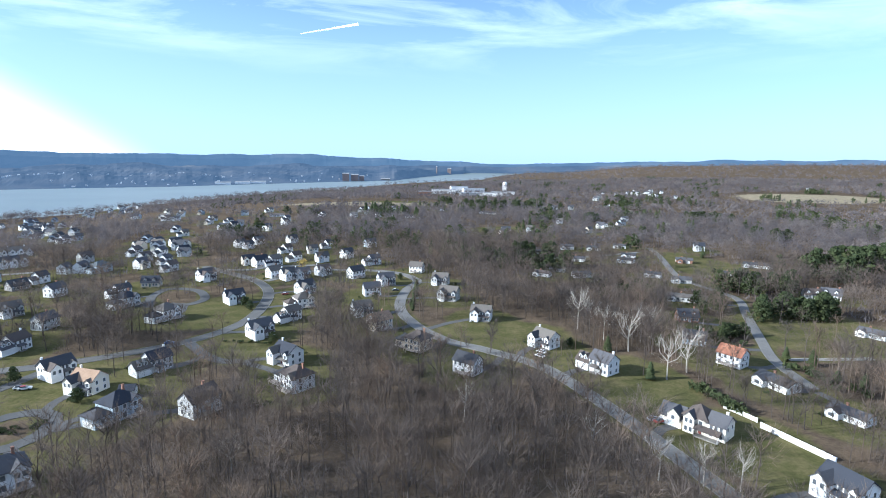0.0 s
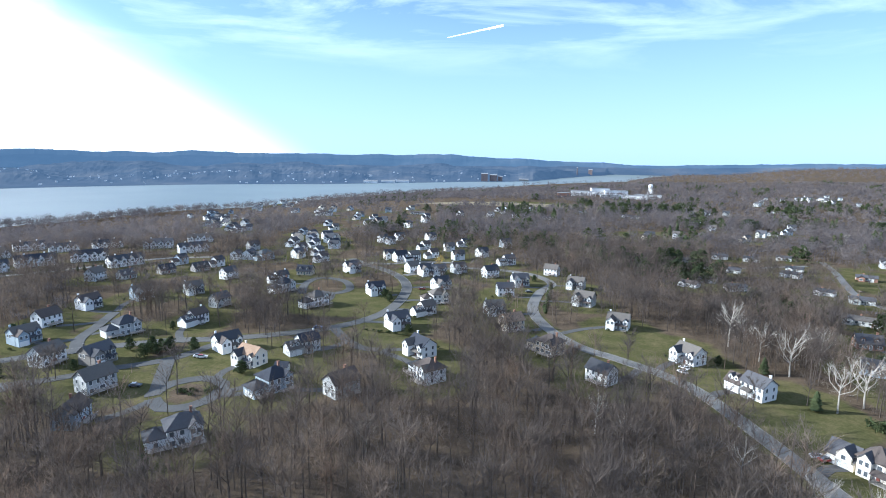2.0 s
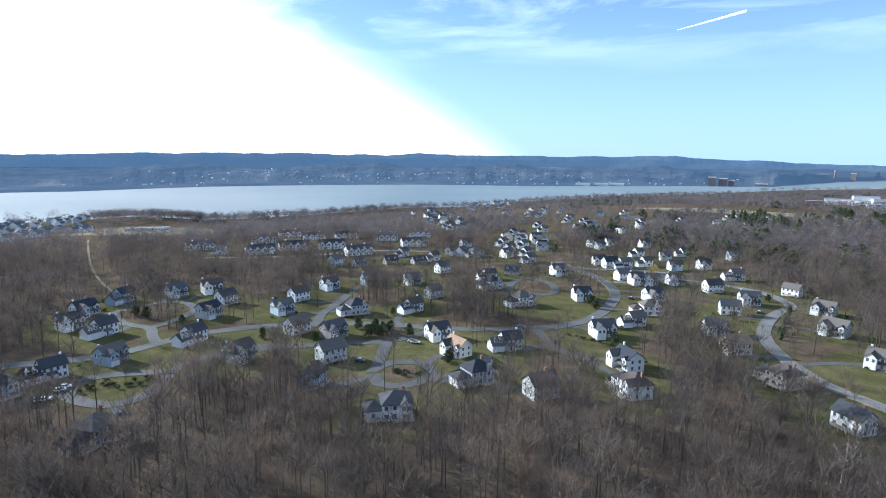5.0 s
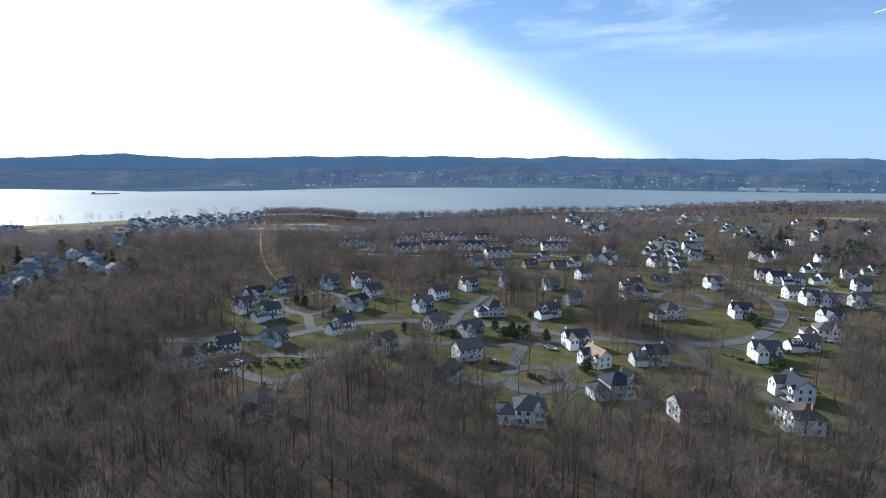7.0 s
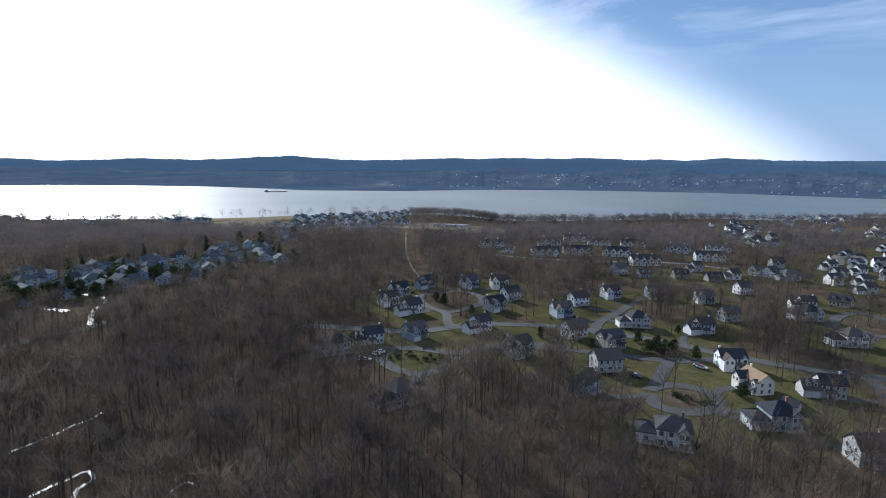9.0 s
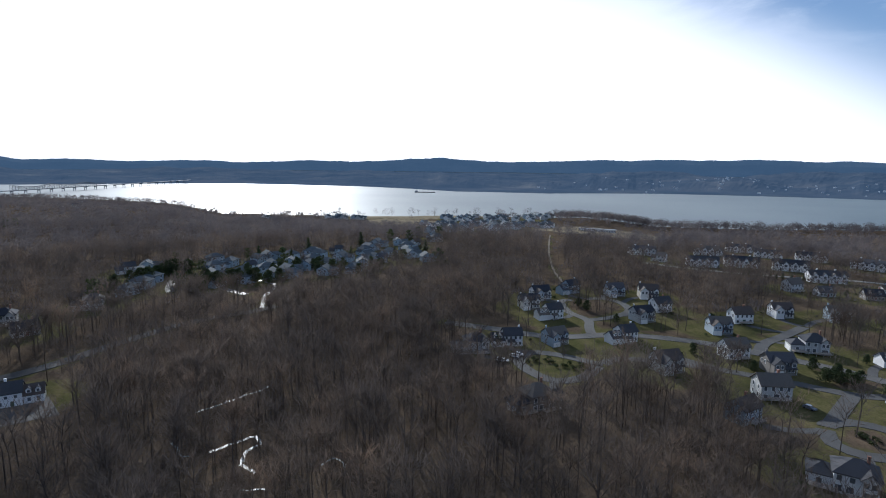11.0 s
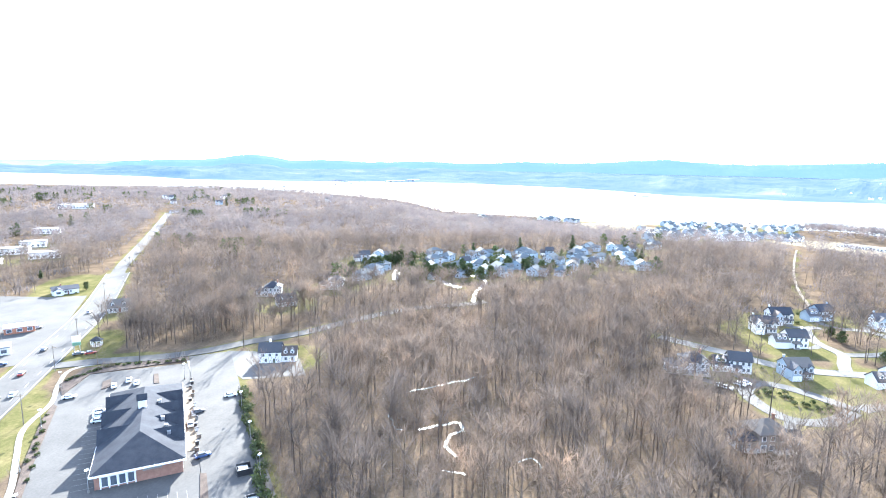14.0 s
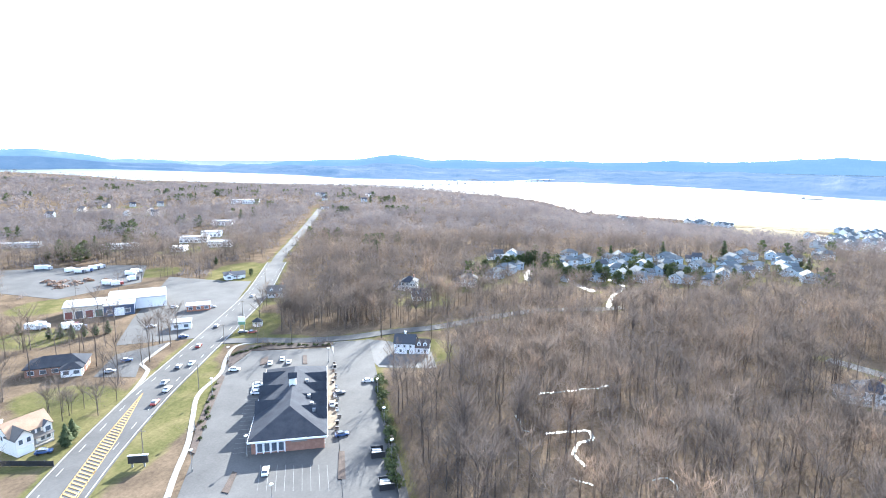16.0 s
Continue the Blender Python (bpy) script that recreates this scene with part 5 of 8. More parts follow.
def build_hipfar(h):
    shell(h, -6.0, 6.0, -4.4, 4.4, 5.2, 2.8, hip=True)
    shell(h, -9.0, -6.05, -3.0, 3.0, 3.2, 1.8, hip=True)
    windows_row(h, "f", -4.4, (-3.4, 3.4), 3.2, 1.8, 1.4)
    windows_row(h, "f", -4.4, (-3.0, 3.0), 0.6, 2.0, 1.6)
    for o in h.children:
        if o.name.startswith("roof"):
            o.data.materials[0] = M["sky_sheen_shingle"]


def cross_gables(h, w, d, eave, rise, wing):
    """A steep gable to the front and a lower wing across it, shingles tinted with the sky's sheen on both."""
    for name, roof, x0, x1, y0, y1, e, k, along in (("wall", "roof", -w / 2, w / 2, -d / 2, d / 2, eave, rise, "y"), ("front_bay", "bay_roof", w / 2 - 0.4, w / 2 + wing, -d * 0.3, d * 0.4, eave - 0.7, rise * 0.7, "x")):
        bm = bmesh.new()
        gable_walls(bm, x0, x1, y0, y1, -3.0, e, k, along)
        part(name, bm, M["siding"], h)
        bm = bmesh.new()
        gable_roof(bm, x0, x1, y0, y1, e, k, along, 0.5)
        part(roof, bm, M["sky_sheen_shingle"], h)


def build_shore(h):
    cross_gables(h, 8.5, 11.0, 5.6, 3.6, 5.0)


def build_condo(h):
    cross_gables(h, 9.5, 11.0, 4.8, 2.9, 6.0)
    windows_row(h, "f", -5.5, (-2.0, 2.0), 3.2, 1.6, 1.3)


def build_shed(h):
    shell(h, -2.6, 2.6, -2.2, 2.2, 2.6, 1.5)
    opening(h, "door", "f", -2.2, 0.0, 0.0, 1.6, 2.0, True)


def build_estate(h):
    """A large house: a tall hipped middle, a garage wing with a gable, a right wing with a broad porch."""
    shell(h, -3.0, 5.0, -3.6, 4.6, 5.6, 3.6, hip=True)
    shell(h, -11.0, -3.05, -4.6, 3.2, 3.4, 3.2)
    shell(h, 5.05, 11.0, -3.4, 4.4, 5.2, 2.8)
    bm = bmesh.new()
    gable_walls(bm, -7.6, -3.4, -5.6, -4.6, 2.6, 5.0, 2.0, "y")
    part("front_bay", bm, M["siding"], h)
    bm = bmesh.new()
    gable_roof(bm, -7.6, -3.4, -5.6, -1.0, 5.0, 2.0, "y", 0.35)
    part("bay_roof", bm, M["shingle"], h)
    bm = bmesh.new()
    gable_walls(bm, -2.2, 1.4, -5.0, -3.6, -1.5, 5.6, 1.9, "y")
    part("front_bay", bm, M["siding"], h)
    bm = bmesh.new()
    gable_roof(bm, -2.2, 1.4, -5.0, -1.0, 5.6, 1.9, "y", 0.35)
    part("bay_roof", bm, M["shingle"], h)
    for x in (-9.4, -6.2):
        opening(h, "garage_door", "f", -4.6, x, 0.0, 2.5, 2.2, "white")
    windows_row(h, "f", -5.6, (-5.5,), 3.2, 1.2)
    windows_row(h, "f", -5.0, (-1.2, 0.4), 3.6, 1.0, 1.5)
    windows_row(h, "f", -5.0, (-1.2, 0.4), 0.7, 1.0, 1.6)
    windows_row(h, "f", -3.6, (3.0,), 3.5, 1.2)
    windows_row(h, "f", -3.4, (6.4, 8.0, 9.6), 3.4)
    windows_row(h, "f", -3.4, (6.4, 9.6), 0.8)
    opening(h, "door", "f", -3.6, 3.0, 0.35, 1.1, 2.1, True)
    windows_row(h, "r", 11.0, (-1.5, 2.0), 3.4)
    windows_row(h, "l", -11.0, (-2.0, 1.0), 1.0)
    windows_row(h, "b", 4.6, (-1.5, 1.0, 3.6), 3.5)
    porch(h, 1.8, 9.8, -6.2, -3.65)
    chimney(h, 9.6, 1.2, 5.5, 8.8, 0.8)


def build_barn(h):
    shell(h, -8.0, 1.5, -4.0, 4.0, 5.2, 3.0)
    shell(h, 1.55, 8.0, -3.4, 3.4, 3.4, 2.8)
    for x in (3.4, 6.3):
        dormer(h, x, -3.0, -0.4, 3.7, 5.1)
    windows_row(h, "f", -4.0, (-6.0, -3.2, -0.4), 3.2, 0.9, 1.1)
    windows_row(h, "f", -4.0, (-5.0,), 0.8)
    windows_row(h, "f", -3.4, (3.4, 6.3), 0.9)
    opening(h, "door", "f", -4.0, -1.5, 0.0, 1.1, 2.1, True)
    windows_row(h, "l", -8.0, (-1.5, 1.5), 0.9)
    windows_row(h, "l", -8.0, (0.0,), 5.4, 0.8, 0.9)
    windows_row(h, "b", 4.0, (-5.0, -1.0), 3.2)
    chimney(h, -3.5, 1.0, 6.5, 9.3, 0.8)


def build_orange(h):
    build_plain(h)


def build_big(h):
    build_gable(h)


BUILDERS = {"garage": build_garage, "gable": build_gable, "plain": build_plain, "hip": build_hip, "cape": build_cape, "ranch": build_ranch, "longranch": build_longranch, "row": build_row,
            "far": build_far, "far2": build_far2, "hipfar": build_hipfar, "shore": build_shore, "condo": build_condo, "shed": build_shed, "orange": build_orange, "estate": build_estate, "barn": build_barn, "big": build_big}
WORDS = {"estate": "rambling house with grey hipped roof and porch", "barn": "converted building with dark roof and two dormers", "garage": "two-storey house with a dormered garage wing", "gable": "two-storey house with a front gable and porch", "plain": "plain gabled two-storey house with a deck", "hip": "two-storey house with hipped roof and decks",
         "cape": "cape house with two roof dormers", "ranch": "low single-storey ranch house", "longranch": "long low single-storey building", "row": "row of terraced houses with front gables",
         "far": "small two-storey house among bare trees", "far2": "small two-storey house with low garage wing", "shore": "close-set gabled house near the river", "condo": "gabled condominium house among evergreens", "hipfar": "hip-roofed condominium house among evergreens", "shed": "small gabled garden shed beside a house",
         "orange": "house with an orange-red roof and deck", "big": "large gabled house beside a white fence"}


def far_one(kind, x, y):
    return kind == "shore" or (kind in ("far", "far2", "ranch") and math.hypot(x, y) > 1150)


def build_far_homes():
    """The close-set houses far off by the river, joined into one mesh of kind stuff."""
    slots = [M["siding"], M["white_siding"], M["blue"], M["grey"], M["sky_sheen_shingle"], M["shingle"], M["glass"], M["white"]]
    models = {}
    verts, faces, mats = [], [], []
    for kind, x, y, turn, look_of in HOMES:
        if not far_one(kind, x, y):
            continue
        if kind not in models:
            h = new("house")
            BUILDERS[kind](h)
            models[kind] = [([tuple(v.co) for v in o.data.vertices], [(tuple(p.vertices), o.data.materials[p.material_index]) for p in o.data.polygons]) for o in h.children_recursive]
            for o in list(h.children_recursive) + [h]:
                bpy.data.objects.remove(o)
        m = pose(x, y, land_at(x, y) + 0.4, 0, 0, turn)
        wall = {"white": 1, "blue": 2, "grey": 3}.get(look_of, random.choice((0, 1, 2)))
        grow = random.uniform(0.95, 1.15)
        for vs, fs in models[kind]:
            k = len(verts)
            verts += [tuple(m @ (Vector(v) * grow)) for v in vs]
            for f, own in fs:
                faces.append([k + i for i in f])
                mats.append(wall if own == M["siding"] else slots.index(own) if own in slots else 0)
    me = bpy.data.meshes.new("far_houses")
    me.from_pydata(verts, [], faces)
    for mt in slots:
        me.materials.append(mt)
    me.polygons.foreach_set("material_index", mats)
    me.update()
    tagged(new("far_houses", me), "close-set pale gabled houses far off near the river", "houses", kind="stuff")


def build_homes():
    first = {}
    for kind, x, y, turn, look_of in HOMES:
        if far_one(kind, x, y):
            continue
        m = pose(x, y, land_at(x, y), 0, 0, turn)
        if kind in first:
            h = copy_thing(first[kind], m)
        else:
            h = new("shed" if kind == "shed" else "terraced_row" if kind == "row" else "house")
            BUILDERS[kind](h)
            h.matrix_world = m
            first[kind] = h
        # condominium walls all turned blue-grey, haze put into the wall colour
        if kind in ("condo", "hipfar") or (kind == "far2" and x < -380 and y < 70):
            look_of = "blue"
        tagged(h, LOOKS[look_of] + " " + WORDS[kind], "shed" if kind == "shed" else "house", "houses of the estate")
        grow = {"big": 1.0, "hip": 1.05, "estate": 0.95}.get(kind, 0.94 + 0.14 * random.random())
        h.scale = (grow, grow, grow)
        for o in h.children_recursive:
            for i, slot in enumerate(o.material_slots):
                own = o.data.materials[i]
                if own == M["siding"]:
                    slot.link = "OBJECT"
                    slot.material = WALLS.get(look_of, own)
                elif kind == "orange" and own == M["shingle"]:
                    slot.link = "OBJECT"
                    slot.material = M["red_roof"]
                elif look_of in ("cream", "tan") and kind in ("gable", "plain") and o.name.startswith("roof"):
                    slot.link = "OBJECT"
                    slot.material = M["tan_roof"]
                elif slot.link == "OBJECT":
                    slot.material = own


WALLS = {"white": M["white_siding"], "cream": M["cream"], "tan": M["tan"], "beige": M["tan"], "grey": M["grey"], "blue": M["blue"], "dark": M["drab"], "brick": M["brick"]}
build_homes()
build_far_homes()



# stores and sheds beside the highway keep open ground round them as houses do
HOUSE_SPOTS += [(-378.5, -459.1), (-371.0, -415.7), (-413.1, -474.6), (-279.8, -571.8), (-319.2, -484.4), (-728.3, -746.8), (-483.4, -534.8), (-335.7, -427.6)]


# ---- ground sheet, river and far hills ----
def keep_off(x, y):
    """Distance to the nearest house, road edge and paving."""
    x, y = np.asarray(x, float), np.asarray(y, float)
    dh = np.full(x.shape, 1e9)
    for hx, hy in HOUSE_SPOTS:
        dh = np.minimum(dh, np.hypot(x - hx, y - hy))
    dr = np.full(x.shape, 1e9)
    for line, width in ROAD_LINES:
        lo, hi = line.min(0) - 40, line.max(0) + 40
        near = np.where((x > lo[0]) & (x < hi[0]) & (y > lo[1]) & (y < hi[1]))[0]
        if len(near):
            best = np.full(len(near), 1e9)
            for px, py in line[::2]:
                best = np.minimum(best, np.hypot(x[near] - px, y[near] - py))
            dr[near] = np.minimum(dr[near], best - width / 2)
    inside = np.zeros(x.shape, bool)
    for c in PATCHES:
        n, hit = len(c), np.zeros(x.shape, bool)
        for i in range(n):
            (ax, ay), (bx, by) = c[i], c[(i + 1) % n]
            cross = ((ay > y) != (by > y)) & (x < (bx - ax) * (y - ay) / (by - ay + 1e-9) + ax)
            hit ^= cross
        inside |= hit
    return dh, dr, inside


# open grass and meadow: centre, radii and turn of each clearing
LAWNS = ((79, 207, 20, 27, 1), (97, 159, 19, 22, 1), (28, 268, 34, 20, 2), (194, 276, 36, 41, 2), (-134, 294, 31, 26, 2), (-91, 235, 22, 14, 2), (31, 243, 18, 15, 2), (-223, 128, 24, 18, 49), (-223, 154, 20, 11, 49), (-152, 185, 15, 13, 49), (-215, 89, 18, 16, 49), (216, 462, 29, 57, 2), (82, 673, 49, 42, 4), (-112, -158, 12, 42, 117), (-106, -198, 18, 12, 117), (-297, -316, 17, 30, 119), (-200, -203, 11, 24, 118), (-48, 320, 20, 20, 2), (-123, 170, 11, 7, 1), (-133, -171, 5, 25, 117), (-94, 1094, 101, 57, 10), (-265, -362, 14, 18, 119), (-171, -334, 15, 17, 118), (-138, -280, 18, 14, 118), (-189, -182, 19, 7, 118))
# open ground without trees
OPEN = ((-188, -303, 52, 56, 118), (-126, -232, 25, 26, 117), (-202, -114, 15, 18, 118), (758, 1141, 145, 223, -3), (-308, -299, 21, 39, 119), (-929, 189, 147, 225, 111), (-781, 396, 93, 164, 70), (-136, -169, 8, 33, 117), (-183, -197, 16, 22, 118), (-188, -107, 12, 14, 117), (-862, 219, 177, 254, 120), (-588, 795, 54, 274, 29), (-559, 758, 85, 305, -23), (-533, 969, 248, 309, -39), (-277, 760, 67, 126, 5), (-276, 545, 32, 79, 3), (-245, 478, 27, 58, 50), (-103, -155, 9, 35, 117))
MEADOWS = ((848, 1278, 141, 134, -6), (-819, 396, 98, 118, 70), (-1051, 117, 112, 73, 32), (-1349, 273, 267, 144, 119), (-146, 1070, 158, 38, -0))


def clearing(x, y, spots):
    w = np.zeros(np.shape(x))
    for cx, cy, a, b, turn in spots:
        c, s = math.cos(radians(turn)), math.sin(radians(turn))
        u, v = ((x - cx) * c + (y - cy) * s) / a, (-(x - cx) * s + (y - cy) * c) / b
        w = np.maximum(w, np.clip(2.2 - 1.6 * np.hypot(u, v), 0, 1))
    return w


def build_ground():
    rings = np.concatenate([np.linspace(0.0, 60, 8), np.geomspace(64, 750, 160), np.geomspace(757, 4900, 110)])
    azs = np.concatenate([np.linspace(-45, 160, 320), np.linspace(160, 315, 60)[1:-1]])
    A, Rr = np.meshgrid(np.radians(azs), rings)
    x, y = -np.sin(A) * Rr, np.cos(A) * Rr
    z = land(x, y)
    n, k = len(azs), len(rings)
    idx = np.arange(n * k).reshape(k, n)
    nxt = np.roll(idx, -1, axis=1)
    f = np.stack([idx[:-1], idx[1:], nxt[1:], nxt[:-1]], -1).reshape(-1, 4)[:, ::-1]
    v = np.column_stack([x.ravel(), y.ravel(), z.ravel()])
    ob = mesh_object("ground", v, f, M["ground"], smooth_shade=True)
    xs, ys = v[:, 0], v[:, 1]
    dh, dr, inside = keep_off(xs, ys)
    lawn = np.maximum(np.clip((27 - dh) / 12, 0, 1) * 0.82, np.clip((5 - dr) / 4, 0, 1) * 0.75)
    lawn = np.maximum(lawn, clearing(xs, ys, LAWNS))
    for key, val in (("lawn", lawn), ("meadow", clearing(xs, ys, MEADOWS))):
        at = ob.data.attributes.new(key, "FLOAT", "POINT")
        at.data.foreach_set("value", np.asarray(val, np.float32))
    return tagged(ob, "leaf-strewn wooded ground with winter lawns and dry meadow", "ground", kind="structure")


build_ground()


def build_water():
    rings = np.geomspace(850, 4880, 60)
    azs = np.radians(np.linspace(-30, 175, 160))
    A, Rr = np.meshgrid(azs, rings)
    v = np.column_stack([(-np.sin(A) * Rr).ravel(), (np.cos(A) * Rr).ravel(), water_level(Rr).ravel()])
    n, k = len(azs), len(rings)
    idx = np.arange(n * k).reshape(k, n)
    f = np.stack([idx[:-1, :-1], idx[:-1, 1:], idx[1:, 1:], idx[1:, :-1]], -1).reshape(-1, 4)
    return tagged(mesh_object("water", v, f[:, ::-1], M["water"], smooth_shade=True), "broad pale river with light wind ripples", "river", kind="structure")


build_water()


def hill_sheet(name, azs, rows, material, label):
    """A sheet of slopes from rows of (distance, height) over the bearings."""
    Rr, z = np.array([r for r, _ in rows]), np.array([h for _, h in rows])
    A = np.radians(np.broadcast_to(azs, Rr.shape))
    n, k = len(azs), len(rows)
    idx = np.arange(n * k).reshape(k, n)
    f = np.stack([idx[:-1, :-1], idx[:-1, 1:], idx[1:, 1:], idx[1:, :-1]], -1).reshape(-1, 4)
    v = np.column_stack([(-np.sin(A) * Rr).ravel(), (np.cos(A) * Rr).ravel(), z.ravel()])
    return tagged(mesh_object(name, v, f[:, ::-1], material), label, "hills", kind="structure")


def rolling(azs, freq, layer):
    return np.array([noise.fractal(Vector((a * freq, layer * 7.3, 3.0)), 1.0, 2.0, 5) for a in azs])


def build_hills():
    """The far bank: rolling wooded slopes in two folds, and the long ridge behind them."""
    azs = np.linspace(-46, 172, 860)
    fs, top = np.minimum(far_shore(azs), 4640), skyline(azs)
    foot = water_level(fs)
    deep = np.clip((4700 - fs) / 900, 0.05, 1)
    seen = (top - CAM_H) / 4800
    slopes = []
    shoulder = [np.clip(0.34 + 0.22 * rolling(azs, 0.16, 1), 0.14, 0.58), np.clip(0.66 + 0.20 * rolling(azs, 0.10, 2), 0.45, 0.86)]
    for u in np.concatenate([[-0.02], np.linspace(0, 0.08, 7), np.linspace(0.1, 0.97, 30), [0.985]]):
        r = fs + (4700 - fs) * u
        low = (foot - CAM_H) / fs
        share = np.interp(u, (0, 0.3, 0.42, 0.97), (0, 1, 1, 2))
        share = np.where(share < 1, smooth(share) * shoulder[0], shoulder[0] + smooth(share - 1) * (shoulder[1] - shoulder[0]))
        z = CAM_H + (low + (seen - low) * share) * r
        rough = np.array([noise.fractal(Vector((a * 0.5, u * 9.0, 5.0)), 1.0, 2.0, 4) + 0.35 * noise.noise(Vector((a * 4.0, u * 40, 1.0))) for a in azs])
        z = z + rough * 9 * deep * min(1, max(u, 0) * 4)
        z = np.maximum(z, water_level(r) + 5 * min(1, max(u, 0) * 25))
        slopes.append((r, foot - 6 if u < 0 or u > 0.98 else z))
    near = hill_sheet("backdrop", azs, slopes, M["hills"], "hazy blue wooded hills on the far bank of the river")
    crest = top + 16.0 * rolling(azs, 0.2, 5) + 3.0 * np.array([noise.noise(Vector((a * 3.0, 2.0, 1.0))) for a in azs])
    ridge = []
    for r, u in ((4705, 0.0), (4740, 0.35), (4790, 0.72), (4850, 0.94), (4895, 1.0), (4899, -0.2)):
        rough = np.array([noise.fractal(Vector((a * 0.35, u * 3.0, 9.0)), 1.0, 2.0, 4) for a in azs])
        base = CAM_H + 4705 * (seen + (foot - CAM_H) / fs) * 0.5
        ridge.append((np.full(len(azs), r), base + (crest * 1.012 - base) * u + rough * 8 * (0 < u < 0.9)))
    hill_sheet("backdrop", azs, ridge, M["ridge"], "long haze-blue wooded ridge on the skyline beyond the river")
    return near


HILLS = build_hills()


# ---- bare trees ----
def bare_tree(seed, height, limbs, twigs, width, spread=0.32, stem=0.22, cloud=0.0, sides=5, reach=1.0, low=0.49, forks=0):
    """Triangles of one leafless tree: (wood verts, wood tris, twig verts, twig tris). The twigs lie round the crown, broad side outwards."""
    g = np.random.default_rng(seed)
    wv, wf, tv, tf = [], [], [], []

    def limb(a, b, ra, rb, n):
        d = (b - a) / np.linalg.norm(b - a)
        u = np.cross(d, [0.3, 0.9, 0.2])
        u /= np.linalg.norm(u)
        w = np.cross(d, u)
        k = len(wv)
        for p, r in ((a, ra), (b, rb)):
            for i in range(n):
                t = 2 * math.pi * i / n
                wv.append(p + r * (math.cos(t) * u + math.sin(t) * w))
        for i in range(n):
            j = (i + 1) % n
            wf.append((k + i, k + j, k + n + j))
            wf.append((k + i, k + n + j, k + n + i))

    def twig(a, d, length, w):
        d = d / np.linalg.norm(d)
        out = a - [0, 0, height * 0.55]
        out = out / (np.linalg.norm(out) + 1e-6) + [0, 0, 0.25]
        s = np.cross(d, out + g.normal(0, 0.45 if limbs else 0.15, 3))
        s /= np.linalg.norm(s) + 1e-9
        k = len(tv)
        tv.extend((a - s * w / 2, a + s * w / 2, a + d * length))
        tf.append((k, k + 1, k + 2))

    fork = height * g.uniform(low - 0.09, low + 0.09)
    base, mid = np.zeros(3), np.array([g.normal(0, 0.15), g.normal(0, 0.15), fork])
    crown_top = np.array([g.normal(0, 0.6), g.normal(0, 0.6), height * 0.86])
    limb(base + [0, 0, -0.6], mid, stem, stem * 0.72, sides)
    if limbs:
        limb(mid, crown_top, stem * 0.72, stem * 0.2, 3)
    tips = [(mid, crown_top)]
    for i in range(limbs):
        t = g.uniform(0.0, 0.75)
        a = mid + (crown_top - mid) * t
        ang = 2.4 * i + g.normal(0, 0.4)
        out = height * spread * (1 - 0.55 * t) * g.uniform(0.7, 1.2)
        knee = a + np.array([math.cos(ang) * out * 0.55, math.sin(ang) * out * 0.55, out * g.uniform(0.3, 0.7)])
        b = knee + np.array([math.cos(ang + g.normal(0, 0.5)) * out * 0.5, math.sin(ang + g.normal(0, 0.5)) * out * 0.5, out * g.uniform(0.5, 1.1)])
        b[2] = min(b[2], height)
        if forks:
            limb(a, knee, stem * 0.45, stem * 0.3, 4)
            limb(knee, b, stem * 0.3, stem * 0.1, 3)
            for _ in range(forks):
                p = knee + (b - knee) * g.uniform(0.0, 0.7)
                q = p + (b - a) * 0.38 * g.uniform(0.7, 1.2) + g.normal(0, out * 0.22, 3) + [0, 0, out * 0.1]
                limb(p, q, stem * 0.17, stem * 0.06, 3)
                tips.append((p, q))
            tips.append((knee, b))
        else:
            limb(a, b, stem * 0.38, stem * 0.12, 3)
            tips.append((a, b))
    haze = int(twigs * cloud)
    for i in range(haze):
        d = g.normal(size=3)
        d /= np.linalg.norm(d)
        lump = 1.0 + 0.22 * math.sin(3.1 * d[0] + seed) * math.cos(2.7 * d[1] + 4 * d[2] + seed)
        q = d * g.uniform(0.3, 1.0) ** 0.5 * lump * np.array([spread, spread, 0.34]) * height + [0, 0, height * 0.62]
        if limbs:
            way = d * 0.5 + g.normal(0, 0.6, 3) + [0, 0, 0.5]
        else:
            n = d + [0, 0, 0.3]
            way = g.normal(size=3)
            way -= n * way.dot(n) / n.dot(n) - [0, 0, 0.15]
        twig(q, way, g.uniform(0.10, 0.2) * height * reach, width * g.uniform(0.6, 1.3))
    for i in range(twigs - haze):
        a, b = tips[g.integers(len(tips))]
        p = a + (b - a) * g.uniform(0.25, 1.0)
        d = (b - a) / np.linalg.norm(b - a) * 0.8 + g.normal(0, 0.5, 3) + [0, 0, 0.5]
        twig(p, d, g.uniform(0.08, 0.19) * height * (1.0 if limbs else 1.5), width * g.uniform(0.6, 1.3))
    return np.array(wv), np.array(wf), np.array(tv), np.array(tf)


def brush_mesh(seed, height, wide, twigs, width):
    """Triangles of one clump of undergrowth: thin stems fanning up from the ground."""
    g = np.random.default_rng(seed)
    v = []
    for _ in range(twigs):
        a = np.array([g.normal(0, wide * 0.45), g.normal(0, wide * 0.45), g.uniform(-0.2, height * 0.4)])
        d = np.array([g.normal(0, 0.45), g.normal(0, 0.45), 1.0])
        t = g.uniform(0, 6.283)
        s = np.array([math.cos(t), math.sin(t), 0]) * width * g.uniform(0.6, 1.4) / 2
        v.extend((a - s, a + s, a + d * height * g.uniform(0.4, 0.8)))
    return np.array(v), np.arange(len(v)).reshape(-1, 3)


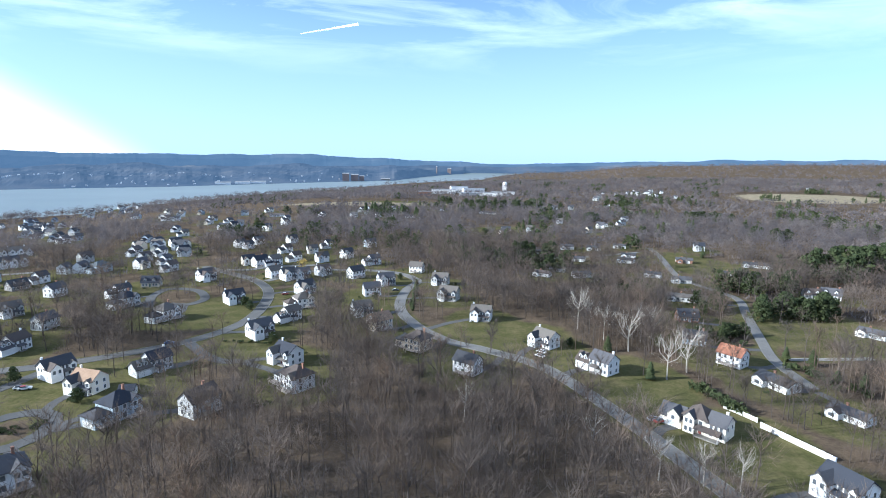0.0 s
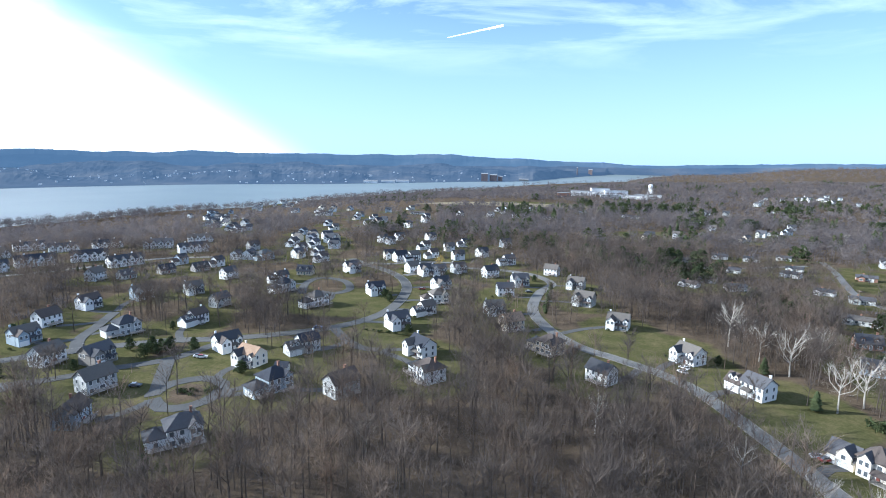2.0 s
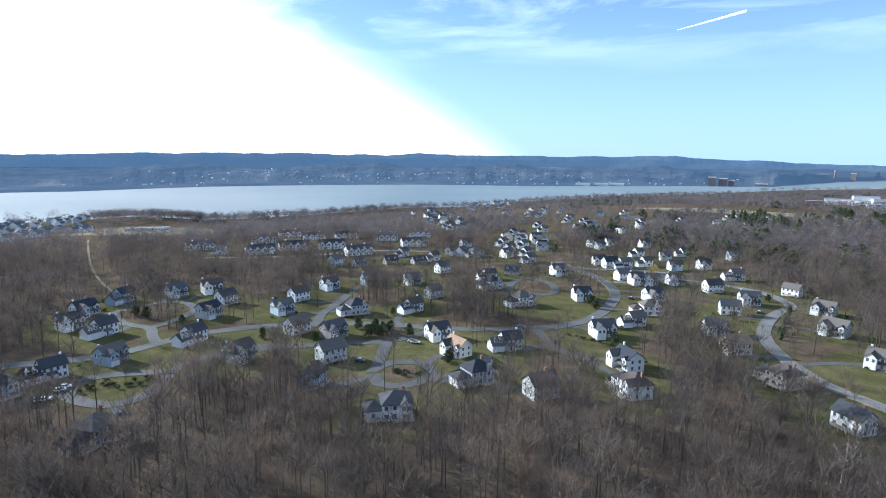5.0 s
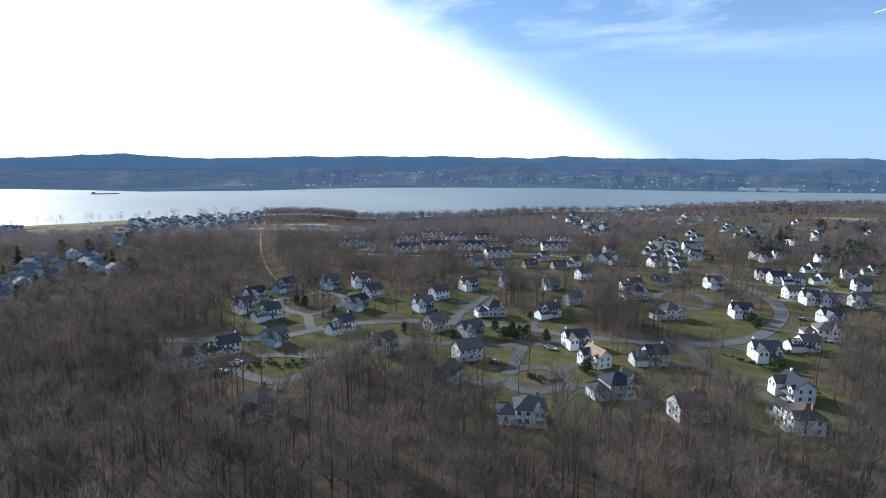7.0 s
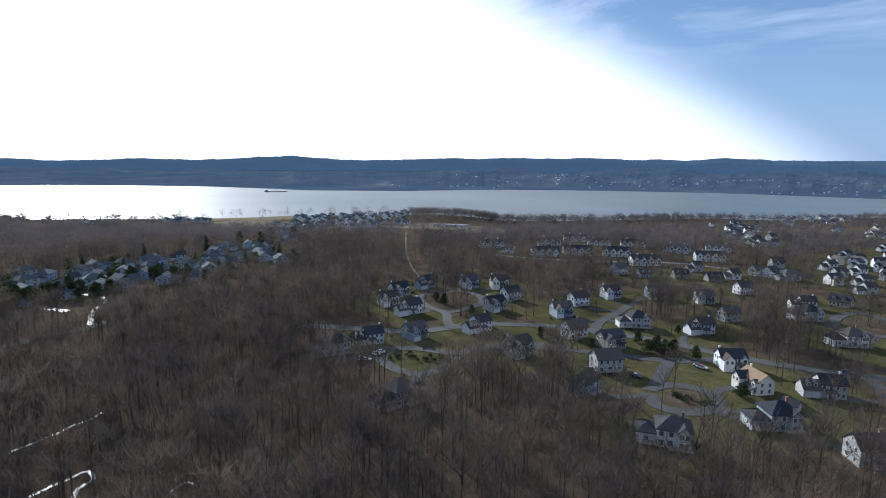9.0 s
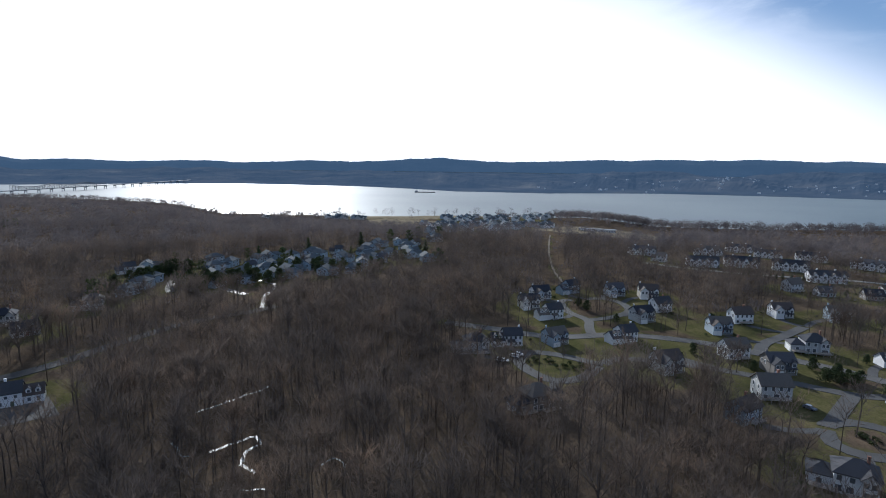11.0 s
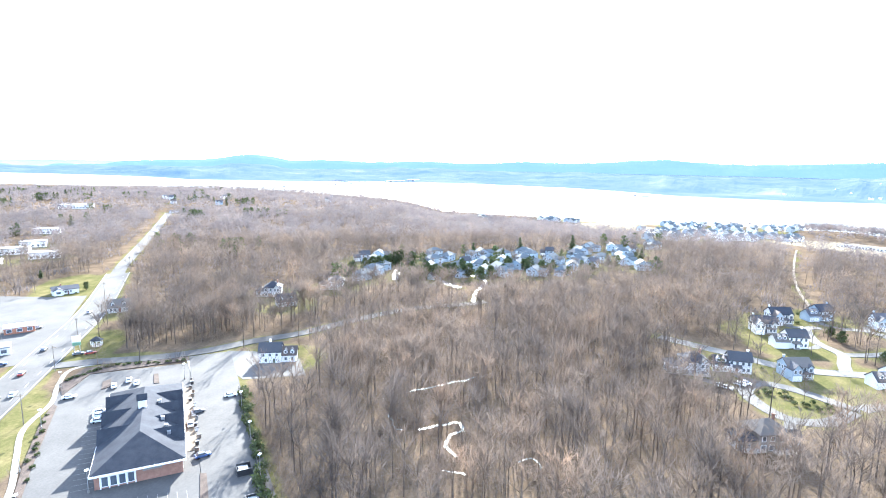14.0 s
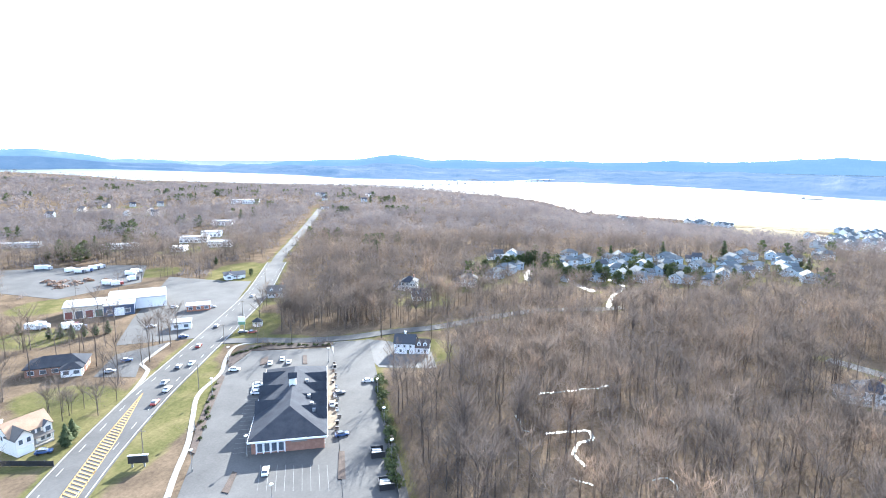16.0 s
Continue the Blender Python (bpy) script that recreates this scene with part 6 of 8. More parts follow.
def pine_mesh(seed, height, radius, lumps=16, per=46):
    """Triangles of one broad evergreen: uneven lumps of needles stacked round a stem."""
    g = np.random.default_rng(seed)
    v = []
    for i in range(lumps):
        t = (i + g.uniform(0, 0.9)) / lumps
        a = 2.4 * i + g.normal(0, 0.3)
        r = radius * math.sin(math.pi * (0.18 + 0.8 * t)) ** 0.8 * g.uniform(0.35, 0.75)
        c = np.array([math.cos(a) * r, math.sin(a) * r, height * (0.16 + 0.72 * t)])
        size = np.array([1, 1, 0.62]) * radius * (0.62 - 0.3 * t) * g.uniform(0.75, 1.15)
        for _ in range(per):
            d = g.normal(size=3)
            d /= np.linalg.norm(d)
            p = c + d * size * g.uniform(0.7, 1.05)
            n = d + g.normal(0, 0.4, 3)
            u = np.cross(n, g.normal(size=3))
            u /= np.linalg.norm(u)
            w = np.cross(n / np.linalg.norm(n), u)
            k = radius * (0.115 if per > 30 else 0.2) * g.uniform(0.6, 1.4)
            v.extend((p + u * k, p - u * k * 0.6 + w * k, p - u * k * 0.6 - w * k))
    return np.array(v), np.arange(len(v)).reshape(-1, 3)


def conifer_mesh(seed, height, radius, tiers, per):
    """Triangles of one evergreen: a stem and tiers of drooping boughs."""
    g = np.random.default_rng(seed)
    v, f = [], []
    for i in range(tiers):
        t = i / tiers
        z = height * (0.08 + 0.9 * t)
        r = radius * (1 - t) ** 0.6 * (0.55 + 0.45 * min(1, t * 5)) * g.uniform(0.75, 1.15) + 0.15
        for j in range(per):
            a = 2 * math.pi * (j + 0.5 * (i % 2)) / per + g.normal(0, 0.2)
            rr = r * g.uniform(0.45, 1.35)
            d, s = np.array([math.cos(a), math.sin(a), 0]), np.array([-math.sin(a), math.cos(a), 0])
            w = rr * 0.42 + 0.12
            k = len(v)
            c = np.array([0, 0, z])
            v.extend((c + [0, 0, height * 0.10], c + d * rr * 0.6 + s * w + [0, 0, -0.02 * height], c + d * rr + [0, 0, -height * 0.05 * g.uniform(0.2, 1.5)], c + d * rr * 0.6 - s * w + [0, 0, -0.02 * height]))
            f.extend(((k, k + 1, k + 2), (k, k + 2, k + 3)))
    return np.array(v), np.array(f)


def planted(protos, spots, g, name, material, label, category, tall=(0.8, 1.25)):
    """Many turned and scaled copies of a few triangle sets, joined into one mesh of kind stuff."""
    pick = g.integers(len(protos), size=len(spots))
    vs, fs, base = [], [], 0
    for i, (pv, pf) in enumerate(protos):
        at = spots[pick == i]
        if not len(at):
            continue
        a, s = g.uniform(0, 6.283, len(at)), g.uniform(*tall, len(at)) * (at[:, 3] if at.shape[1] > 3 else 1.0)
        c, sn = np.cos(a) * s, np.sin(a) * s
        v = np.empty((len(at), len(pv), 3), np.float32)
        v[:, :, 0] = pv[None, :, 0] * c[:, None] - pv[None, :, 1] * sn[:, None] + at[:, None, 0]
        v[:, :, 1] = pv[None, :, 0] * sn[:, None] + pv[None, :, 1] * c[:, None] + at[:, None, 1]
        v[:, :, 2] = pv[None, :, 2] * s[:, None] + at[:, None, 2]
        f = pf[None] + (np.arange(len(at)) * len(pv))[:, None, None] + base
        vs.append(v.reshape(-1, 3))
        fs.append(f.reshape(-1, 3))
        base += len(at) * len(pv)
    return tagged(mesh_object(name, np.vstack(vs), np.vstack(fs), material), label, category, kind="stuff")


def joined(t):
    return np.vstack([t[0], t[2]]), np.vstack([t[1], t[3] + len(t[0])])


def wood_spots(g, r0, r1, spacing, az0=-44, az1=158):
    """Places for trees between two distances: woods everywhere but near houses, roads, lawns and paving."""
    area = math.radians(az1 - az0) / 2 * (r1 * r1 - r0 * r0)
    n = int(area / spacing ** 2)
    r, az = np.sqrt(g.uniform(r0 * r0, r1 * r1, n)), np.radians(g.uniform(az0, az1, n))
    x, y = -np.sin(az) * r, np.cos(az) * r
    dh, dr, inside = keep_off(x, y)
    # the ground before a house stays open, further for far ones
    ahead = np.full(n, 1e9)
    for k in ((10, 18) if r1 < 500 else (14, 32, 50) if r1 < 1000 else (14, 34, 54, 74, 95)):
        near_house, _, _ = keep_off(x * (r + k) / r, y * (r + k) / r)
        ahead = np.minimum(ahead, near_house)
    wh = np.full(x.shape, 1e9)
    for hx, hy in WOOD_HOMES:
        wh = np.minimum(wh, np.hypot(x - hx, y - hy))
    ok = (dh > 10) & (dr > 3.5) & ~inside & (wh > 9)
    chance = np.where(dh < 17, 0.5 if r1 > 500 else 0.2, np.where(dh < 23, 0.8 if r1 > 500 else 0.6, 1.0)) * np.where(ahead < (8 if r1 < 500 else 9), 0.4 if r1 < 500 else 0.8, 1.0)
    chance = chance * np.where(dr < 10, 0.45, 1.0)
    chance = np.where((dh > 12) & (az > radians(88)) & (az < radians(126)) & (r > 380) & (r < 850), np.maximum(chance, 0.45), chance)
    open_ = np.maximum(clearing(x, y, LAWNS), clearing(x, y, MEADOWS))
    chance = chance * np.where(open_ > 0.35, 0.02, 1.0) * np.where(clearing(x, y, OPEN) > 0.35, 0.3 if r0 > 500 else 0.06, 1.0)
    shore = near_shore(np.degrees(az))
    brook = np.full(n, 1e9)
    for line, width in STREAMS:
        for px, py in line[::2]:
            brook = np.minimum(brook, np.hypot(x - px, y - py))
    lot_side = (x + 110.2) * -0.606 + (y + 65.4) * 0.796 < 3.5
    ok &= (brook > 1.5) & ~((np.degrees(az) > 121.5) & (r < 178) & lot_side)
    ok &= (true_range(r) < shore * 0.985) & (g.uniform(size=n) < chance)
    low = np.where(ahead < (8 if r1 < 500 else 9), 0.48, 1.0)[ok]
    x, y = x[ok], y[ok]
    return np.column_stack([x, y, land(x, y), low])


rng = np.random.default_rng(11)
near_protos = [joined(bare_tree(s, 16.5, 7, 265, 0.085, 0.27, 0.185, 0.55, 4)) for s in range(12)]
mid_protos = [joined(bare_tree(80 + s, 15.5, 3, 132, 0.165, 0.30, 0.15, 0.75, 3, 1.0)) for s in range(10)]
back_protos = [joined(bare_tree(20 + s, 14.0, 0, 68, 0.36, 0.36, 0.14, 1.0, 3, 1.1)) for s in range(10)]
far_protos = [joined(bare_tree(40 + s, 11.5, 0, 21, 1.8, 0.57, 0.13, 1.0, 3, 1.3)) for s in range(8)]
near_brush = [brush_mesh(60 + s, 4.2, 3.0, 36, 0.065) for s in range(5)]
mid_brush = [brush_mesh(70 + s, 4.6, 5.5, 18, 0.5) for s in range(5)]
planted(near_protos, wood_spots(rng, 112, 350, 5.9), rng, "bare_woods", M["bark"], "leafless grey-brown deciduous woods close by", "woods", (0.72, 1.28))
planted(near_brush, wood_spots(rng, 112, 350, 4.5), rng, "undergrowth", M["bark"], "thin leafless undergrowth beneath the near woods", "undergrowth", (0.5, 1.3))
planted(mid_protos, wood_spots(rng, 350, 560, 7.5), rng, "bare_woods", M["bark"], "leafless grey-brown deciduous woods behind the houses", "woods")
planted(back_protos, wood_spots(rng, 560, 900, 9.4), rng, "bare_woods", M["hazy_grey_bark"], "leafless grey-brown deciduous woods beyond the estate", "woods")
planted(mid_brush, wood_spots(rng, 350, 900, 11.0), rng, "undergrowth", M["hazy_grey_bark"], "thin leafless undergrowth behind the houses", "undergrowth", (0.5, 1.3))
planted(far_protos, wood_spots(rng, 900, 2400, 14.8), rng, "bare_woods", M["hazy_grey_bark"], "leafless deciduous woods far off near the river", "woods")
planted(far_protos, wood_spots(rng, 2400, 4700, 60.0), rng, "bare_woods", M["hazy_grey_bark"], "leafless deciduous woods on the far horizon", "woods", (1.0, 1.8))


def fence_brush():
    """Undergrowth between the black fence and the first trees of the wood."""
    g = np.random.default_rng(77)
    t, off = g.uniform(-0.02, 1.15, 190), g.uniform(2.4, 15, 190)
    x, y = -173.1 + 62.9 * t - 0.606 * off, -113.3 + 47.9 * t + 0.796 * off
    planted(near_brush, np.column_stack([x, y, land(x, y)]), g, "undergrowth", M["bark"], "thin leafless undergrowth behind a black fence", "undergrowth", (0.5, 1.2))


fence_brush()


def shore_trees():
    """A ragged line of bare trees on the river bank."""
    g = np.random.default_rng(41)
    a = np.concatenate([g.uniform(37, 67.5, 620), g.uniform(67.5, 104, 70), g.uniform(12, 37, 160)])
    back = np.concatenate([g.uniform(0.925, 0.982, 620), g.uniform(0.965, 0.982, 70), g.uniform(0.955, 0.982, 160)])
    r = near_shore(a) * back
    x, y = -np.sin(np.radians(a)) * r, np.cos(np.radians(a)) * r
    # taller trees behind the bare knoll
    ka = g.uniform(59.3, 68.4, 260)
    kr = near_shore(ka) * g.uniform(0.945, 0.985, 260)
    x, y = np.append(x, -np.sin(np.radians(ka)) * kr), np.append(y, np.cos(np.radians(ka)) * kr)
    slim = (np.degrees(np.arctan2(-x, y)) > 68.5)
    planted(mid_protos, np.column_stack([x, y, land(x, y)])[slim], g, "shore_trees", M["hazy_grey_bark"], "single slim bare trees along the open bank", "woods", (0.6, 1.5))
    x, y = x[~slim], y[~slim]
    planted(back_protos, np.column_stack([x, y, land(x, y)]), g, "shore_trees", M["hazy_grey_bark"], "ragged line of bare trees along the river bank", "woods", (0.7, 1.45))


shore_trees()


def pine_clumps():
    """Clumps of evergreens strewn through the far woods."""
    g = np.random.default_rng(23)
    at = []
    for _ in range(230):
        r, a = 520 + 1900 * g.uniform() ** 1.3, math.radians(g.uniform(-42, 22) if g.uniform() < 0.75 else g.uniform(120, 156))
        for _ in range(g.integers(2, 11)):
            at.append((-math.sin(a) * r + g.normal(0, 12), math.cos(a) * r + g.normal(0, 12)))
    # evergreens round the condominiums
    for kind, hx, hy, *_ in HOMES:
        if kind in ("hipfar", "condo"):
            for _ in range(1 if kind == "hipfar" else 2):
                a, d = g.uniform(0, 6.283), g.uniform(14.5, 21)
                at.append((hx + math.cos(a) * d, hy + math.sin(a) * d))
    at = np.array(at)
    dh, dr, inside = keep_off(at[:, 0], at[:, 1])
    at = at[(dh > 14) & (dr > 5) & ~inside]
    protos = [conifer_mesh(s, 13, 4.2, 8, 8) for s in range(2)] + [pine_mesh(s, 13, 5.0, 9, 12) for s in range(3)]
    planted(protos, np.column_stack([at, land(at[:, 0], at[:, 1])]), g, "pine_clumps", M["needles"], "dark evergreen clumps strewn through far woods", "woods")


pine_clumps()


# ---- trees that stand apart ----
def tree_thing(kind, seed, height, x, y, label, category="tree"):
    """One tree with its trunk and crown as parts."""
    g = np.random.default_rng(seed)
    t = new(kind)
    if kind == "conifer":
        v, f = conifer_mesh(seed, height, height * (0.27 + 0.03 * (seed % 4)), 15, 11)
        mesh_object("crown", v, f, M["needles"], t)
        bm = bmesh.new()
        rod(bm, (0, 0, -0.6), (0, 0, height * 0.8), 0.22, 0.05)
        part("trunk", bm, M["bark"], t)
    elif kind == "pine":
        v, f = pine_mesh(seed, height, height * (0.34 + 0.03 * (seed % 4)))
        mesh_object("crown", v, f, M["needles"], t)
        bm = bmesh.new()
        rod(bm, (0, 0, -0.6), (0, 0, height * 0.75), 0.26, 0.06)
        part("trunk", bm, M["bark"], t)
    elif kind == "shrub":
        n = 90
        d = g.normal(size=(n, 3))
        d[:, 2] = np.abs(d[:, 2]) * 0.8
        d /= np.linalg.norm(d, axis=1)[:, None]
        c = d * height * g.uniform(0.1, 0.55, (n, 1)) + [0, 0, height * 0.3]
        e = g.normal(size=(n, 3, 3)) * height * 0.13
        scene.collection.objects.unlink(t)
        t = mesh_object("shrub", (c[:, None] + e).reshape(-1, 3), np.arange(n * 3).reshape(-1, 3), M["needles"])
    else:
        mat = {"sycamore": M["pale_bark"], "willow": M["willow"]}.get(kind, M["bark"])
        if kind == "sycamore":
            a, b, c, d = bare_tree(seed, height, 11, 330, 0.06, 0.34, 0.33, 0.25, 8, 1.0, 0.34, 3)
        else:
            a, b, c, d = bare_tree(seed, height, 12, 420, 0.075 if kind != "willow" else 0.16, 0.34, 0.17, 0.3 if kind != "willow" else 0.7, 8, 1.0, 0.36)
        k = 16
        mesh_object("trunk", a[:k], b[:k], mat if kind != "willow" else M["bark"], t)
        mesh_object("crown", np.vstack([a[k:], c]), np.vstack([b[k:] - k, d + len(a) - k]), mat, t)
    t.matrix_world = pose(x, y, land_at(x, y), 0, 0, seed * 47 % 360)
    tagged(t, label, category)
    return t


M["willow"] = surface("willow_twigs", [(0.3, (0.42, 0.31, 0.07)), (0.7, (0.52, 0.38, 0.10))], 0.3, 2, 0.9, wear=0.3)
FIRST_TREE = {}


def stand(kind, spots, height, label, group, jitter=0.15):
    for x, y in spots:
        key = (kind, len([k for k in FIRST_TREE if k[0] == kind]) if len([k for k in FIRST_TREE if k[0] == kind]) < 5 else random.randrange(5))
        if key in FIRST_TREE:
            ob = copy_thing(FIRST_TREE[key][0], pose(x, y, land_at(x, y), 0, 0, random.uniform(0, 360)))
            s = height / FIRST_TREE[key][1] * random.uniform(1 - jitter, 1 + jitter)
        else:
            ob = tree_thing(kind, 100 + len(FIRST_TREE), height, x, y, label)
            FIRST_TREE[key] = (ob, height)
            s = random.uniform(1 - jitter, 1 + jitter)
        ob.scale = (s, s, s)
        tagged(ob, label, "tree" if kind != "shrub" else "shrub", group)


def belt(a, b, n, wide):
    """n places strewn along a line between two plan points."""
    out = []
    for i in range(n):
        t = (i + random.uniform(0.1, 0.9)) / n
        out.append((a[0] + (b[0] - a[0]) * t + random.uniform(-wide, wide), a[1] + (b[1] - a[1]) * t + random.uniform(-wide, wide)))
    return out


EVERGREEN = "dark green conifer among bare trees"
stand("sycamore", ((70.8, 275.7), (74.7, 268.2), (86.0, 241.9), (103.2, 260.2), (90.5, 209.1), (101.7, 216.5), (79.2, 257.8)), 17, "tall pale-barked leafless sycamore beside a lawn", "pale sycamores")
stand("sycamore", ((8.0, 171.0), (15.8, 161.0), (71.0, 136.0), (79.7, 133.6), (46.8, 156.3), (59.8, 138.5), (276.4, 671.7), (-57.8, 140.7)), 12, "slender pale-barked leafless tree at the wood's edge", "pale sycamores")
stand("willow", ((-106.5, 412.8),), 11, "yellow-twigged weeping tree between white houses", "yellow trees")
stand("conifer", belt((-3.8, 495.0), (62.4, 449.0), 22, 9), 12, EVERGREEN, "conifer belt")
stand("pine", belt((67.1, 449.2), (94.0, 431.5), 8, 8), 11, EVERGREEN, "conifer belt")
stand("pine", belt((108.4, 338.2), (128.4, 338.9), 9, 7), 10, EVERGREEN, "conifer belt")
stand("conifer", belt((-17.3, 304.9), (-17.2, 372.5), 9, 1.0), 5.5, "dense green conifer in a hedge beside the lane", "lane hedge")
stand("pine", belt((191.1, 356.4), (233.5, 358.1), 14, 10), 15, EVERGREEN, "meadow pines")
stand("pine", belt((177.5, 293.5), (220.6, 301.5), 12, 6), 14, EVERGREEN, "meadow pines")
stand("pine", belt((285.4, 394.6), (357.3, 438.4), 16, 14), 23, "tall dark pine above bare woods", "meadow pines")
stand("pine", belt((360.2, 634.4), (378.7, 590.2), 10, 16), 14, EVERGREEN, "meadow pines")
stand("pine", belt((128.1, 260.9), (153.6, 261.7), 9, 4), 8, EVERGREEN, "garden conifers")
stand("conifer", ((151.4, 230.7), (159.7, 225.5), (156.4, 206.1), (163.6, 200.9), (76.3, 241.6), (83.6, 208.9)), 7, EVERGREEN, "garden conifers")
stand("conifer", belt((-134.6, 913.8), (-44.8, 818.8), 12, 18), 17, EVERGREEN, "far pines")
stand("pine", belt((28.6, 1037.2), (201.0, 943.3), 20, 22), 16, EVERGREEN, "far pines")
stand("pine", belt((359.4, 834.8), (417.2, 796.4), 10, 20), 15, EVERGREEN, "far pines")
stand("pine", ((-178.8, 187.3), (-180.1, 192.5), (-176.2, 191.7), (-178.3, 197.3), (-174.4, 196.3), (-176.9, 201.6), (-183.1, 197.4), (-190.9, 192.7), (-292.4, 137.5), (-301.8, 136.1), (-109.7, 306.0), (-115.3, 312.7), (-193.3, 166.9), (-239.5, 68.9), (-241.8, 66.3), (-163.8, 200.5), (-215.9, 154.1)), 6, "green garden conifer beside a house", "garden conifers")
stand("conifer", belt((-386.4, 298.3), (-344.7, 335.6), 12, 2), 5, "small green conifer before terraced houses", "terrace conifers")
stand("pine", belt((-393.1, -144.4), (-427.8, -118.5), 12, 10), 11, EVERGREEN, "condominium pines")
stand("pine", belt((-380.3, -109.1), (-396.6, -48.5), 20, 14), 11, EVERGREEN, "condominium pines")
stand("pine", belt((-426.6, -52.6), (-431.4, 15.9), 16, 16), 10, EVERGREEN, "condominium pines")
stand("conifer", ((-138.6, -293.2), (-141.5, -273.3), (-144.9, -270.4), (-146.4, -264.1), (-151.0, -262.3), (-154.5, -259.3), (-159.3, -257.4), (-306.3, -348.8), (-87.4, -166.3), (-91.3, -169.6)), 6.5, "young green conifer beside the repair shop", "roadside conifers")
stand("shrub", belt((-173.9, -111.8), (-111.4, -66.8), 20, 0.8), 3.2, "olive evergreen shrub along a black fence", "fence hedge")
stand("shrub", belt((-162.9, -181.3), (-180.9, -177.7), 10, 0.8), 1.6, "low brown-green bedding shrub beside the lot", "lot bedding")
stand("shrub", belt((-180.9, -177.7), (-194.6, -151.5), 13, 0.8), 1.6, "low brown-green bedding shrub beside the lot", "lot bedding")
stand("shrub", belt((-140.2, -162.8), (-107.3, -134.6), 11, 1.0), 1.5, "low brown-green bedding shrub beside the lot", "lot bedding")
stand("shrub", belt((-139.4, 158.9), (-130.7, 166.1), 14, 3.5), 1.6, "low winter shrub on a turning island", "island shrubs")
stand("shrub", belt((-219.1, 77.8), (-206.1, 97.1), 18, 4), 1.8, "low winter shrub on a turning island", "island shrubs")
stand("shrub", belt((-101.9, 249.9), (-79.4, 246.6), 9, 1), 1.8, "clipped dark shrub beside a white house", "garden shrubs")
stand("shrub", belt((-223.9, 131.7), (-207.6, 163.6), 8, 3), 1.5, "clipped dark shrub beside a white house", "garden shrubs")
stand("shrub", belt((98.0, 200.0), (103.0, 178.5), 11, 1.6), 4.2, "broad olive evergreen shrub beside a white fence", "fence shrubs")
stand("shrub", belt((150.0, 226.0), (157.0, 190.0), 12, 4.0), 3.6, "broad olive evergreen shrub beside a house", "fence shrubs")
stand("shrub", belt((134.0, 262.0), (140.0, 254.0), 7, 4.0), 3.2, "broad olive evergreen shrub beside a house", "fence shrubs")
stand("pine", belt((60.0, 452.0), (104.0, 440.0), 10, 12), 13, EVERGREEN, "conifer belt")
stand("pine", belt((150.0, 300.0), (168.0, 330.0), 6, 8), 11, EVERGREEN, "meadow pines")
stand("pine", belt((-3.4, 504.5), (41.8, 504.6), 14, 8), 12, EVERGREEN, "ridge pines")
stand("pine", belt((64.9, 493.5), (99.5, 502.7), 10, 8), 13, EVERGREEN, "ridge pines")
stand("pine", belt((43.8, 425.0), (53.0, 456.7), 5, 5), 12, EVERGREEN, "ridge pines")
stand("pine", belt((72.8, 424.1), (84.7, 423.1), 6, 5), 9, EVERGREEN, "ridge pines")
stand("pine", belt((206.9, 789.1), (223.9, 794.3), 6, 10), 13, EVERGREEN, "ridge pines")
stand("pine", belt((120.0, 355.9), (140.0, 354.0), 9, 8), 9, EVERGREEN, "ridge pines")
stand("pine", belt((364.2, 818.1), (412.7, 826.5), 10, 16), 14, EVERGREEN, "ridge pines")
stand("pine", belt((44.7, 1016.1), (93.4, 1009.9), 8, 20), 13, EVERGREEN, "ridge pines")
stand("pine", belt((316.1, 1053.3), (364.4, 1058.9), 9, 20), 14, EVERGREEN, "ridge pines")
YARD = "leafless yard tree on a winter lawn"
stand("yard_tree", belt((27.3, 257.9), (26.8, 227.4), 3, 6), 12, YARD, "yard trees")
stand("yard_tree", belt((-73.0, 311.4), (-38.6, 256.0), 12, 10), 12, YARD, "yard trees")
stand("yard_tree", belt((-203.2, 289.3), (-157.2, 244.3), 12, 9), 12, YARD, "yard trees")
stand("yard_tree", belt((-195.1, 140.7), (-197.2, 162.3), 9, 5), 12, YARD, "yard trees")
stand("yard_tree", belt((-171.4, 251.2), (-142.9, 224.6), 10, 7), 13, YARD, "yard trees")
stand("yard_tree", belt((-221.5, 89.3), (-202.7, 110.8), 7, 4), 8, YARD, "yard trees")
stand("yard_tree", belt((-196.3, 222.4), (-190.7, 255.9), 6, 6), 10, YARD, "yard trees")
stand("yard_tree", belt((-206.9, -202.5), (-252.8, -137.5), 26, 6), 13, "slender leafless tree along the side road", "roadside trees")
stand("yard_tree", belt((-93.2, -194.2), (-110.2, -179.3), 9, 6), 9, "leafless tree beside the highway", "roadside trees")
stand("yard_tree", belt((11.1, 617.3), (192.5, 583.7), 20, 12), 12, YARD, "yard trees")
stand("yard_tree", belt((110.2, 176.3), (166.1, 195.8), 20, 12), 10, YARD, "yard trees")


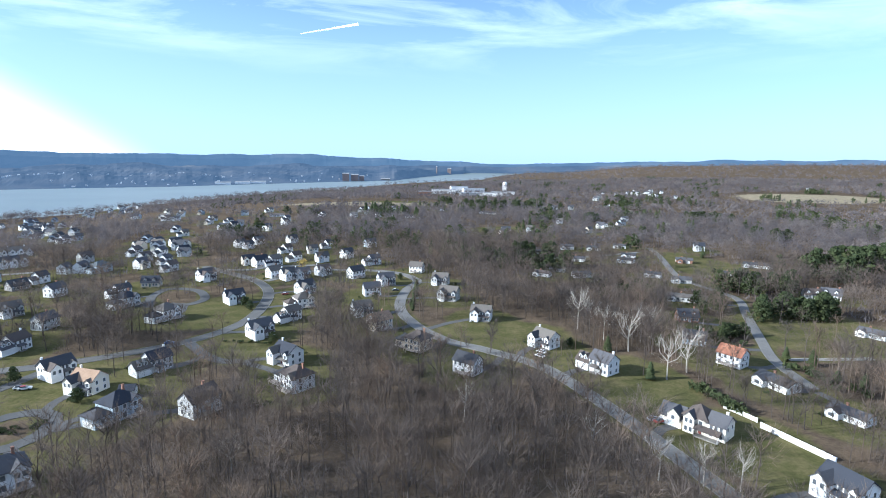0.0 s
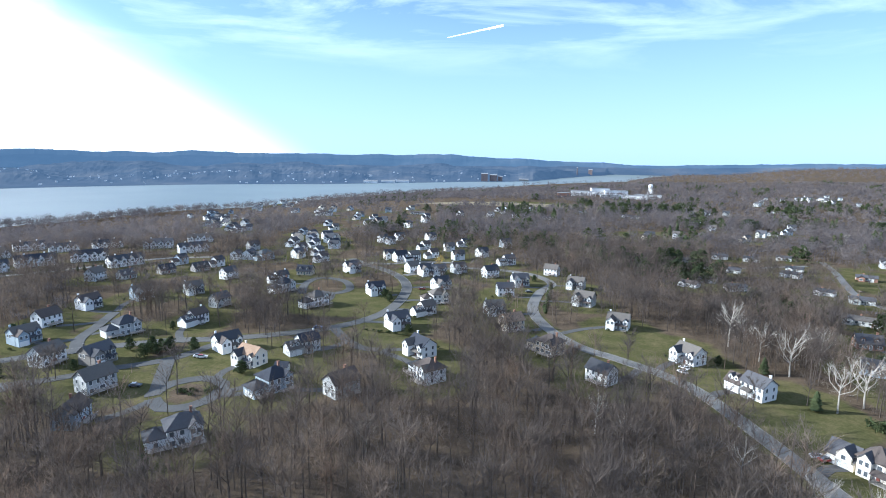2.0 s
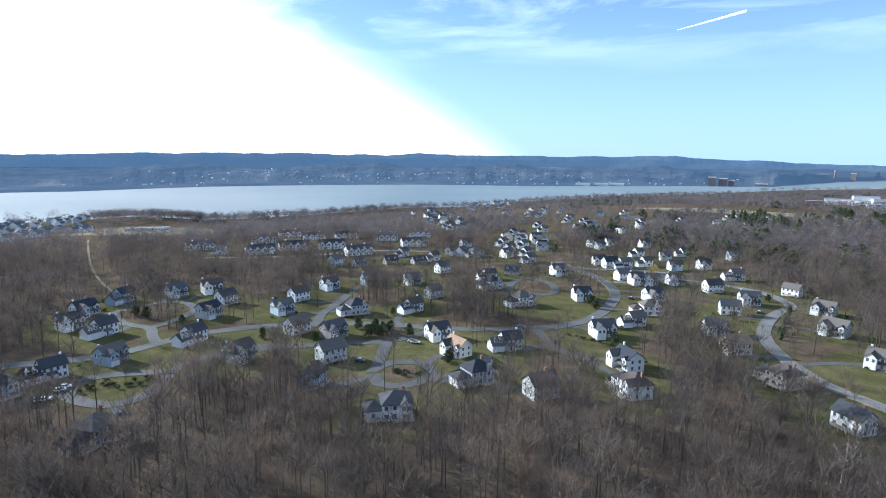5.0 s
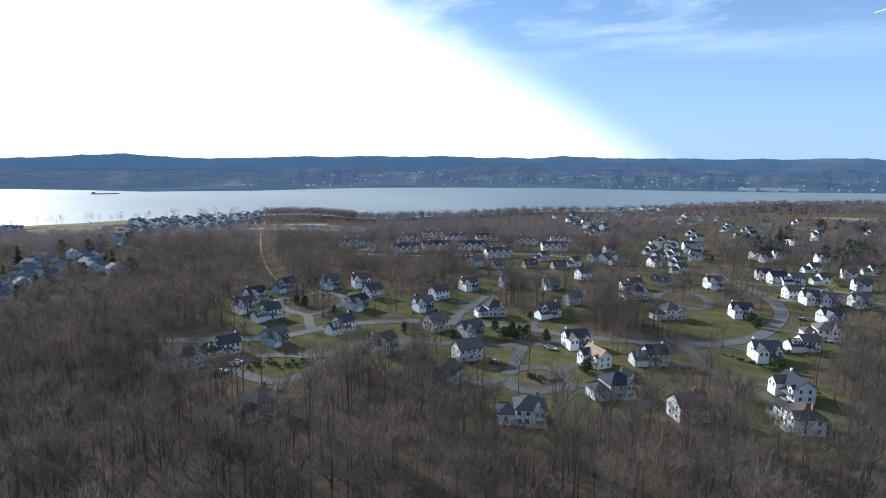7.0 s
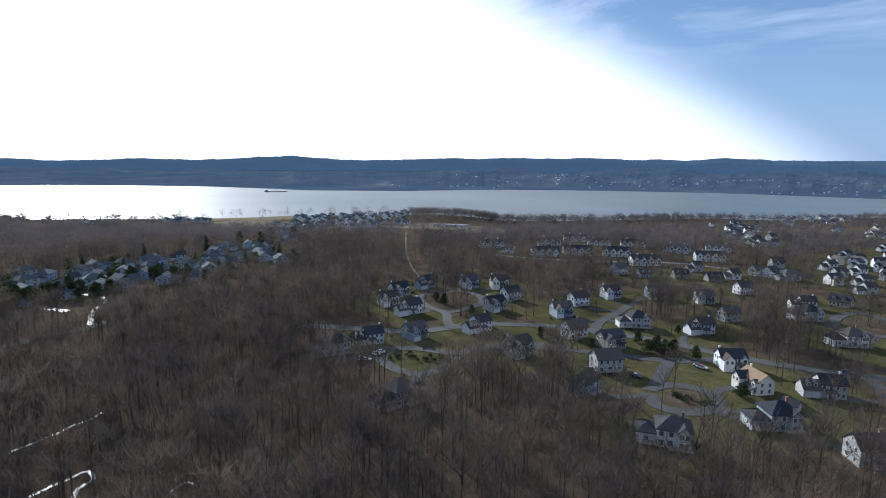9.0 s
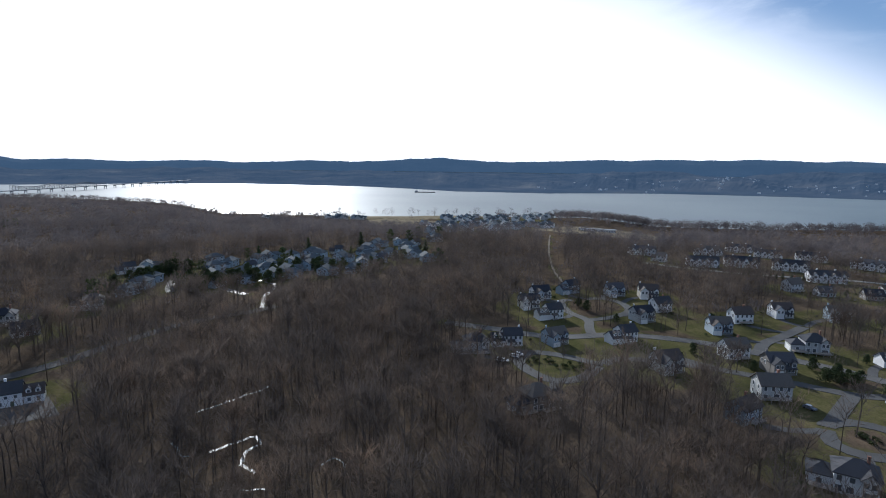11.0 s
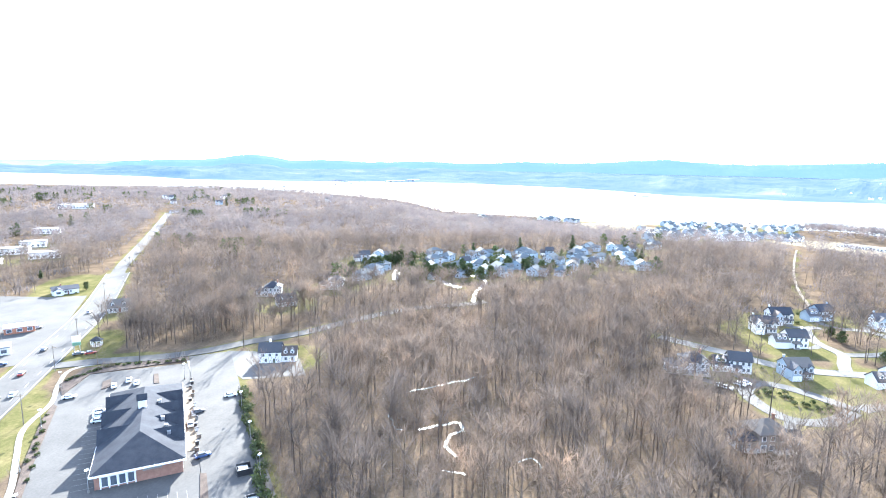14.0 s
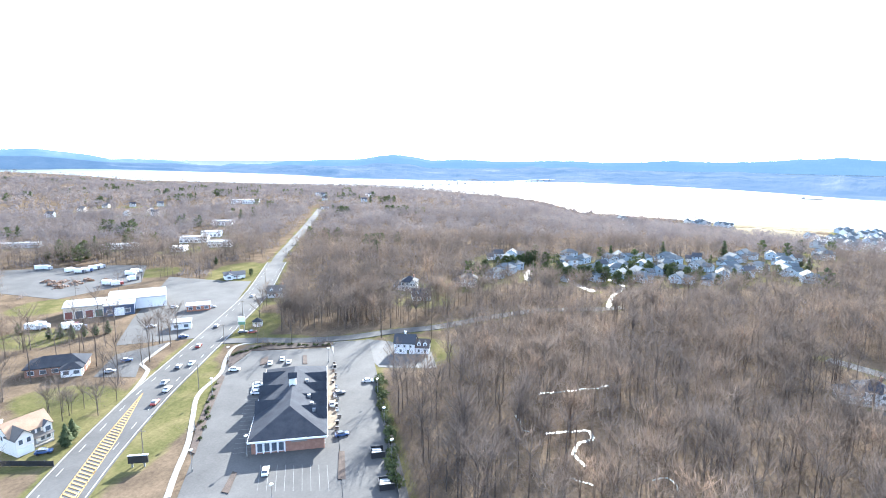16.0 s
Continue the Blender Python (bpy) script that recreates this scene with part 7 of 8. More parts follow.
def dress_yards():
    """Garden shrubs, young conifers and bare trees round the nearer houses."""
    g = random.Random(31)
    bushes, firs, trees = [], [], []
    for kind, hx, hy, turn, _ in HOMES:
        r = math.hypot(hx, hy)
        if r > 560 or kind in ("shed", "row", "barn", "estate") or (hx, hy) in WOOD_HOMES:
            continue
        for pile, n, d0, d1 in ((bushes, g.choice((1, 2, 2)), 8.5, 11.5), (firs, g.random() < 0.3, 11, 17), (trees, g.choice((0, 1, 1, 2)), 12, 22)):
            for _ in range(n):
                a, d = g.uniform(0, 6.283), g.uniform(d0, d1)
                pile.append((hx + math.cos(a) * d, hy + math.sin(a) * d))
    for pile, kind, high, label, group in ((bushes, "shrub", 1.7, "clipped dark shrub beside a white house", "garden shrubs"), (firs, "pine", 5.5, "green garden evergreen beside a house", "garden conifers"), (trees, "yard_tree", 10.5, YARD, "yard trees")):
        at = np.array(pile)
        dh, dr, inside = keep_off(at[:, 0], at[:, 1])
        stand(kind, [tuple(p) for p in at[(dh > 8) & (dr > 2.5) & ~inside]], high, label, group)


dress_yards()


# ---- shop building on the plaza ----
def shop_building(x, y, turn):
    """A long single-storey shop row: brick walls, slate hipped roof, gabled dormers and a white cupola."""
    p = new("shop_building")
    w, d, eave = 10.4, 54.0, 4.3
    bm = bmesh.new()
    box(bm, -w, w, 0, d, -0.5, eave)
    part("wall", bm, M["brick"], p)
    bm = bmesh.new()
    o = 0.9
    run = w + o
    low = [bm.verts.new(q) for q in ((-w - o, -o, eave), (w + o, -o, eave), (w + o, d + o, eave), (-w - o, d + o, eave))]
    r0, r1 = bm.verts.new((0, run - o, eave + 5.0)), bm.verts.new((0, d - run + o, eave + 5.0))
    bm.faces.new(low[::-1])
    bm.faces.new((low[0], low[1], r0))
    bm.faces.new((low[1], low[2], r1, r0))
    bm.faces.new((low[2], low[3], r1))
    bm.faces.new((low[3], low[0], r0, r1))
    part("roof", bm, M["slate"], p, "slate-grey shingle hipped roof")
    bm = bmesh.new()
    box(bm, -w - o - 0.1, w + o + 0.1, -o - 0.1, d + o + 0.1, eave - 0.55, eave - 0.02)
    part("fascia", bm, M["white"], p, "white fascia board")
    for side, ys in ((-1, (19, 31, 43)), (1, (13, 22, 31, 40))):
        for gy in ys:
            bm = bmesh.new()
            a, b = sorted((side * (w + 0.6), side * 2.5))
            gable_walls(bm, a, b, gy - 3.0, gy + 3.0, eave - 0.1, eave + 0.3, 3.1, "x")
            g = part("roof_gable", bm, M["white"], p, "white gable end")
            bm = bmesh.new()
            gable_roof(bm, a, b, gy - 3.0, gy + 3.0, eave + 0.3, 3.1, "x", 0.3, 0.15)
            part("gable_roof", bm, M["slate"], g)
    bm = bmesh.new()
    box(bm, -1.1, 1.1, 26.9, 29.1, eave + 4.0, eave + 7.2)
    c = part("cupola", bm, M["white"], p, "white louvred cupola")
    bm = bmesh.new()
    prism(bm, [(26.5, eave + 7.2), (29.5, eave + 7.2), (28, eave + 8.8)], -1.5, 1.5, "x")
    part("cupola_roof", bm, M["slate"], c)
    for i in range(4):
        opening(p, "shop_window", "f", 0, -8.0 + 2.0 * i, 0.5, 1.4, 2.6)
    for i in range(5):
        bm = bmesh.new()
        box(bm, -9.15 + 2.0 * i, -8.85 + 2.0 * i, -0.25, 0.05, 0, eave - 0.5)
        part("pilaster", bm, M["white"], p)
    for i in range(12):
        opening(p, "shop_window", "l", -w, 3 + 4.2 * i, 0.5, 2.8, 2.5)
        opening(p, "back_door", "r", w, 3 + 4.2 * i, 0.0, 1.1, 2.2, True)
    bm = bmesh.new()
    box(bm, 0.8, 5.4, -0.12, -0.02, 2.7, 3.3)
    part("sign_panel", bm, M["concrete"], p, "pale sign panel")
    for vx, vy in ((5.5, 21), (6.5, 16), (7.2, 12), (4.5, 33)):
        bm = bmesh.new()
        zz = eave + 5.0 * (1 - vx / 11.3)
        box(bm, vx - 0.5, vx + 0.5, vy - 0.6, vy + 0.6, zz - 0.4, zz + 1.0)
        part("roof_vent", bm, M["steel"], p)
    p.matrix_world = pose(x, y, 0.15, 0, 0, turn)
    return tagged(p, "long brick shop building with slate hipped roof and cupola", "shop")


shop_building(-115.0, -105.8, 128)


def repair_shop():
    """Three joined flat-roofed workshops with bay doors."""
    p = new("repair_shop")
    specs = (("workshop", -13, 1, 0, 13, 4.6, M["tan"]), ("office", 1.05, 12, -1.5, 7, 4.2, M["navy"]), ("rear_hall", 2, 24, 7.05, 24, 4.5, M["white"]))
    for name, x0, x1, y0, y1, h, m in specs:
        bm = bmesh.new()
        box(bm, x0, x1, y0, y1, -0.5, h)
        b = part(name, bm, m, p)
        bm = bmesh.new()
        prism(bm, [(y0 - 0.4, h), (y1 + 0.4, h), (y1 + 0.4, h + 0.3), ((y0 + y1) / 2, h + 1.0), (y0 - 0.4, h + 0.3)], x0 - 0.3, x1 + 0.3, "x")
        part("roof", bm, M["flat_roof"], b, "pale low-pitched metal roof")
    for x in (-11.2, -7.7, -4.2, -0.8):
        opening(p, "bay_door", "f", 0, x, 0, 2.6, 3.0, True)
    opening(p, "bay_door", "f", -1.5, 6.5, 0, 3.4, 3.2, "white")
    for x in (3.0, 9.5):
        opening(p, "shop_window", "f", -1.5, x, 1.0, 1.8, 1.6)
    for y in (9, 12.5, 16, 19.5):
        opening(p, "bay_door", "r", 24, y, 0, 2.6, 3.2, True)
    gx, gy = -175.6, -288.0
    p.matrix_world = pose(gx, gy, land_at(gx, gy) + 0.1, 0, 0, 143) @ Matrix.Scale(1.3, 4)
    tagged(p, "low auto repair shop with pale roofs and bay doors", "workshop")


repair_shop()


def low_building(name, spot, turn, size, wall, roof, label, category, style="hip"):
    w, d, h = size
    p = new(name)
    bm = bmesh.new()
    box(bm, -w / 2, w / 2, -d / 2, d / 2, -1, h)
    part("wall", bm, wall, p)
    bm = bmesh.new()
    if style == "hip":
        hip_roof(bm, -w / 2, w / 2, -d / 2, d / 2, h, d * 0.27, 0.6)
    else:
        box(bm, -w / 2 - 0.3, w / 2 + 0.3, -d / 2 - 0.3, d / 2 + 0.3, h - 0.3, h + 0.35)
    part("roof", bm, roof, p)
    n = max(2, int(w / 4))
    windows_row(p, "f", -d / 2, [-w / 2 + w * (i + 0.5) / n for i in range(n)], 0.9, min(2.0, w / n * 0.55), min(1.5, h * 0.45))
    windows_row(p, "r", w / 2, (-d / 4, d / 4), 0.9, 1.4, min(1.5, h * 0.45))
    windows_row(p, "l", -w / 2, (-d / 4, d / 4), 0.9, 1.4, min(1.5, h * 0.45))
    p.matrix_world = pose(spot[0], spot[1], land_at(*spot) + 0.1, 0, 0, turn)
    return tagged(p, label, category)


low_building("brick_office", (-121.2, -229.8), 138, (20, 11, 3.4), M["brick"], M["slate"], "low brick office with blue-grey hipped roof", "office")
low_building("brick_office_porch", (-121.4, -220.7), 138, (7, 6, 3.2), M["white"], M["slate"], "gabled white porch of the brick office", "office")
low_building("filling_station", (-181.8, -233.9), 138, (9, 7, 3.4), M["white"], M["flat_roof"], "small white flat-roofed filling station kiosk", "kiosk", "flat")
low_building("red_shop", (-208.8, -253.6), 138, (12, 6, 3.2), M["red_roof"], M["white"], "small red roadside shop with white fascia", "shop", "flat")
low_building("white_store", (-378.5, -459.1), 130, (26, 14, 5), M["white"], M["flat_roof"], "white flat-roofed store beside the highway", "store", "flat")
low_building("white_store", (-371.0, -415.7), 130, (22, 12, 5), M["white"], M["flat_roof"], "white flat-roofed store beside the highway", "store", "flat")
low_building("white_store", (-413.1, -474.6), 130, (20, 12, 5), M["white"], M["flat_roof"], "white flat-roofed store beside the highway", "store", "flat")
low_building("long_shed", (-279.8, -571.8), 135, (34, 10, 4), M["blue"], M["flat_roof"], "long pale-roofed storage shed among trees", "shed", "flat")
low_building("long_shed", (-319.2, -484.4), 135, (30, 10, 4), M["grey"], M["flat_roof"], "long pale-roofed storage shed among trees", "shed", "flat")
low_building("white_store", (-728.3, -746.8), 120, (45, 20, 6), M["white"], M["flat_roof"], "white flat-roofed hall far along the highway", "hall", "flat")
low_building("white_store", (-483.4, -534.8), 120, (26, 14, 5), M["white"], M["flat_roof"], "white flat-roofed store beside the highway", "store", "flat")
low_building("quonset_store", (-335.7, -427.6), 120, (12, 10, 4), M["white"], M["white"], "small white rounded storage hut", "hut", "flat")
low_building("marina_hall", (-856.0, 413.3), 60, (60, 12, 4), M["white"], M["flat_roof"], "long white riverside shed on bare ground", "shed", "flat")
for spot, size in (((2.3, 1417.5), (60, 25, 11)), ((42.8, 1463.4), (45, 22, 16)), ((80.9, 1448.1), (55, 22, 12)), ((106.4, 1354.5), (80, 20, 8)), ((150.5, 1377.8), (60, 18, 9)), ((-43.4, 1350.8), (30, 18, 10)), ((61.7, 1350.0), (40, 16, 8))):
    low_building("campus_block", spot, random.uniform(-12, 8), size, M[random.choice(("white", "tan", "grey", "white"))] if size[0] != 30 else M["brick"], M["flat_roof"], "pale institutional block among distant woods", "campus building", "flat")


def water_tower(x, y):
    p = new("water_tower")
    z0 = land_at(x, y)
    bm = bmesh.new()
    prof = ((0, 25.0), (4.2, 26.5), (6.6, 29.0), (6.9, 33.0), (6.4, 35.5), (3.8, 37.6), (0.2, 38.4))
    n = 20
    rings = [[bm.verts.new((r * math.cos(6.2832 * i / n), r * math.sin(6.2832 * i / n), z)) for i in range(n)] for r, z in ((max(r, 0.15), z) for r, z in prof)]
    for a, b in zip(rings, rings[1:]):
        for i in range(n):
            bm.faces.new((a[i], a[(i + 1) % n], b[(i + 1) % n], b[i]))
    part("tank", bm, M["white"], p, "white rounded tank")
    for i in range(6):
        c, s = math.cos(6.2832 * i / 6), math.sin(6.2832 * i / 6)
        bm = bmesh.new()
        rod(bm, (c * 7.6, s * 7.6, -1), (c * 6.4, s * 6.4, 29), 0.45, 0.45)
        part("leg", bm, M["white"], p)
    bm = bmesh.new()
    rod(bm, (0, 0, -1), (0, 0, 26), 1.0, 1.0, 10)
    part("riser", bm, M["white"], p)
    for z in (9, 18):
        bm = bmesh.new()
        for i in range(6):
            r = 7.6 - 1.2 * (z + 1) / 30
            a, b = 6.2832 * i / 6, 6.2832 * (i + 1) / 6
            rod(bm, (r * math.cos(a), r * math.sin(a), z), (r * math.cos(b), r * math.sin(b), z), 0.2, 0.2, 4)
        part("brace_ring", bm, M["white"], p)
    p.matrix_world = pose(x, y, z0) @ Matrix.Scale(0.8, 4)
    tagged(p, "white water tower on six legs above woods", "water tower")


water_tower(162.1, 1444.0)


def bridge():
    """A long steel bridge on many piers, with cantilever trusses over the channel."""
    p = new("bridge")
    a, b = Vector((-1948, -1217, -38)), Vector((-3055, -826, -34.5))
    d = (b - a)
    length = d.length
    yaw = math.degrees(math.atan2(d.y, d.x))
    slope = math.atan2(d.z, math.hypot(d.x, d.y))

    bm = bmesh.new()
    box(bm, -60, length + 60, -6, 6, -2.4, 0)
    part("deck", bm, M["bridge"], p)
    n = 22
    for i in range(n + 1):
        s = length * i / n
        bm = bmesh.new()
        for y in (-5, 5):
            rod(bm, (s, y, -80), (s, y, -2.4), 1.7, 1.3)
        box(bm, s - 1.3, s + 1.3, -6, 6, -6, -3)
        part("pier", bm, M["bridge"], p)
    for i in range(4, 12):
        s0, s1 = length * i / n, length * (i + 1) / n
        hgt = (9, 17, 10)[i % 3]
        hg2 = (9, 17, 10)[(i + 1) % 3]
        for y in (-6.2, 6.2):
            bm = bmesh.new()
            rod(bm, (s0, y, hgt), (s1, y, hg2), 0.8, 0.8, 4)
            m = 5
            for k in range(m):
                t0, t1 = k / m, (k + 1) / m
                h0, h1 = hgt + (hg2 - hgt) * t0, hgt + (hg2 - hgt) * t1
                x0, x1 = s0 + (s1 - s0) * t0, s0 + (s1 - s0) * t1
                rod(bm, (x0, y, 0), (x0, y, h0), 0.5, 0.5, 4)
                rod(bm, (x0, y, 0 if k % 2 else h0), (x1, y, h1 if k % 2 else 0), 0.4, 0.4, 4)
            part("truss", bm, M["bridge"], p)
    p.matrix_world = Matrix.Translation(a) @ Euler((0, -slope, radians(yaw))).to_matrix().to_4x4()
    tagged(p, "long grey steel bridge across the wide river", "bridge")


bridge()


# ---- far bank: wharf roofs, tanks, brick works with a stack ----
def far_block(name, spot, size, z, material, label, category):
    p = new(name)
    w, d, h = size
    bm = bmesh.new()
    box(bm, -w / 2, w / 2, -d / 2, d / 2, -10, h)
    part("wall", bm, material, p)
    bm = bmesh.new()
    prism(bm, [(-d / 2 - 1, h), (d / 2 + 1, h), (0, h + d * 0.12)], -w / 2 - 1, w / 2 + 1, "x")
    part("roof", bm, M["flat_roof"], p)
    az = math.degrees(math.atan2(-spot[0], spot[1]))
    p.matrix_world = pose(spot[0], spot[1], float(water_level(math.hypot(*spot))) + z, 0, 0, az)
    tagged(p, label, category)


for sp in ((-1131, 2849), (-1059, 2932), (-997, 2999)):
    far_block("wharf_shed", sp, (75, 30, 8), 4, M["white"], "long white wharf shed on the far shore", "wharf shed")
for sp, w, h in (((-600, 3426), 40, 42), ((-551, 3472), 45, 34), ((-513, 3506), 30, 24), ((52, 4521), 30, 40), ((-375, 3619), 60, 6)):
    far_block("brick_works", sp, (w, 40, h), 6, M["hazy_brick"] if h > 10 else M["concrete"], "tall brick works building on the far shore", "factory")


def far_stack(x, y):
    p = new("chimney_stack")
    bm = bmesh.new()
    rod(bm, (0, 0, -10), (0, 0, 62), 4.5, 3.0, 12)
    part("shaft", bm, M["hazy_brick"], p)
    bm = bmesh.new()
    rod(bm, (0, 0, 62), (0, 0, 66), 3.5, 3.5, 12)
    part("rim", bm, M["white"], p)
    p.matrix_world = pose(x, y, float(water_level(math.hypot(x, y))) + 5)
    tagged(p, "tall brick chimney stack on the far shore", "chimney stack")


far_stack(-48, 4401)


def hill_town():
    """Pale houses and roofs strewn over the far slopes, too small to tell apart."""
    g = np.random.default_rng(5)
    vs, fs = [], []
    for az, u, n, wide in ((30, 0.10, 40, 9), (45, 0.16, 60, 9), (36, 0.3, 50, 10), (14, 0.08, 40, 8), (58, 0.25, 40, 10), (22, 0.4, 40, 9), (64, 0.1, 20, 7), (50, 0.45, 40, 10)):
        for _ in range(n // 2):
            a, uu = az + g.normal(0, wide * 0.5), abs(u + g.normal(0, 0.05)) + 0.01
            r0 = float(far_shore(a))
            r = r0 + (4900 - r0) * uu
            x, y = -math.sin(radians(a)) * r, math.cos(radians(a)) * r
            hit, place, nrm, idx = HILLS.ray_cast(Vector((x, y, 900)), Vector((0, 0, -1)))
            if not hit:
                continue
            w, d, h = g.uniform(6, 14), g.uniform(6, 10), g.uniform(4, 7)
            c, s = math.cos(radians(a)), math.sin(radians(a))
            k = len(vs)
            for zz in (-4, h):
                for lx, ly in ((-w / 2, -d / 2), (w / 2, -d / 2), (w / 2, d / 2), (-w / 2, d / 2)):
                    vs.append((x + lx * c - ly * s, y + lx * s + ly * c, place.z + zz))
            fs += [(k + 4, k + 5, k + 6, k + 7), (k, k + 1, k + 5, k + 4), (k + 1, k + 2, k + 6, k + 5), (k + 2, k + 3, k + 7, k + 6), (k + 3, k, k + 4, k + 7)]
    tagged(mesh_object("far_town", vs, fs, M["white"]), "pale far-off houses strewn over wooded slopes", "town", kind="stuff")


hill_town()


# ---- cars, signs, poles, fences, markings ----
def build_car(paint):
    c = new("car")
    bm = bmesh.new()
    side = [(-2.2, 0.35), (2.2, 0.35), (2.25, 0.75), (2.0, 0.88), (1.0, 0.98), (-2.0, 1.0), (-2.25, 0.8)]
    prism(bm, side, -0.9, 0.9, "y")
    bmesh.ops.bevel(bm, geom=bm.edges[:], offset=0.05, segments=1, affect="EDGES")
    part("body", bm, paint, c)
    bm = bmesh.new()
    top = [(-1.75, 0.98), (1.05, 0.98), (0.35, 1.46), (-1.25, 1.48)]
    prism(bm, top, -0.74, 0.74, "y")
    part("cabin", bm, [M["glass"]], c, "dark glass cabin")
    bm = bmesh.new()
    box(bm, -1.22, 0.33, -0.72, 0.72, 1.44, 1.52)
    part("roof_panel", bm, paint, c)
    for x in (-1.35, 1.35):
        for y in (-0.86, 0.86):
            bm = bmesh.new()
            rod(bm, (x, y - 0.11, 0.34), (x, y + 0.11, 0.34), 0.34, 0.34, 10)
            part("wheel", bm, M["tyre"], c)
    return c


FIRST_CAR = {}


def cars(paint, spots, turn, label, group):
    for x, y in spots:
        m = pose(x, y, land_at(x, y) + LIFT, 0, 0, turn + random.uniform(-4, 4))
        if paint in FIRST_CAR:
            ob = copy_thing(FIRST_CAR[paint], m)
        else:
            ob = FIRST_CAR[paint] = build_car(M[paint])
            ob.matrix_world = m
        tagged(ob, label, "car", group)


LIFT = 0.27
ROAD_TURN = math.degrees(math.atan2(*(np.array((-150.9, -192.8)) - np.array((-89.4, -155.5)))[::-1]))
cars("car_paint", ((-131.1, -180.3), (-117.9, -168.1), (-149.3, -187.6), (-165.4, -202.5), (-189.8, -218.7), (-243.4, -247.8), (-144.2, -189.1), (-127.5, -174.1)), ROAD_TURN, "passenger car driving on the wide highway", "highway cars")
LIFT = 0.12
cars("white_paint", ((-143.4, -145.4), (-140.2, -142.9), (-145.7, -147.5), (-152.5, -167.0), (-167.7, -113.0)), 128, "white car parked beside the shop building", "parked cars")
cars("white_paint", ((-164.6, -159.6), (-170.4, -158.2), (-169.1, -153.6), (-103.3, -103.6), (-145.2, -113.0)), 218, "white car parked in the shop lot", "parked cars")
cars("car_paint", ((-153.5, -116.2), (-129.4, -97.3), (-189.3, -200.3), (-191.5, -196.2), (-174.8, -247.2), (-203.9, -267.8), (-171.4, -219.8), (-214.7, -250.1), (-82.0, -167.8), (43.8, 233.4), (45.4, 238.5), (-128.6, -209.1), (-139.5, -214.7)), 140, "parked car on pale asphalt", "parked cars")
cars("car_paint", ((73.4, 172.3), (71.6, 173.8), (-131.4, 187.7), (-186.0, 168.8), (-158.5, 161.0), (-156.6, 193.9), (-250.1, 186.7), (-154.6, 193.6), (-126.6, 245.8), (-99.7, 341.7), (-30.6, 355.2)), 20, "car parked on a house drive", "drive cars")
cars("white_paint", ((-223.9, 72.3), (-219.2, 66.2), (-225.7, 75.0), (-220.6, 64.5)), 60, "white car parked on a court drive", "drive cars")


def build_truck():
    c = new("truck")
    for name, x0, x1, h0, h1, m in (("cargo_box", -3.6, 1.6, 0.9, 3.5, M["white_paint"]), ("cab", 1.75, 3.6, 0.6, 2.6, M["car_paint"]), ("chassis", -3.5, 3.4, 0.45, 0.85, M["steel"])):
        bm = bmesh.new()
        box(bm, x0, x1, -1.2, 1.2, h0, h1)
        bmesh.ops.bevel(bm, geom=bm.edges[:], offset=0.06, segments=1, affect="EDGES")
        part(name, bm, m, c)
    for x in (-2.4, 2.6):
        for y in (-1.1, 1.1):
            bm = bmesh.new()
            rod(bm, (x, y - 0.15, 0.45), (x, y + 0.15, 0.45), 0.45, 0.45, 10)
            part("wheel", bm, M["tyre"], c)
    return c


TRUCK = build_truck()
SPOTS = ((-229.4, -444.4), (-231.9, -439.7), (-234.8, -417.0), (-235.7, -407.0), (-240.5, -406.4), (-248.0, -409.7), (-252.6, -410.2), (-247.9, -368.2), (-254.8, -371.8), (-238.2, -351.9), (-223.7, -347.1), (-222.0, -353.7), (-145.4, -293.4), (-148.8, -292.7), (-155.2, -280.5), (-154.9, -273.3))
for i, (x, y) in enumerate(SPOTS):
    m = pose(x, y, land_at(x, y) + 0.1, 0, 0, random.uniform(100, 190))
    ob = TRUCK if i == 0 else copy_thing(TRUCK, m)
    ob.matrix_world = m
    tagged(ob, "white box truck parked in a dusty yard", "truck", "yard trucks")


def lamp_post(x, y):
    p = new("lamp_post")
    bm = bmesh.new()
    rod(bm, (0, 0, 0), (0, 0, 6.2), 0.09, 0.06, 8)
    part("pole", bm, M["steel"], p)
    bm = bmesh.new()
    rod(bm, (0, 0, -0.3), (0, 0, 0.7), 0.28, 0.25, 10)
    part("base", bm, M["concrete"], p)
    bm = bmesh.new()
    box(bm, -0.45, 0.45, -0.35, 0.35, 6.2, 6.5)
    part("lamp_head", bm, M["white"], p, "white lamp head")
    p.matrix_world = pose(x, y, 0.1)
    tagged(p, "steel lamp post with white head beside the lot", "lamp post", "lot lamps")


for sp in ((-107.4, -114.6), (-159.0, -177.2), (-132.2, -156.5), (-111.3, -140.6), (-159.4, -103.5), (-140.7, -88.9), (-124.6, -76.2), (-92.6, -91.2), (-177.3, -139.2), (-94.9, -122.1)):
    lamp_post(*sp)


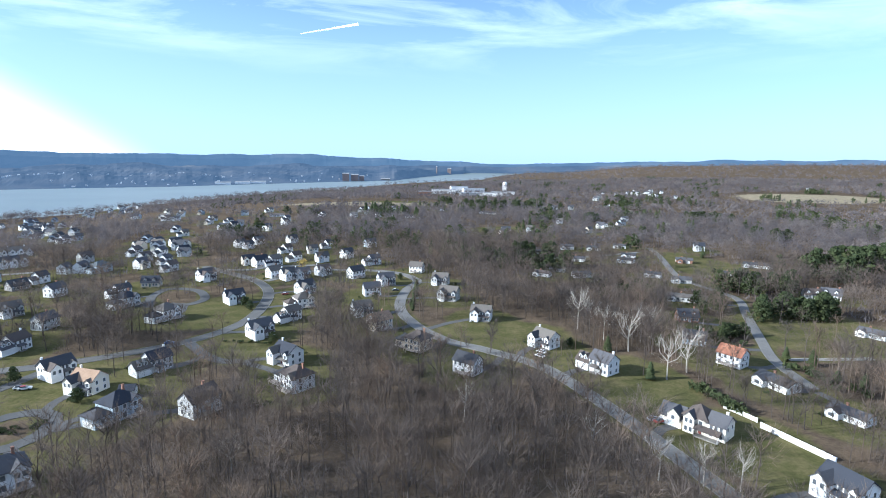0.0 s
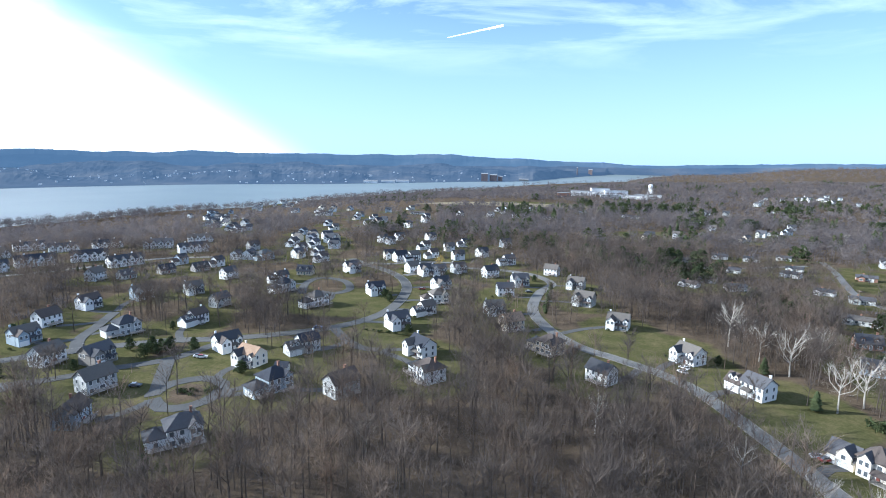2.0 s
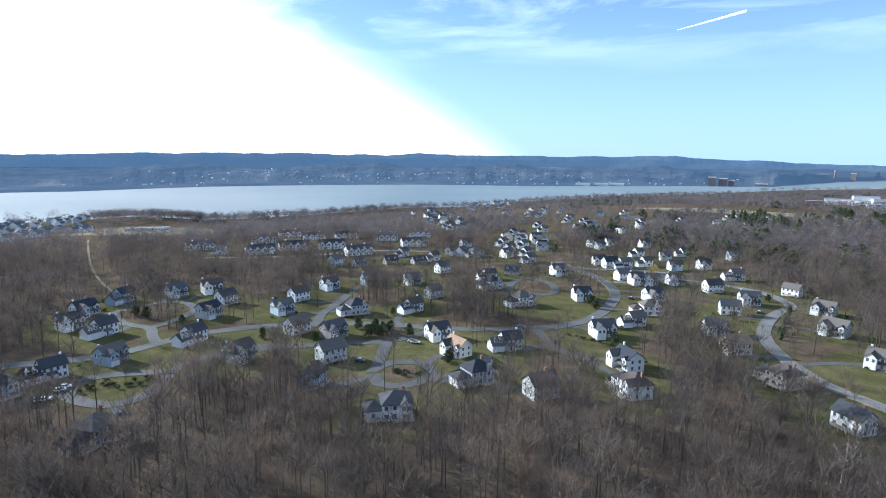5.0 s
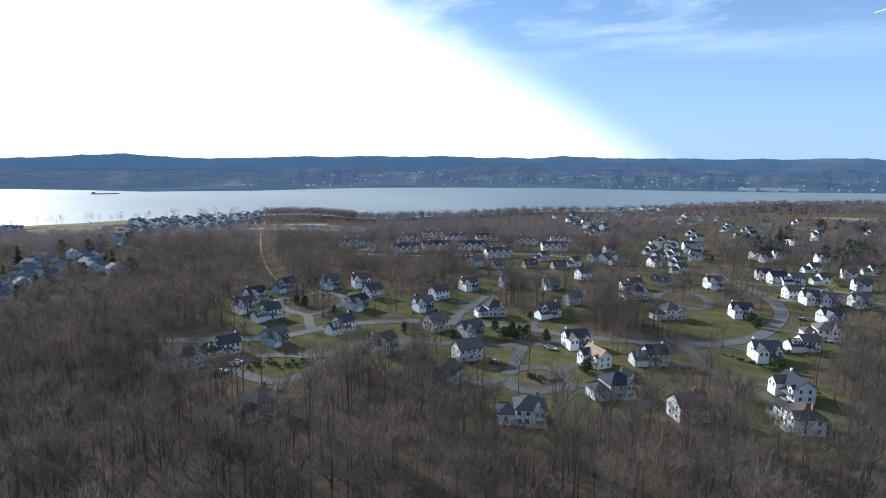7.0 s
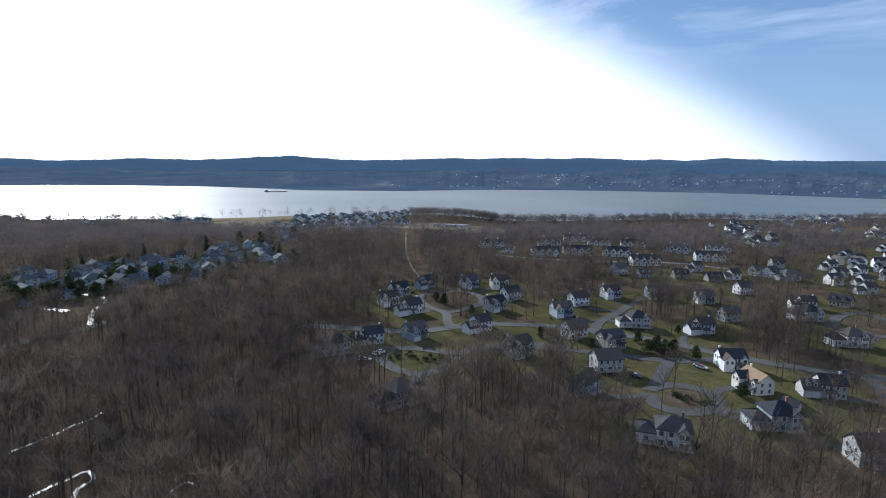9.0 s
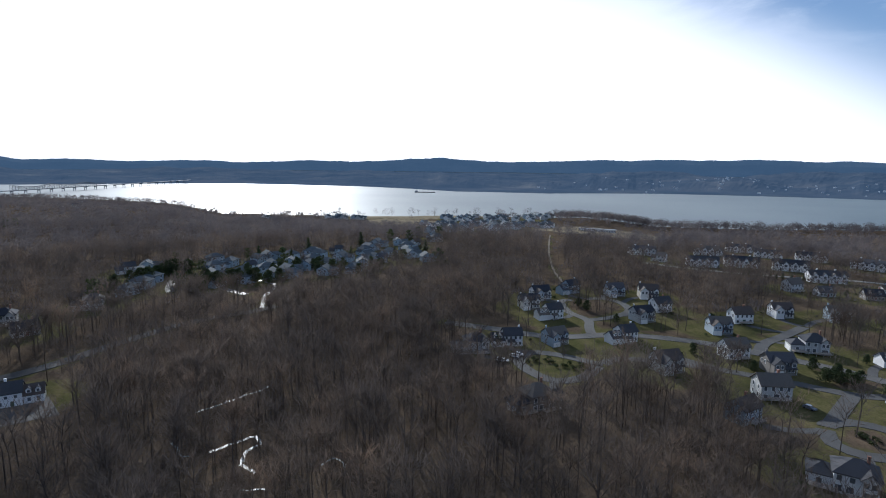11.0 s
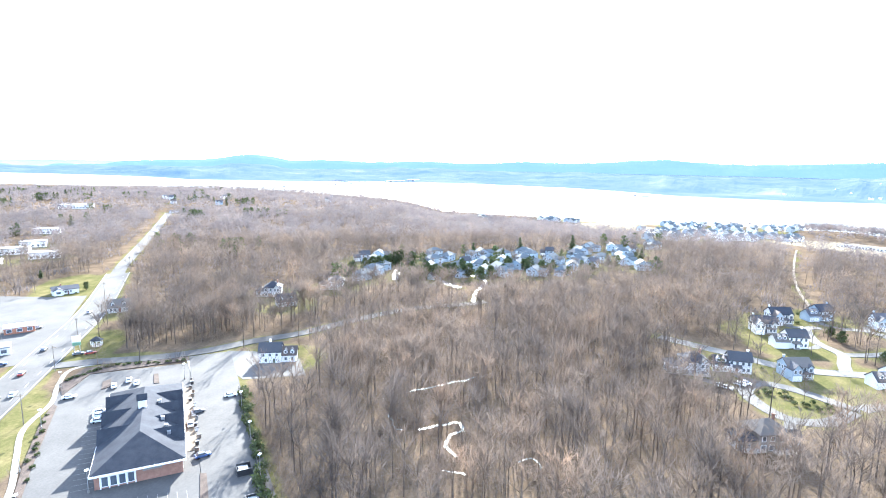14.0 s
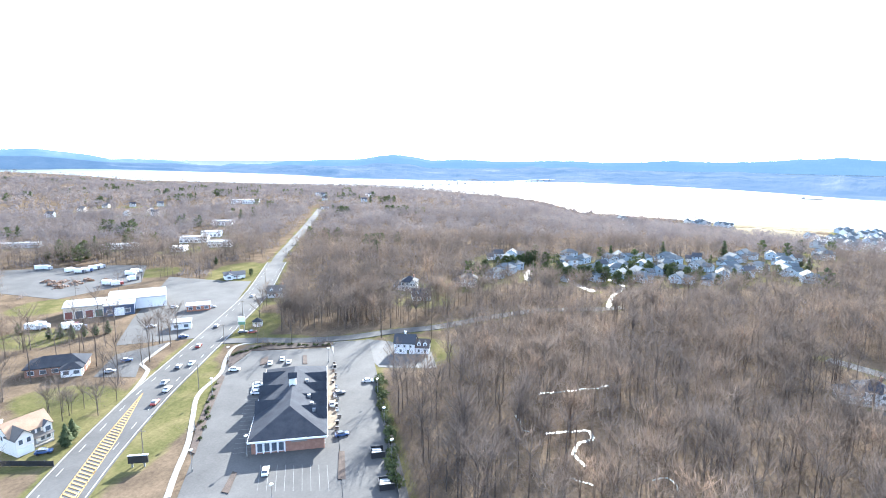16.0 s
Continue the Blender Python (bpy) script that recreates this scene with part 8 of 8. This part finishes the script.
def utility_line(spots, height=10.5):
    prev = None
    for x, y in spots:
        p = new("utility_pole")
        bm = bmesh.new()
        rod(bm, (0, 0, -0.8), (0, 0, height), 0.17, 0.11, 8)
        part("pole", bm, M["timber"], p)
        bm = bmesh.new()
        box(bm, -1.2, 1.2, -0.07, 0.07, height - 0.9, height - 0.75)
        part("crossarm", bm, M["timber"], p)
        z = land_at(x, y)
        p.matrix_world = pose(x, y, z, 0, 0, ROAD_TURN + 90)
        tagged(p, "weathered wooden utility pole beside the road", "utility pole", "utility poles")
        if prev is not None:
            bm = bmesh.new()
            for off in (-1.1, 0, 1.1):
                last = None
                for k in range(9):
                    t = k / 8
                    c, s = math.cos(radians(ROAD_TURN + 90)), math.sin(radians(ROAD_TURN + 90))
                    q = Vector((prev[0] + (x - prev[0]) * t + off * c, prev[1] + (y - prev[1]) * t + off * s, prev[2] + (z - prev[2]) * t + height - 0.7 - 4 * 0.9 * t * (1 - t)))
                    if last is not None:
                        rod(bm, last, q, 0.014, 0.014, 3)
                    last = q
            tagged(part("overhead_wire", bm, M["tyre"], None), "black overhead wires strung between utility poles", "cable", "overhead wires")
        prev = (x, y, z)


utility_line(((-91.7, -137.6), (-133.4, -164.8), (-172.3, -194.2), (-206.7, -218.1), (-270.7, -263.4), (-347.9, -313.6)))
utility_line(((159.4, 278.5), (167.4, 380.4), (183.7, 455.2)))


def board_sign(x, y, turn):
    p = new("roadside_sign")
    bm = bmesh.new()
    box(bm, -2.6, 2.6, -0.25, 0.25, 1.2, 3.4)
    b = part("panel", bm, M["black"], p, "black display panel")
    for s in (-1.6, 1.6):
        bm = bmesh.new()
        box(bm, s - 0.2, s + 0.2, -0.2, 0.2, -0.4, 1.2)
        part("post", bm, M["steel"], p)
    bm = bmesh.new()
    box(bm, -2.7, 2.7, -0.3, 0.3, 3.4, 3.6)
    part("cap", bm, M["white"], b)
    p.matrix_world = pose(x, y, land_at(x, y), 0, 0, turn)
    tagged(p, "black roadside display board on grass beside the highway", "sign")


board_sign(-89.9, -137.3, 125)


def fence(name, a, b, height, material, label, pale, gap):
    """Panels between posts along a straight line."""
    p = new(name)
    a, b = Vector((*a, 0)), Vector((*b, 0))
    length = (b - a).length
    n = max(1, round(length / gap))
    for i in range(n + 1):
        bm = bmesh.new()
        s = length * i / n
        box(bm, s - 0.08, s + 0.08, -0.08, 0.08, -0.5, height + 0.12)
        part("post", bm, material, p)
        if i < n:
            bm = bmesh.new()
            s1 = length * (i + 1) / n
            box(bm, s + 0.08, s1 - 0.08, -0.03, 0.03, 0.05, height)
            part("panel", bm, material, p)
    z = land_at(a.x, a.y)
    p.matrix_world = Matrix.Translation((a.x, a.y, z)) @ Euler((0, 0, math.atan2(b.y - a.y, b.x - a.x))).to_matrix().to_4x4()
    tagged(p, label, "fence")


fence("white_fence", (105.3, 169.3), (114.4, 148.6), 2.0, M["white"], "long white solid panel fence across a lawn", 0, 2.4)
fence("white_fence", (100.5, 183.9), (106.3, 172.9), 1.6, M["white"], "white panel fence beside garden shrubs", 0, 2.4)
fence("black_fence", (-173.1, -113.3), (-110.2, -65.4), 1.8, M["black"], "tall black mesh fence along the service lane", 0, 2.8)
fence("black_fence", (-72.8, -171.1), (-79.3, -158.2), 1.7, M["black"], "dark board fence round a roadside garden", 0, 2.4)


def dumpster(x, y, turn):
    p = new("waste_enclosure")
    bm = bmesh.new()
    for q in ((-2, 2, -2, -1.8), (-2, -1.8, -1.8, 2), (1.8, 2, -1.8, 2)):
        box(bm, *q, -0.2, 1.9)
    part("screen_wall", bm, M["black"], p)
    for x0 in (-1.5, 0.2):
        bm = bmesh.new()
        prism(bm, [(-1.3, 0.1), (0.9, 0.1), (1.1, 1.3), (-1.5, 1.5)], x0, x0 + 1.3, "x")
        part("bin", bm, M["steel"], p)
    p.matrix_world = pose(x, y, 0.12, 0, 0, turn)
    tagged(p, "dark waste enclosure with two steel bins", "dumpster")


dumpster(-125.0, -81.4, 40)
dumpster(-112.9, -70.9, 40)


def strip(points, width, lift, material, name, label, category, step=3.0):
    v, f = ribbon(spline(points, step), 0, width, lift, 0.25)
    return tagged(mesh_object(name, v, f, material), label, category, kind="structure")


strip(((-186.6, -180.3), (-175.0, -189.0), (-160.4, -180.3), (-147.8, -169.7), (-130.6, -161.6), (-116.8, -148.2), (-104.8, -135.8), (-92.9, -125.9), (-83.7, -117.8)), 1.6, 0.16, M["concrete"], "footpath", "pale concrete footpath curving beside the lot", "path")
strip(((-108.0, -176.1), (-123.4, -186.3), (-137.4, -198.6), (-140.2, -206.6), (-153.6, -214.1), (-163.5, -219.4)), 1.6, 0.16, M["concrete"], "footpath", "pale concrete footpath beside the highway", "path")
strip(((-195.2, -150.4), (-179.9, -137.0), (-169.5, -130.3)), 1.8, 0.2, M["concrete"], "footpath", "pale concrete kerb walk at the lot's end", "path")
strip(((-171.1, -133.6), (-152.1, -117.7), (-131.9, -102.0)), 5.6, 0.2, M["dirt"], "service_walk", "sandy beige service walk behind the shops", "path")

MEDIAN_FOOT, MEDIAN_TIP, MEDIAN_WIDE = (-66.4, -134.6), (-121.8, -179.9), 4.2
HW = spline(((-62.7, -136.2), (-89.4, -155.5), (-121.9, -176.4), (-150.9, -192.8), (-195.4, -218.2), (-250.9, -251.6), (-334.5, -312.3)), 4.0)


def lane_marks():
    top = 0.12 + 0.008 * ROAD_COUNT + 0.012
    for off, name in ((-7.2, "edge_line"), (7.2, "edge_line")):
        v, f = ribbon(HW, off, 0.22, top, 0.06)
        tagged(mesh_object(name, v, f, M["line_yellow" if abs(off) < 3 else "line_white"]), "worn painted line along the highway", "road marking", kind="structure")
    for off in (-4.6, 4.6):
        for i in range(2, len(HW) - 4, 3):
            v, f = ribbon(HW[i:i + 2], off, 0.13, top, 0.06)
            tagged(mesh_object("lane_dash", v, f, M["line_white"]), "short worn white lane dash", "road marking", kind="structure")
    # a wedge of slanting bars between two border lines
    foot, tip = np.array(MEDIAN_FOOT), np.array(MEDIAN_TIP)
    run = (tip - foot) / np.linalg.norm(tip - foot)
    side, length = np.array((-run[1], run[0])), np.linalg.norm(tip - foot)
    hv, hf = [], []

    def bar(a, b, wide):
        v, f = ribbon(np.array([a, b]), 0, wide, top, 0.06)
        hf.append(f + sum(len(q) for q in hv))
        hv.append(v)
    for k in range(int(length / 1.7)):
        at = 1.7 * k
        half = MEDIAN_WIDE / 2 * min(1, (length - at) / (length * 0.49))
        bar(foot + run * (at - half * 0.7) - side * half, foot + run * (at + half * 0.7) + side * half, 0.55)
    for sgn in (-1, 1):
        knee = foot + run * length * 0.51 + side * sgn * MEDIAN_WIDE / 2
        bar(foot + side * sgn * MEDIAN_WIDE / 2, knee, 0.28)
        bar(knee, tip, 0.28)
    tagged(mesh_object("hatched_median", np.vstack(hv), np.vstack(hf), M["line_yellow"]), "worn yellow hatched median on the highway", "road marking", kind="structure")
    along = np.array((-0.766, -0.643))
    for a, b, n, half in (((-100.9, -103.6), (-109.3, -87.1), 9, 6.3), ((-87.0, -99.8), (-100.3, -73.4), 14, 2.6)):
        for i in range(n):
            p0 = np.array(a) + (np.array(b) - np.array(a)) * i / (n - 1)
            v, f = ribbon(np.array([p0 - along * half, p0 + along * half]), 0, 0.12, 0.118, 0.02)
            tagged(mesh_object("bay_line", v, f, M["faded_line"]), "faded white parking bay line", "road marking", kind="structure")
    for i in range(20):
        a = np.array((-109.9, -115.1)) + (np.array((-151.5, -150.2)) - np.array((-109.9, -115.1))) * i / 19
        dirn = np.array((math.cos(radians(128)), math.sin(radians(128))))
        v, f = ribbon(np.array([a - dirn * 5.4, a - dirn * 0.4]), 0, 0.12, 0.118, 0.02)
        tagged(mesh_object("bay_line", v, f, M["faded_line"]), "faded white parking bay line", "road marking", kind="structure")


lane_marks()


def bed(name, corners, material, label):
    bm = bmesh.new()
    z = 0.32
    top = [bm.verts.new((x, y, land_at(x, y) + z)) for x, y in corners]
    low = [bm.verts.new((x, y, land_at(x, y) - 0.3)) for x, y in corners]
    f = bm.faces.new(top)
    n = len(top)
    for i in range(n):
        bm.faces.new((top[i], top[(i + 1) % n], low[(i + 1) % n], low[i]))
    bmesh.ops.recalc_face_normals(bm, faces=bm.faces[:])
    tagged(part(name, bm, material, None), label, "planting bed", kind="structure")


for quad in (((-91.6, -107.4), (-99.7, -112.0), (-99.8, -110.5), (-91.9, -105.3)), ((-109.7, -84.1), (-121.5, -92.5), (-122.2, -91.0), (-110.6, -82.2)), ((-170.8, -147.6), (-178.6, -154.1), (-179.4, -152.6), (-171.7, -145.9)), ((-161.2, -162.0), (-167.2, -167.1), (-170.6, -166.5), (-164.6, -160.9)),
             ((-153.6, -171.3), (-172.5, -177.9), (-195.2, -150.4), (-198.7, -153.7), (-177.4, -184.5), (-161.6, -180.9)), ((-101.6, -131.4), (-116.4, -144.8), (-135.6, -160.6), (-147.2, -168.4), (-146.1, -165.5), (-113.0, -138.8), (-101.3, -128.7))):
    bed("planting_bed", quad, M["mulch"], "brown mulched planting bed beside the lot")


def service_unit(x, y, turn, size, paint):
    """A bin or plant unit behind the shops: a bevelled body with an overhanging lid."""
    w, d, h = size
    p = new("service_bin")
    bm = bmesh.new()
    box(bm, -w / 2, w / 2, -d / 2, d / 2, 0, h)
    bmesh.ops.bevel(bm, geom=bm.edges[:], offset=0.05, segments=1, affect="EDGES")
    part("body", bm, M[paint], p)
    bm = bmesh.new()
    prism(bm, [(-d / 2 - 0.06, h), (d / 2 + 0.06, h), (d / 2 + 0.06, h + 0.1), (-d / 2 - 0.06, h + 0.22)], -w / 2 - 0.06, w / 2 + 0.06, "x")
    part("lid", bm, M["black" if paint != "black" else "steel"], p)
    p.matrix_world = pose(x, y, 0.2, 0, 0, turn)
    tagged(p, {"timber": "brown wooden bin on the walk behind the shops", "steel": "grey steel plant unit on the walk behind the shops", "black": "black waste bin on the walk behind the shops", "white": "white plant cabinet on the walk behind the shops"}[paint], "bin", "service bins")


for i in range(15):
    t = (i + random.uniform(-0.3, 0.3)) / 14
    service_unit(-132.7 - 44 * t + random.uniform(-0.7, 0.7), -100.7 - 35.4 * t + random.uniform(-0.7, 0.7), 128 + random.uniform(-15, 15), (random.uniform(0.6, 1.4), random.uniform(0.6, 0.9), random.uniform(0.7, 1.2)), random.choice(("timber", "steel", "black", "white", "timber")))


def scrap_pile(x, y, wide):
    """A heap of old parts: tilted beams, plates and boxes."""
    bm = bmesh.new()
    for _ in range(38):
        a, d = random.uniform(0, 6.283), wide * random.random() ** 0.7
        h = (1 - d / wide) * 2.0
        k = [random.uniform(0.3, 2.2), random.uniform(0.3, 1.1), random.uniform(0.2, 0.9)]
        first = len(bm.verts)
        box(bm, -k[0] / 2, k[0] / 2, -k[1] / 2, k[1] / 2, -k[2] / 2, k[2] / 2)
        bm.verts.ensure_lookup_table()
        m = Matrix.Translation((math.cos(a) * d, math.sin(a) * d * 0.6, h * random.random() + 0.2)) @ Euler((random.uniform(-0.5, 0.5), random.uniform(-0.5, 0.5), random.uniform(0, 3.1))).to_matrix().to_4x4()
        for v in bm.verts[first:]:
            v.co = m @ v.co
    ob = part("scrap_pile", bm, M["rust"], None)
    ob.matrix_world = pose(x, y, land_at(x, y) + 0.1, 0, 0, random.uniform(0, 360))
    tagged(ob, "heap of rusty scrap and old machine parts in a yard", "scrap pile", "scrap piles")


for x, y, wide in ((-208.5, -396.3, 5), (-205.3, -383.5, 6), (-203.0, -373.0, 5), (-214.7, -376.3, 7), (-223.0, -377.4, 6), (-228.0, -366.0, 4), (-212.0, -388.0, 6)):
    scrap_pile(x, y, wide)


def gazebo(x, y):
    """An eight-sided garden shelter with posts, a rail and a peaked roof."""
    p = new("gazebo")
    ring = [(2.3 * math.cos(math.pi * (i + 0.5) / 4), 2.3 * math.sin(math.pi * (i + 0.5) / 4)) for i in range(8)]
    bm = bmesh.new()
    low, top = [bm.verts.new((a * 1.08, b * 1.08, -0.2)) for a, b in ring], [bm.verts.new((a * 1.08, b * 1.08, 0.35)) for a, b in ring]
    bm.faces.new(top)
    for i in range(8):
        bm.faces.new((low[i], low[(i + 1) % 8], top[(i + 1) % 8], top[i]))
    part("floor", bm, M["deck"], p)
    for i, (a, b) in enumerate(ring):
        bm = bmesh.new()
        box(bm, a - 0.09, a + 0.09, b - 0.09, b + 0.09, 0.3, 2.7)
        part("post", bm, M["white"], p)
        if i:
            bm = bmesh.new()
            q = ring[(i + 1) % 8]
            rod(bm, (a, b, 1.15), (q[0], q[1], 1.15), 0.06, 0.06, 4)
            rod(bm, (a, b, 0.6), (q[0], q[1], 0.6), 0.05, 0.05, 4)
            part("rail", bm, M["white"], p)
    bm = bmesh.new()
    rim = [bm.verts.new((a * 1.25, b * 1.25, 2.65)) for a, b in ring]
    bm.faces.new(rim[::-1])
    peak = bm.verts.new((0, 0, 4.5))
    for i in range(8):
        bm.faces.new((rim[i], rim[(i + 1) % 8], peak))
    part("roof", bm, M["slate"], p)
    p.matrix_world = pose(x, y, land_at(x, y), 0, 0, 20)
    tagged(p, "small white gazebo with dark peaked roof on grass", "gazebo")


gazebo(-201.5, -202.6)


def pylon_sign(x, y, turn):
    p = new("pylon_sign")
    for sx in (-1.1, 1.1):
        bm = bmesh.new()
        box(bm, sx - 0.12, sx + 0.12, -0.12, 0.12, -0.4, 7.0)
        part("post", bm, M["steel"], p)
    for z0, z1, mt in ((5.0, 7.6, "white"), (3.4, 4.8, "sign_green")):
        bm = bmesh.new()
        box(bm, -1.6, 1.6, -0.2, 0.2, z0, z1)
        bmesh.ops.bevel(bm, geom=bm.edges[:], offset=0.04, segments=1, affect="EDGES")
        part("panel", bm, M[mt], p)
    p.matrix_world = pose(x, y, land_at(x, y), 0, 0, turn)
    tagged(p, "tall roadside sign with white and green panels", "sign")


pylon_sign(-191.5, -203.0, 125)


def barge(x, y):
    p = new("barge")
    bm = bmesh.new()
    prism(bm, [(-42, 0), (42, 0), (46, 3.5), (-44, 3.5)], -8, 8, "y")
    part("hull", bm, M["drab"], p)
    bm = bmesh.new()
    box(bm, -40, -30, -5, 5, 3.5, 9)
    part("wheelhouse", bm, M["grey"], p)
    p.matrix_world = pose(x, y, RIVER_Z - 0.4, 0, 0, 80)
    tagged(p, "long dark barge lying in the river", "barge")


barge(-2322, 328)


def contrail():
    """A short bright vapour streak high over the river."""
    m, nt, b = nodes_of("vapour")
    b.inputs["Base Color"].default_value = (0.9, 0.9, 0.9, 1)
    # emission added in place of sunlight scattered by the vapour
    b.inputs["Emission Color"].default_value = (0.95, 0.98, 1.0, 1)
    b.inputs["Emission Strength"].default_value = 0.45
    bm = bmesh.new()
    a, c = Vector((-1111, 4466, 1038)), Vector((-674, 4533, 1128))
    for k in range(12):
        t = k / 12
        p, q = a.lerp(c, t), a.lerp(c, t + 1 / 12)
        rod(bm, p, q, 2 + 7 * t, 2 + 7 * (t + 1 / 12), 6)
    tagged(part("contrail", bm, m, None), "short white vapour trail high in the sky", "contrail", kind="structure")


contrail()
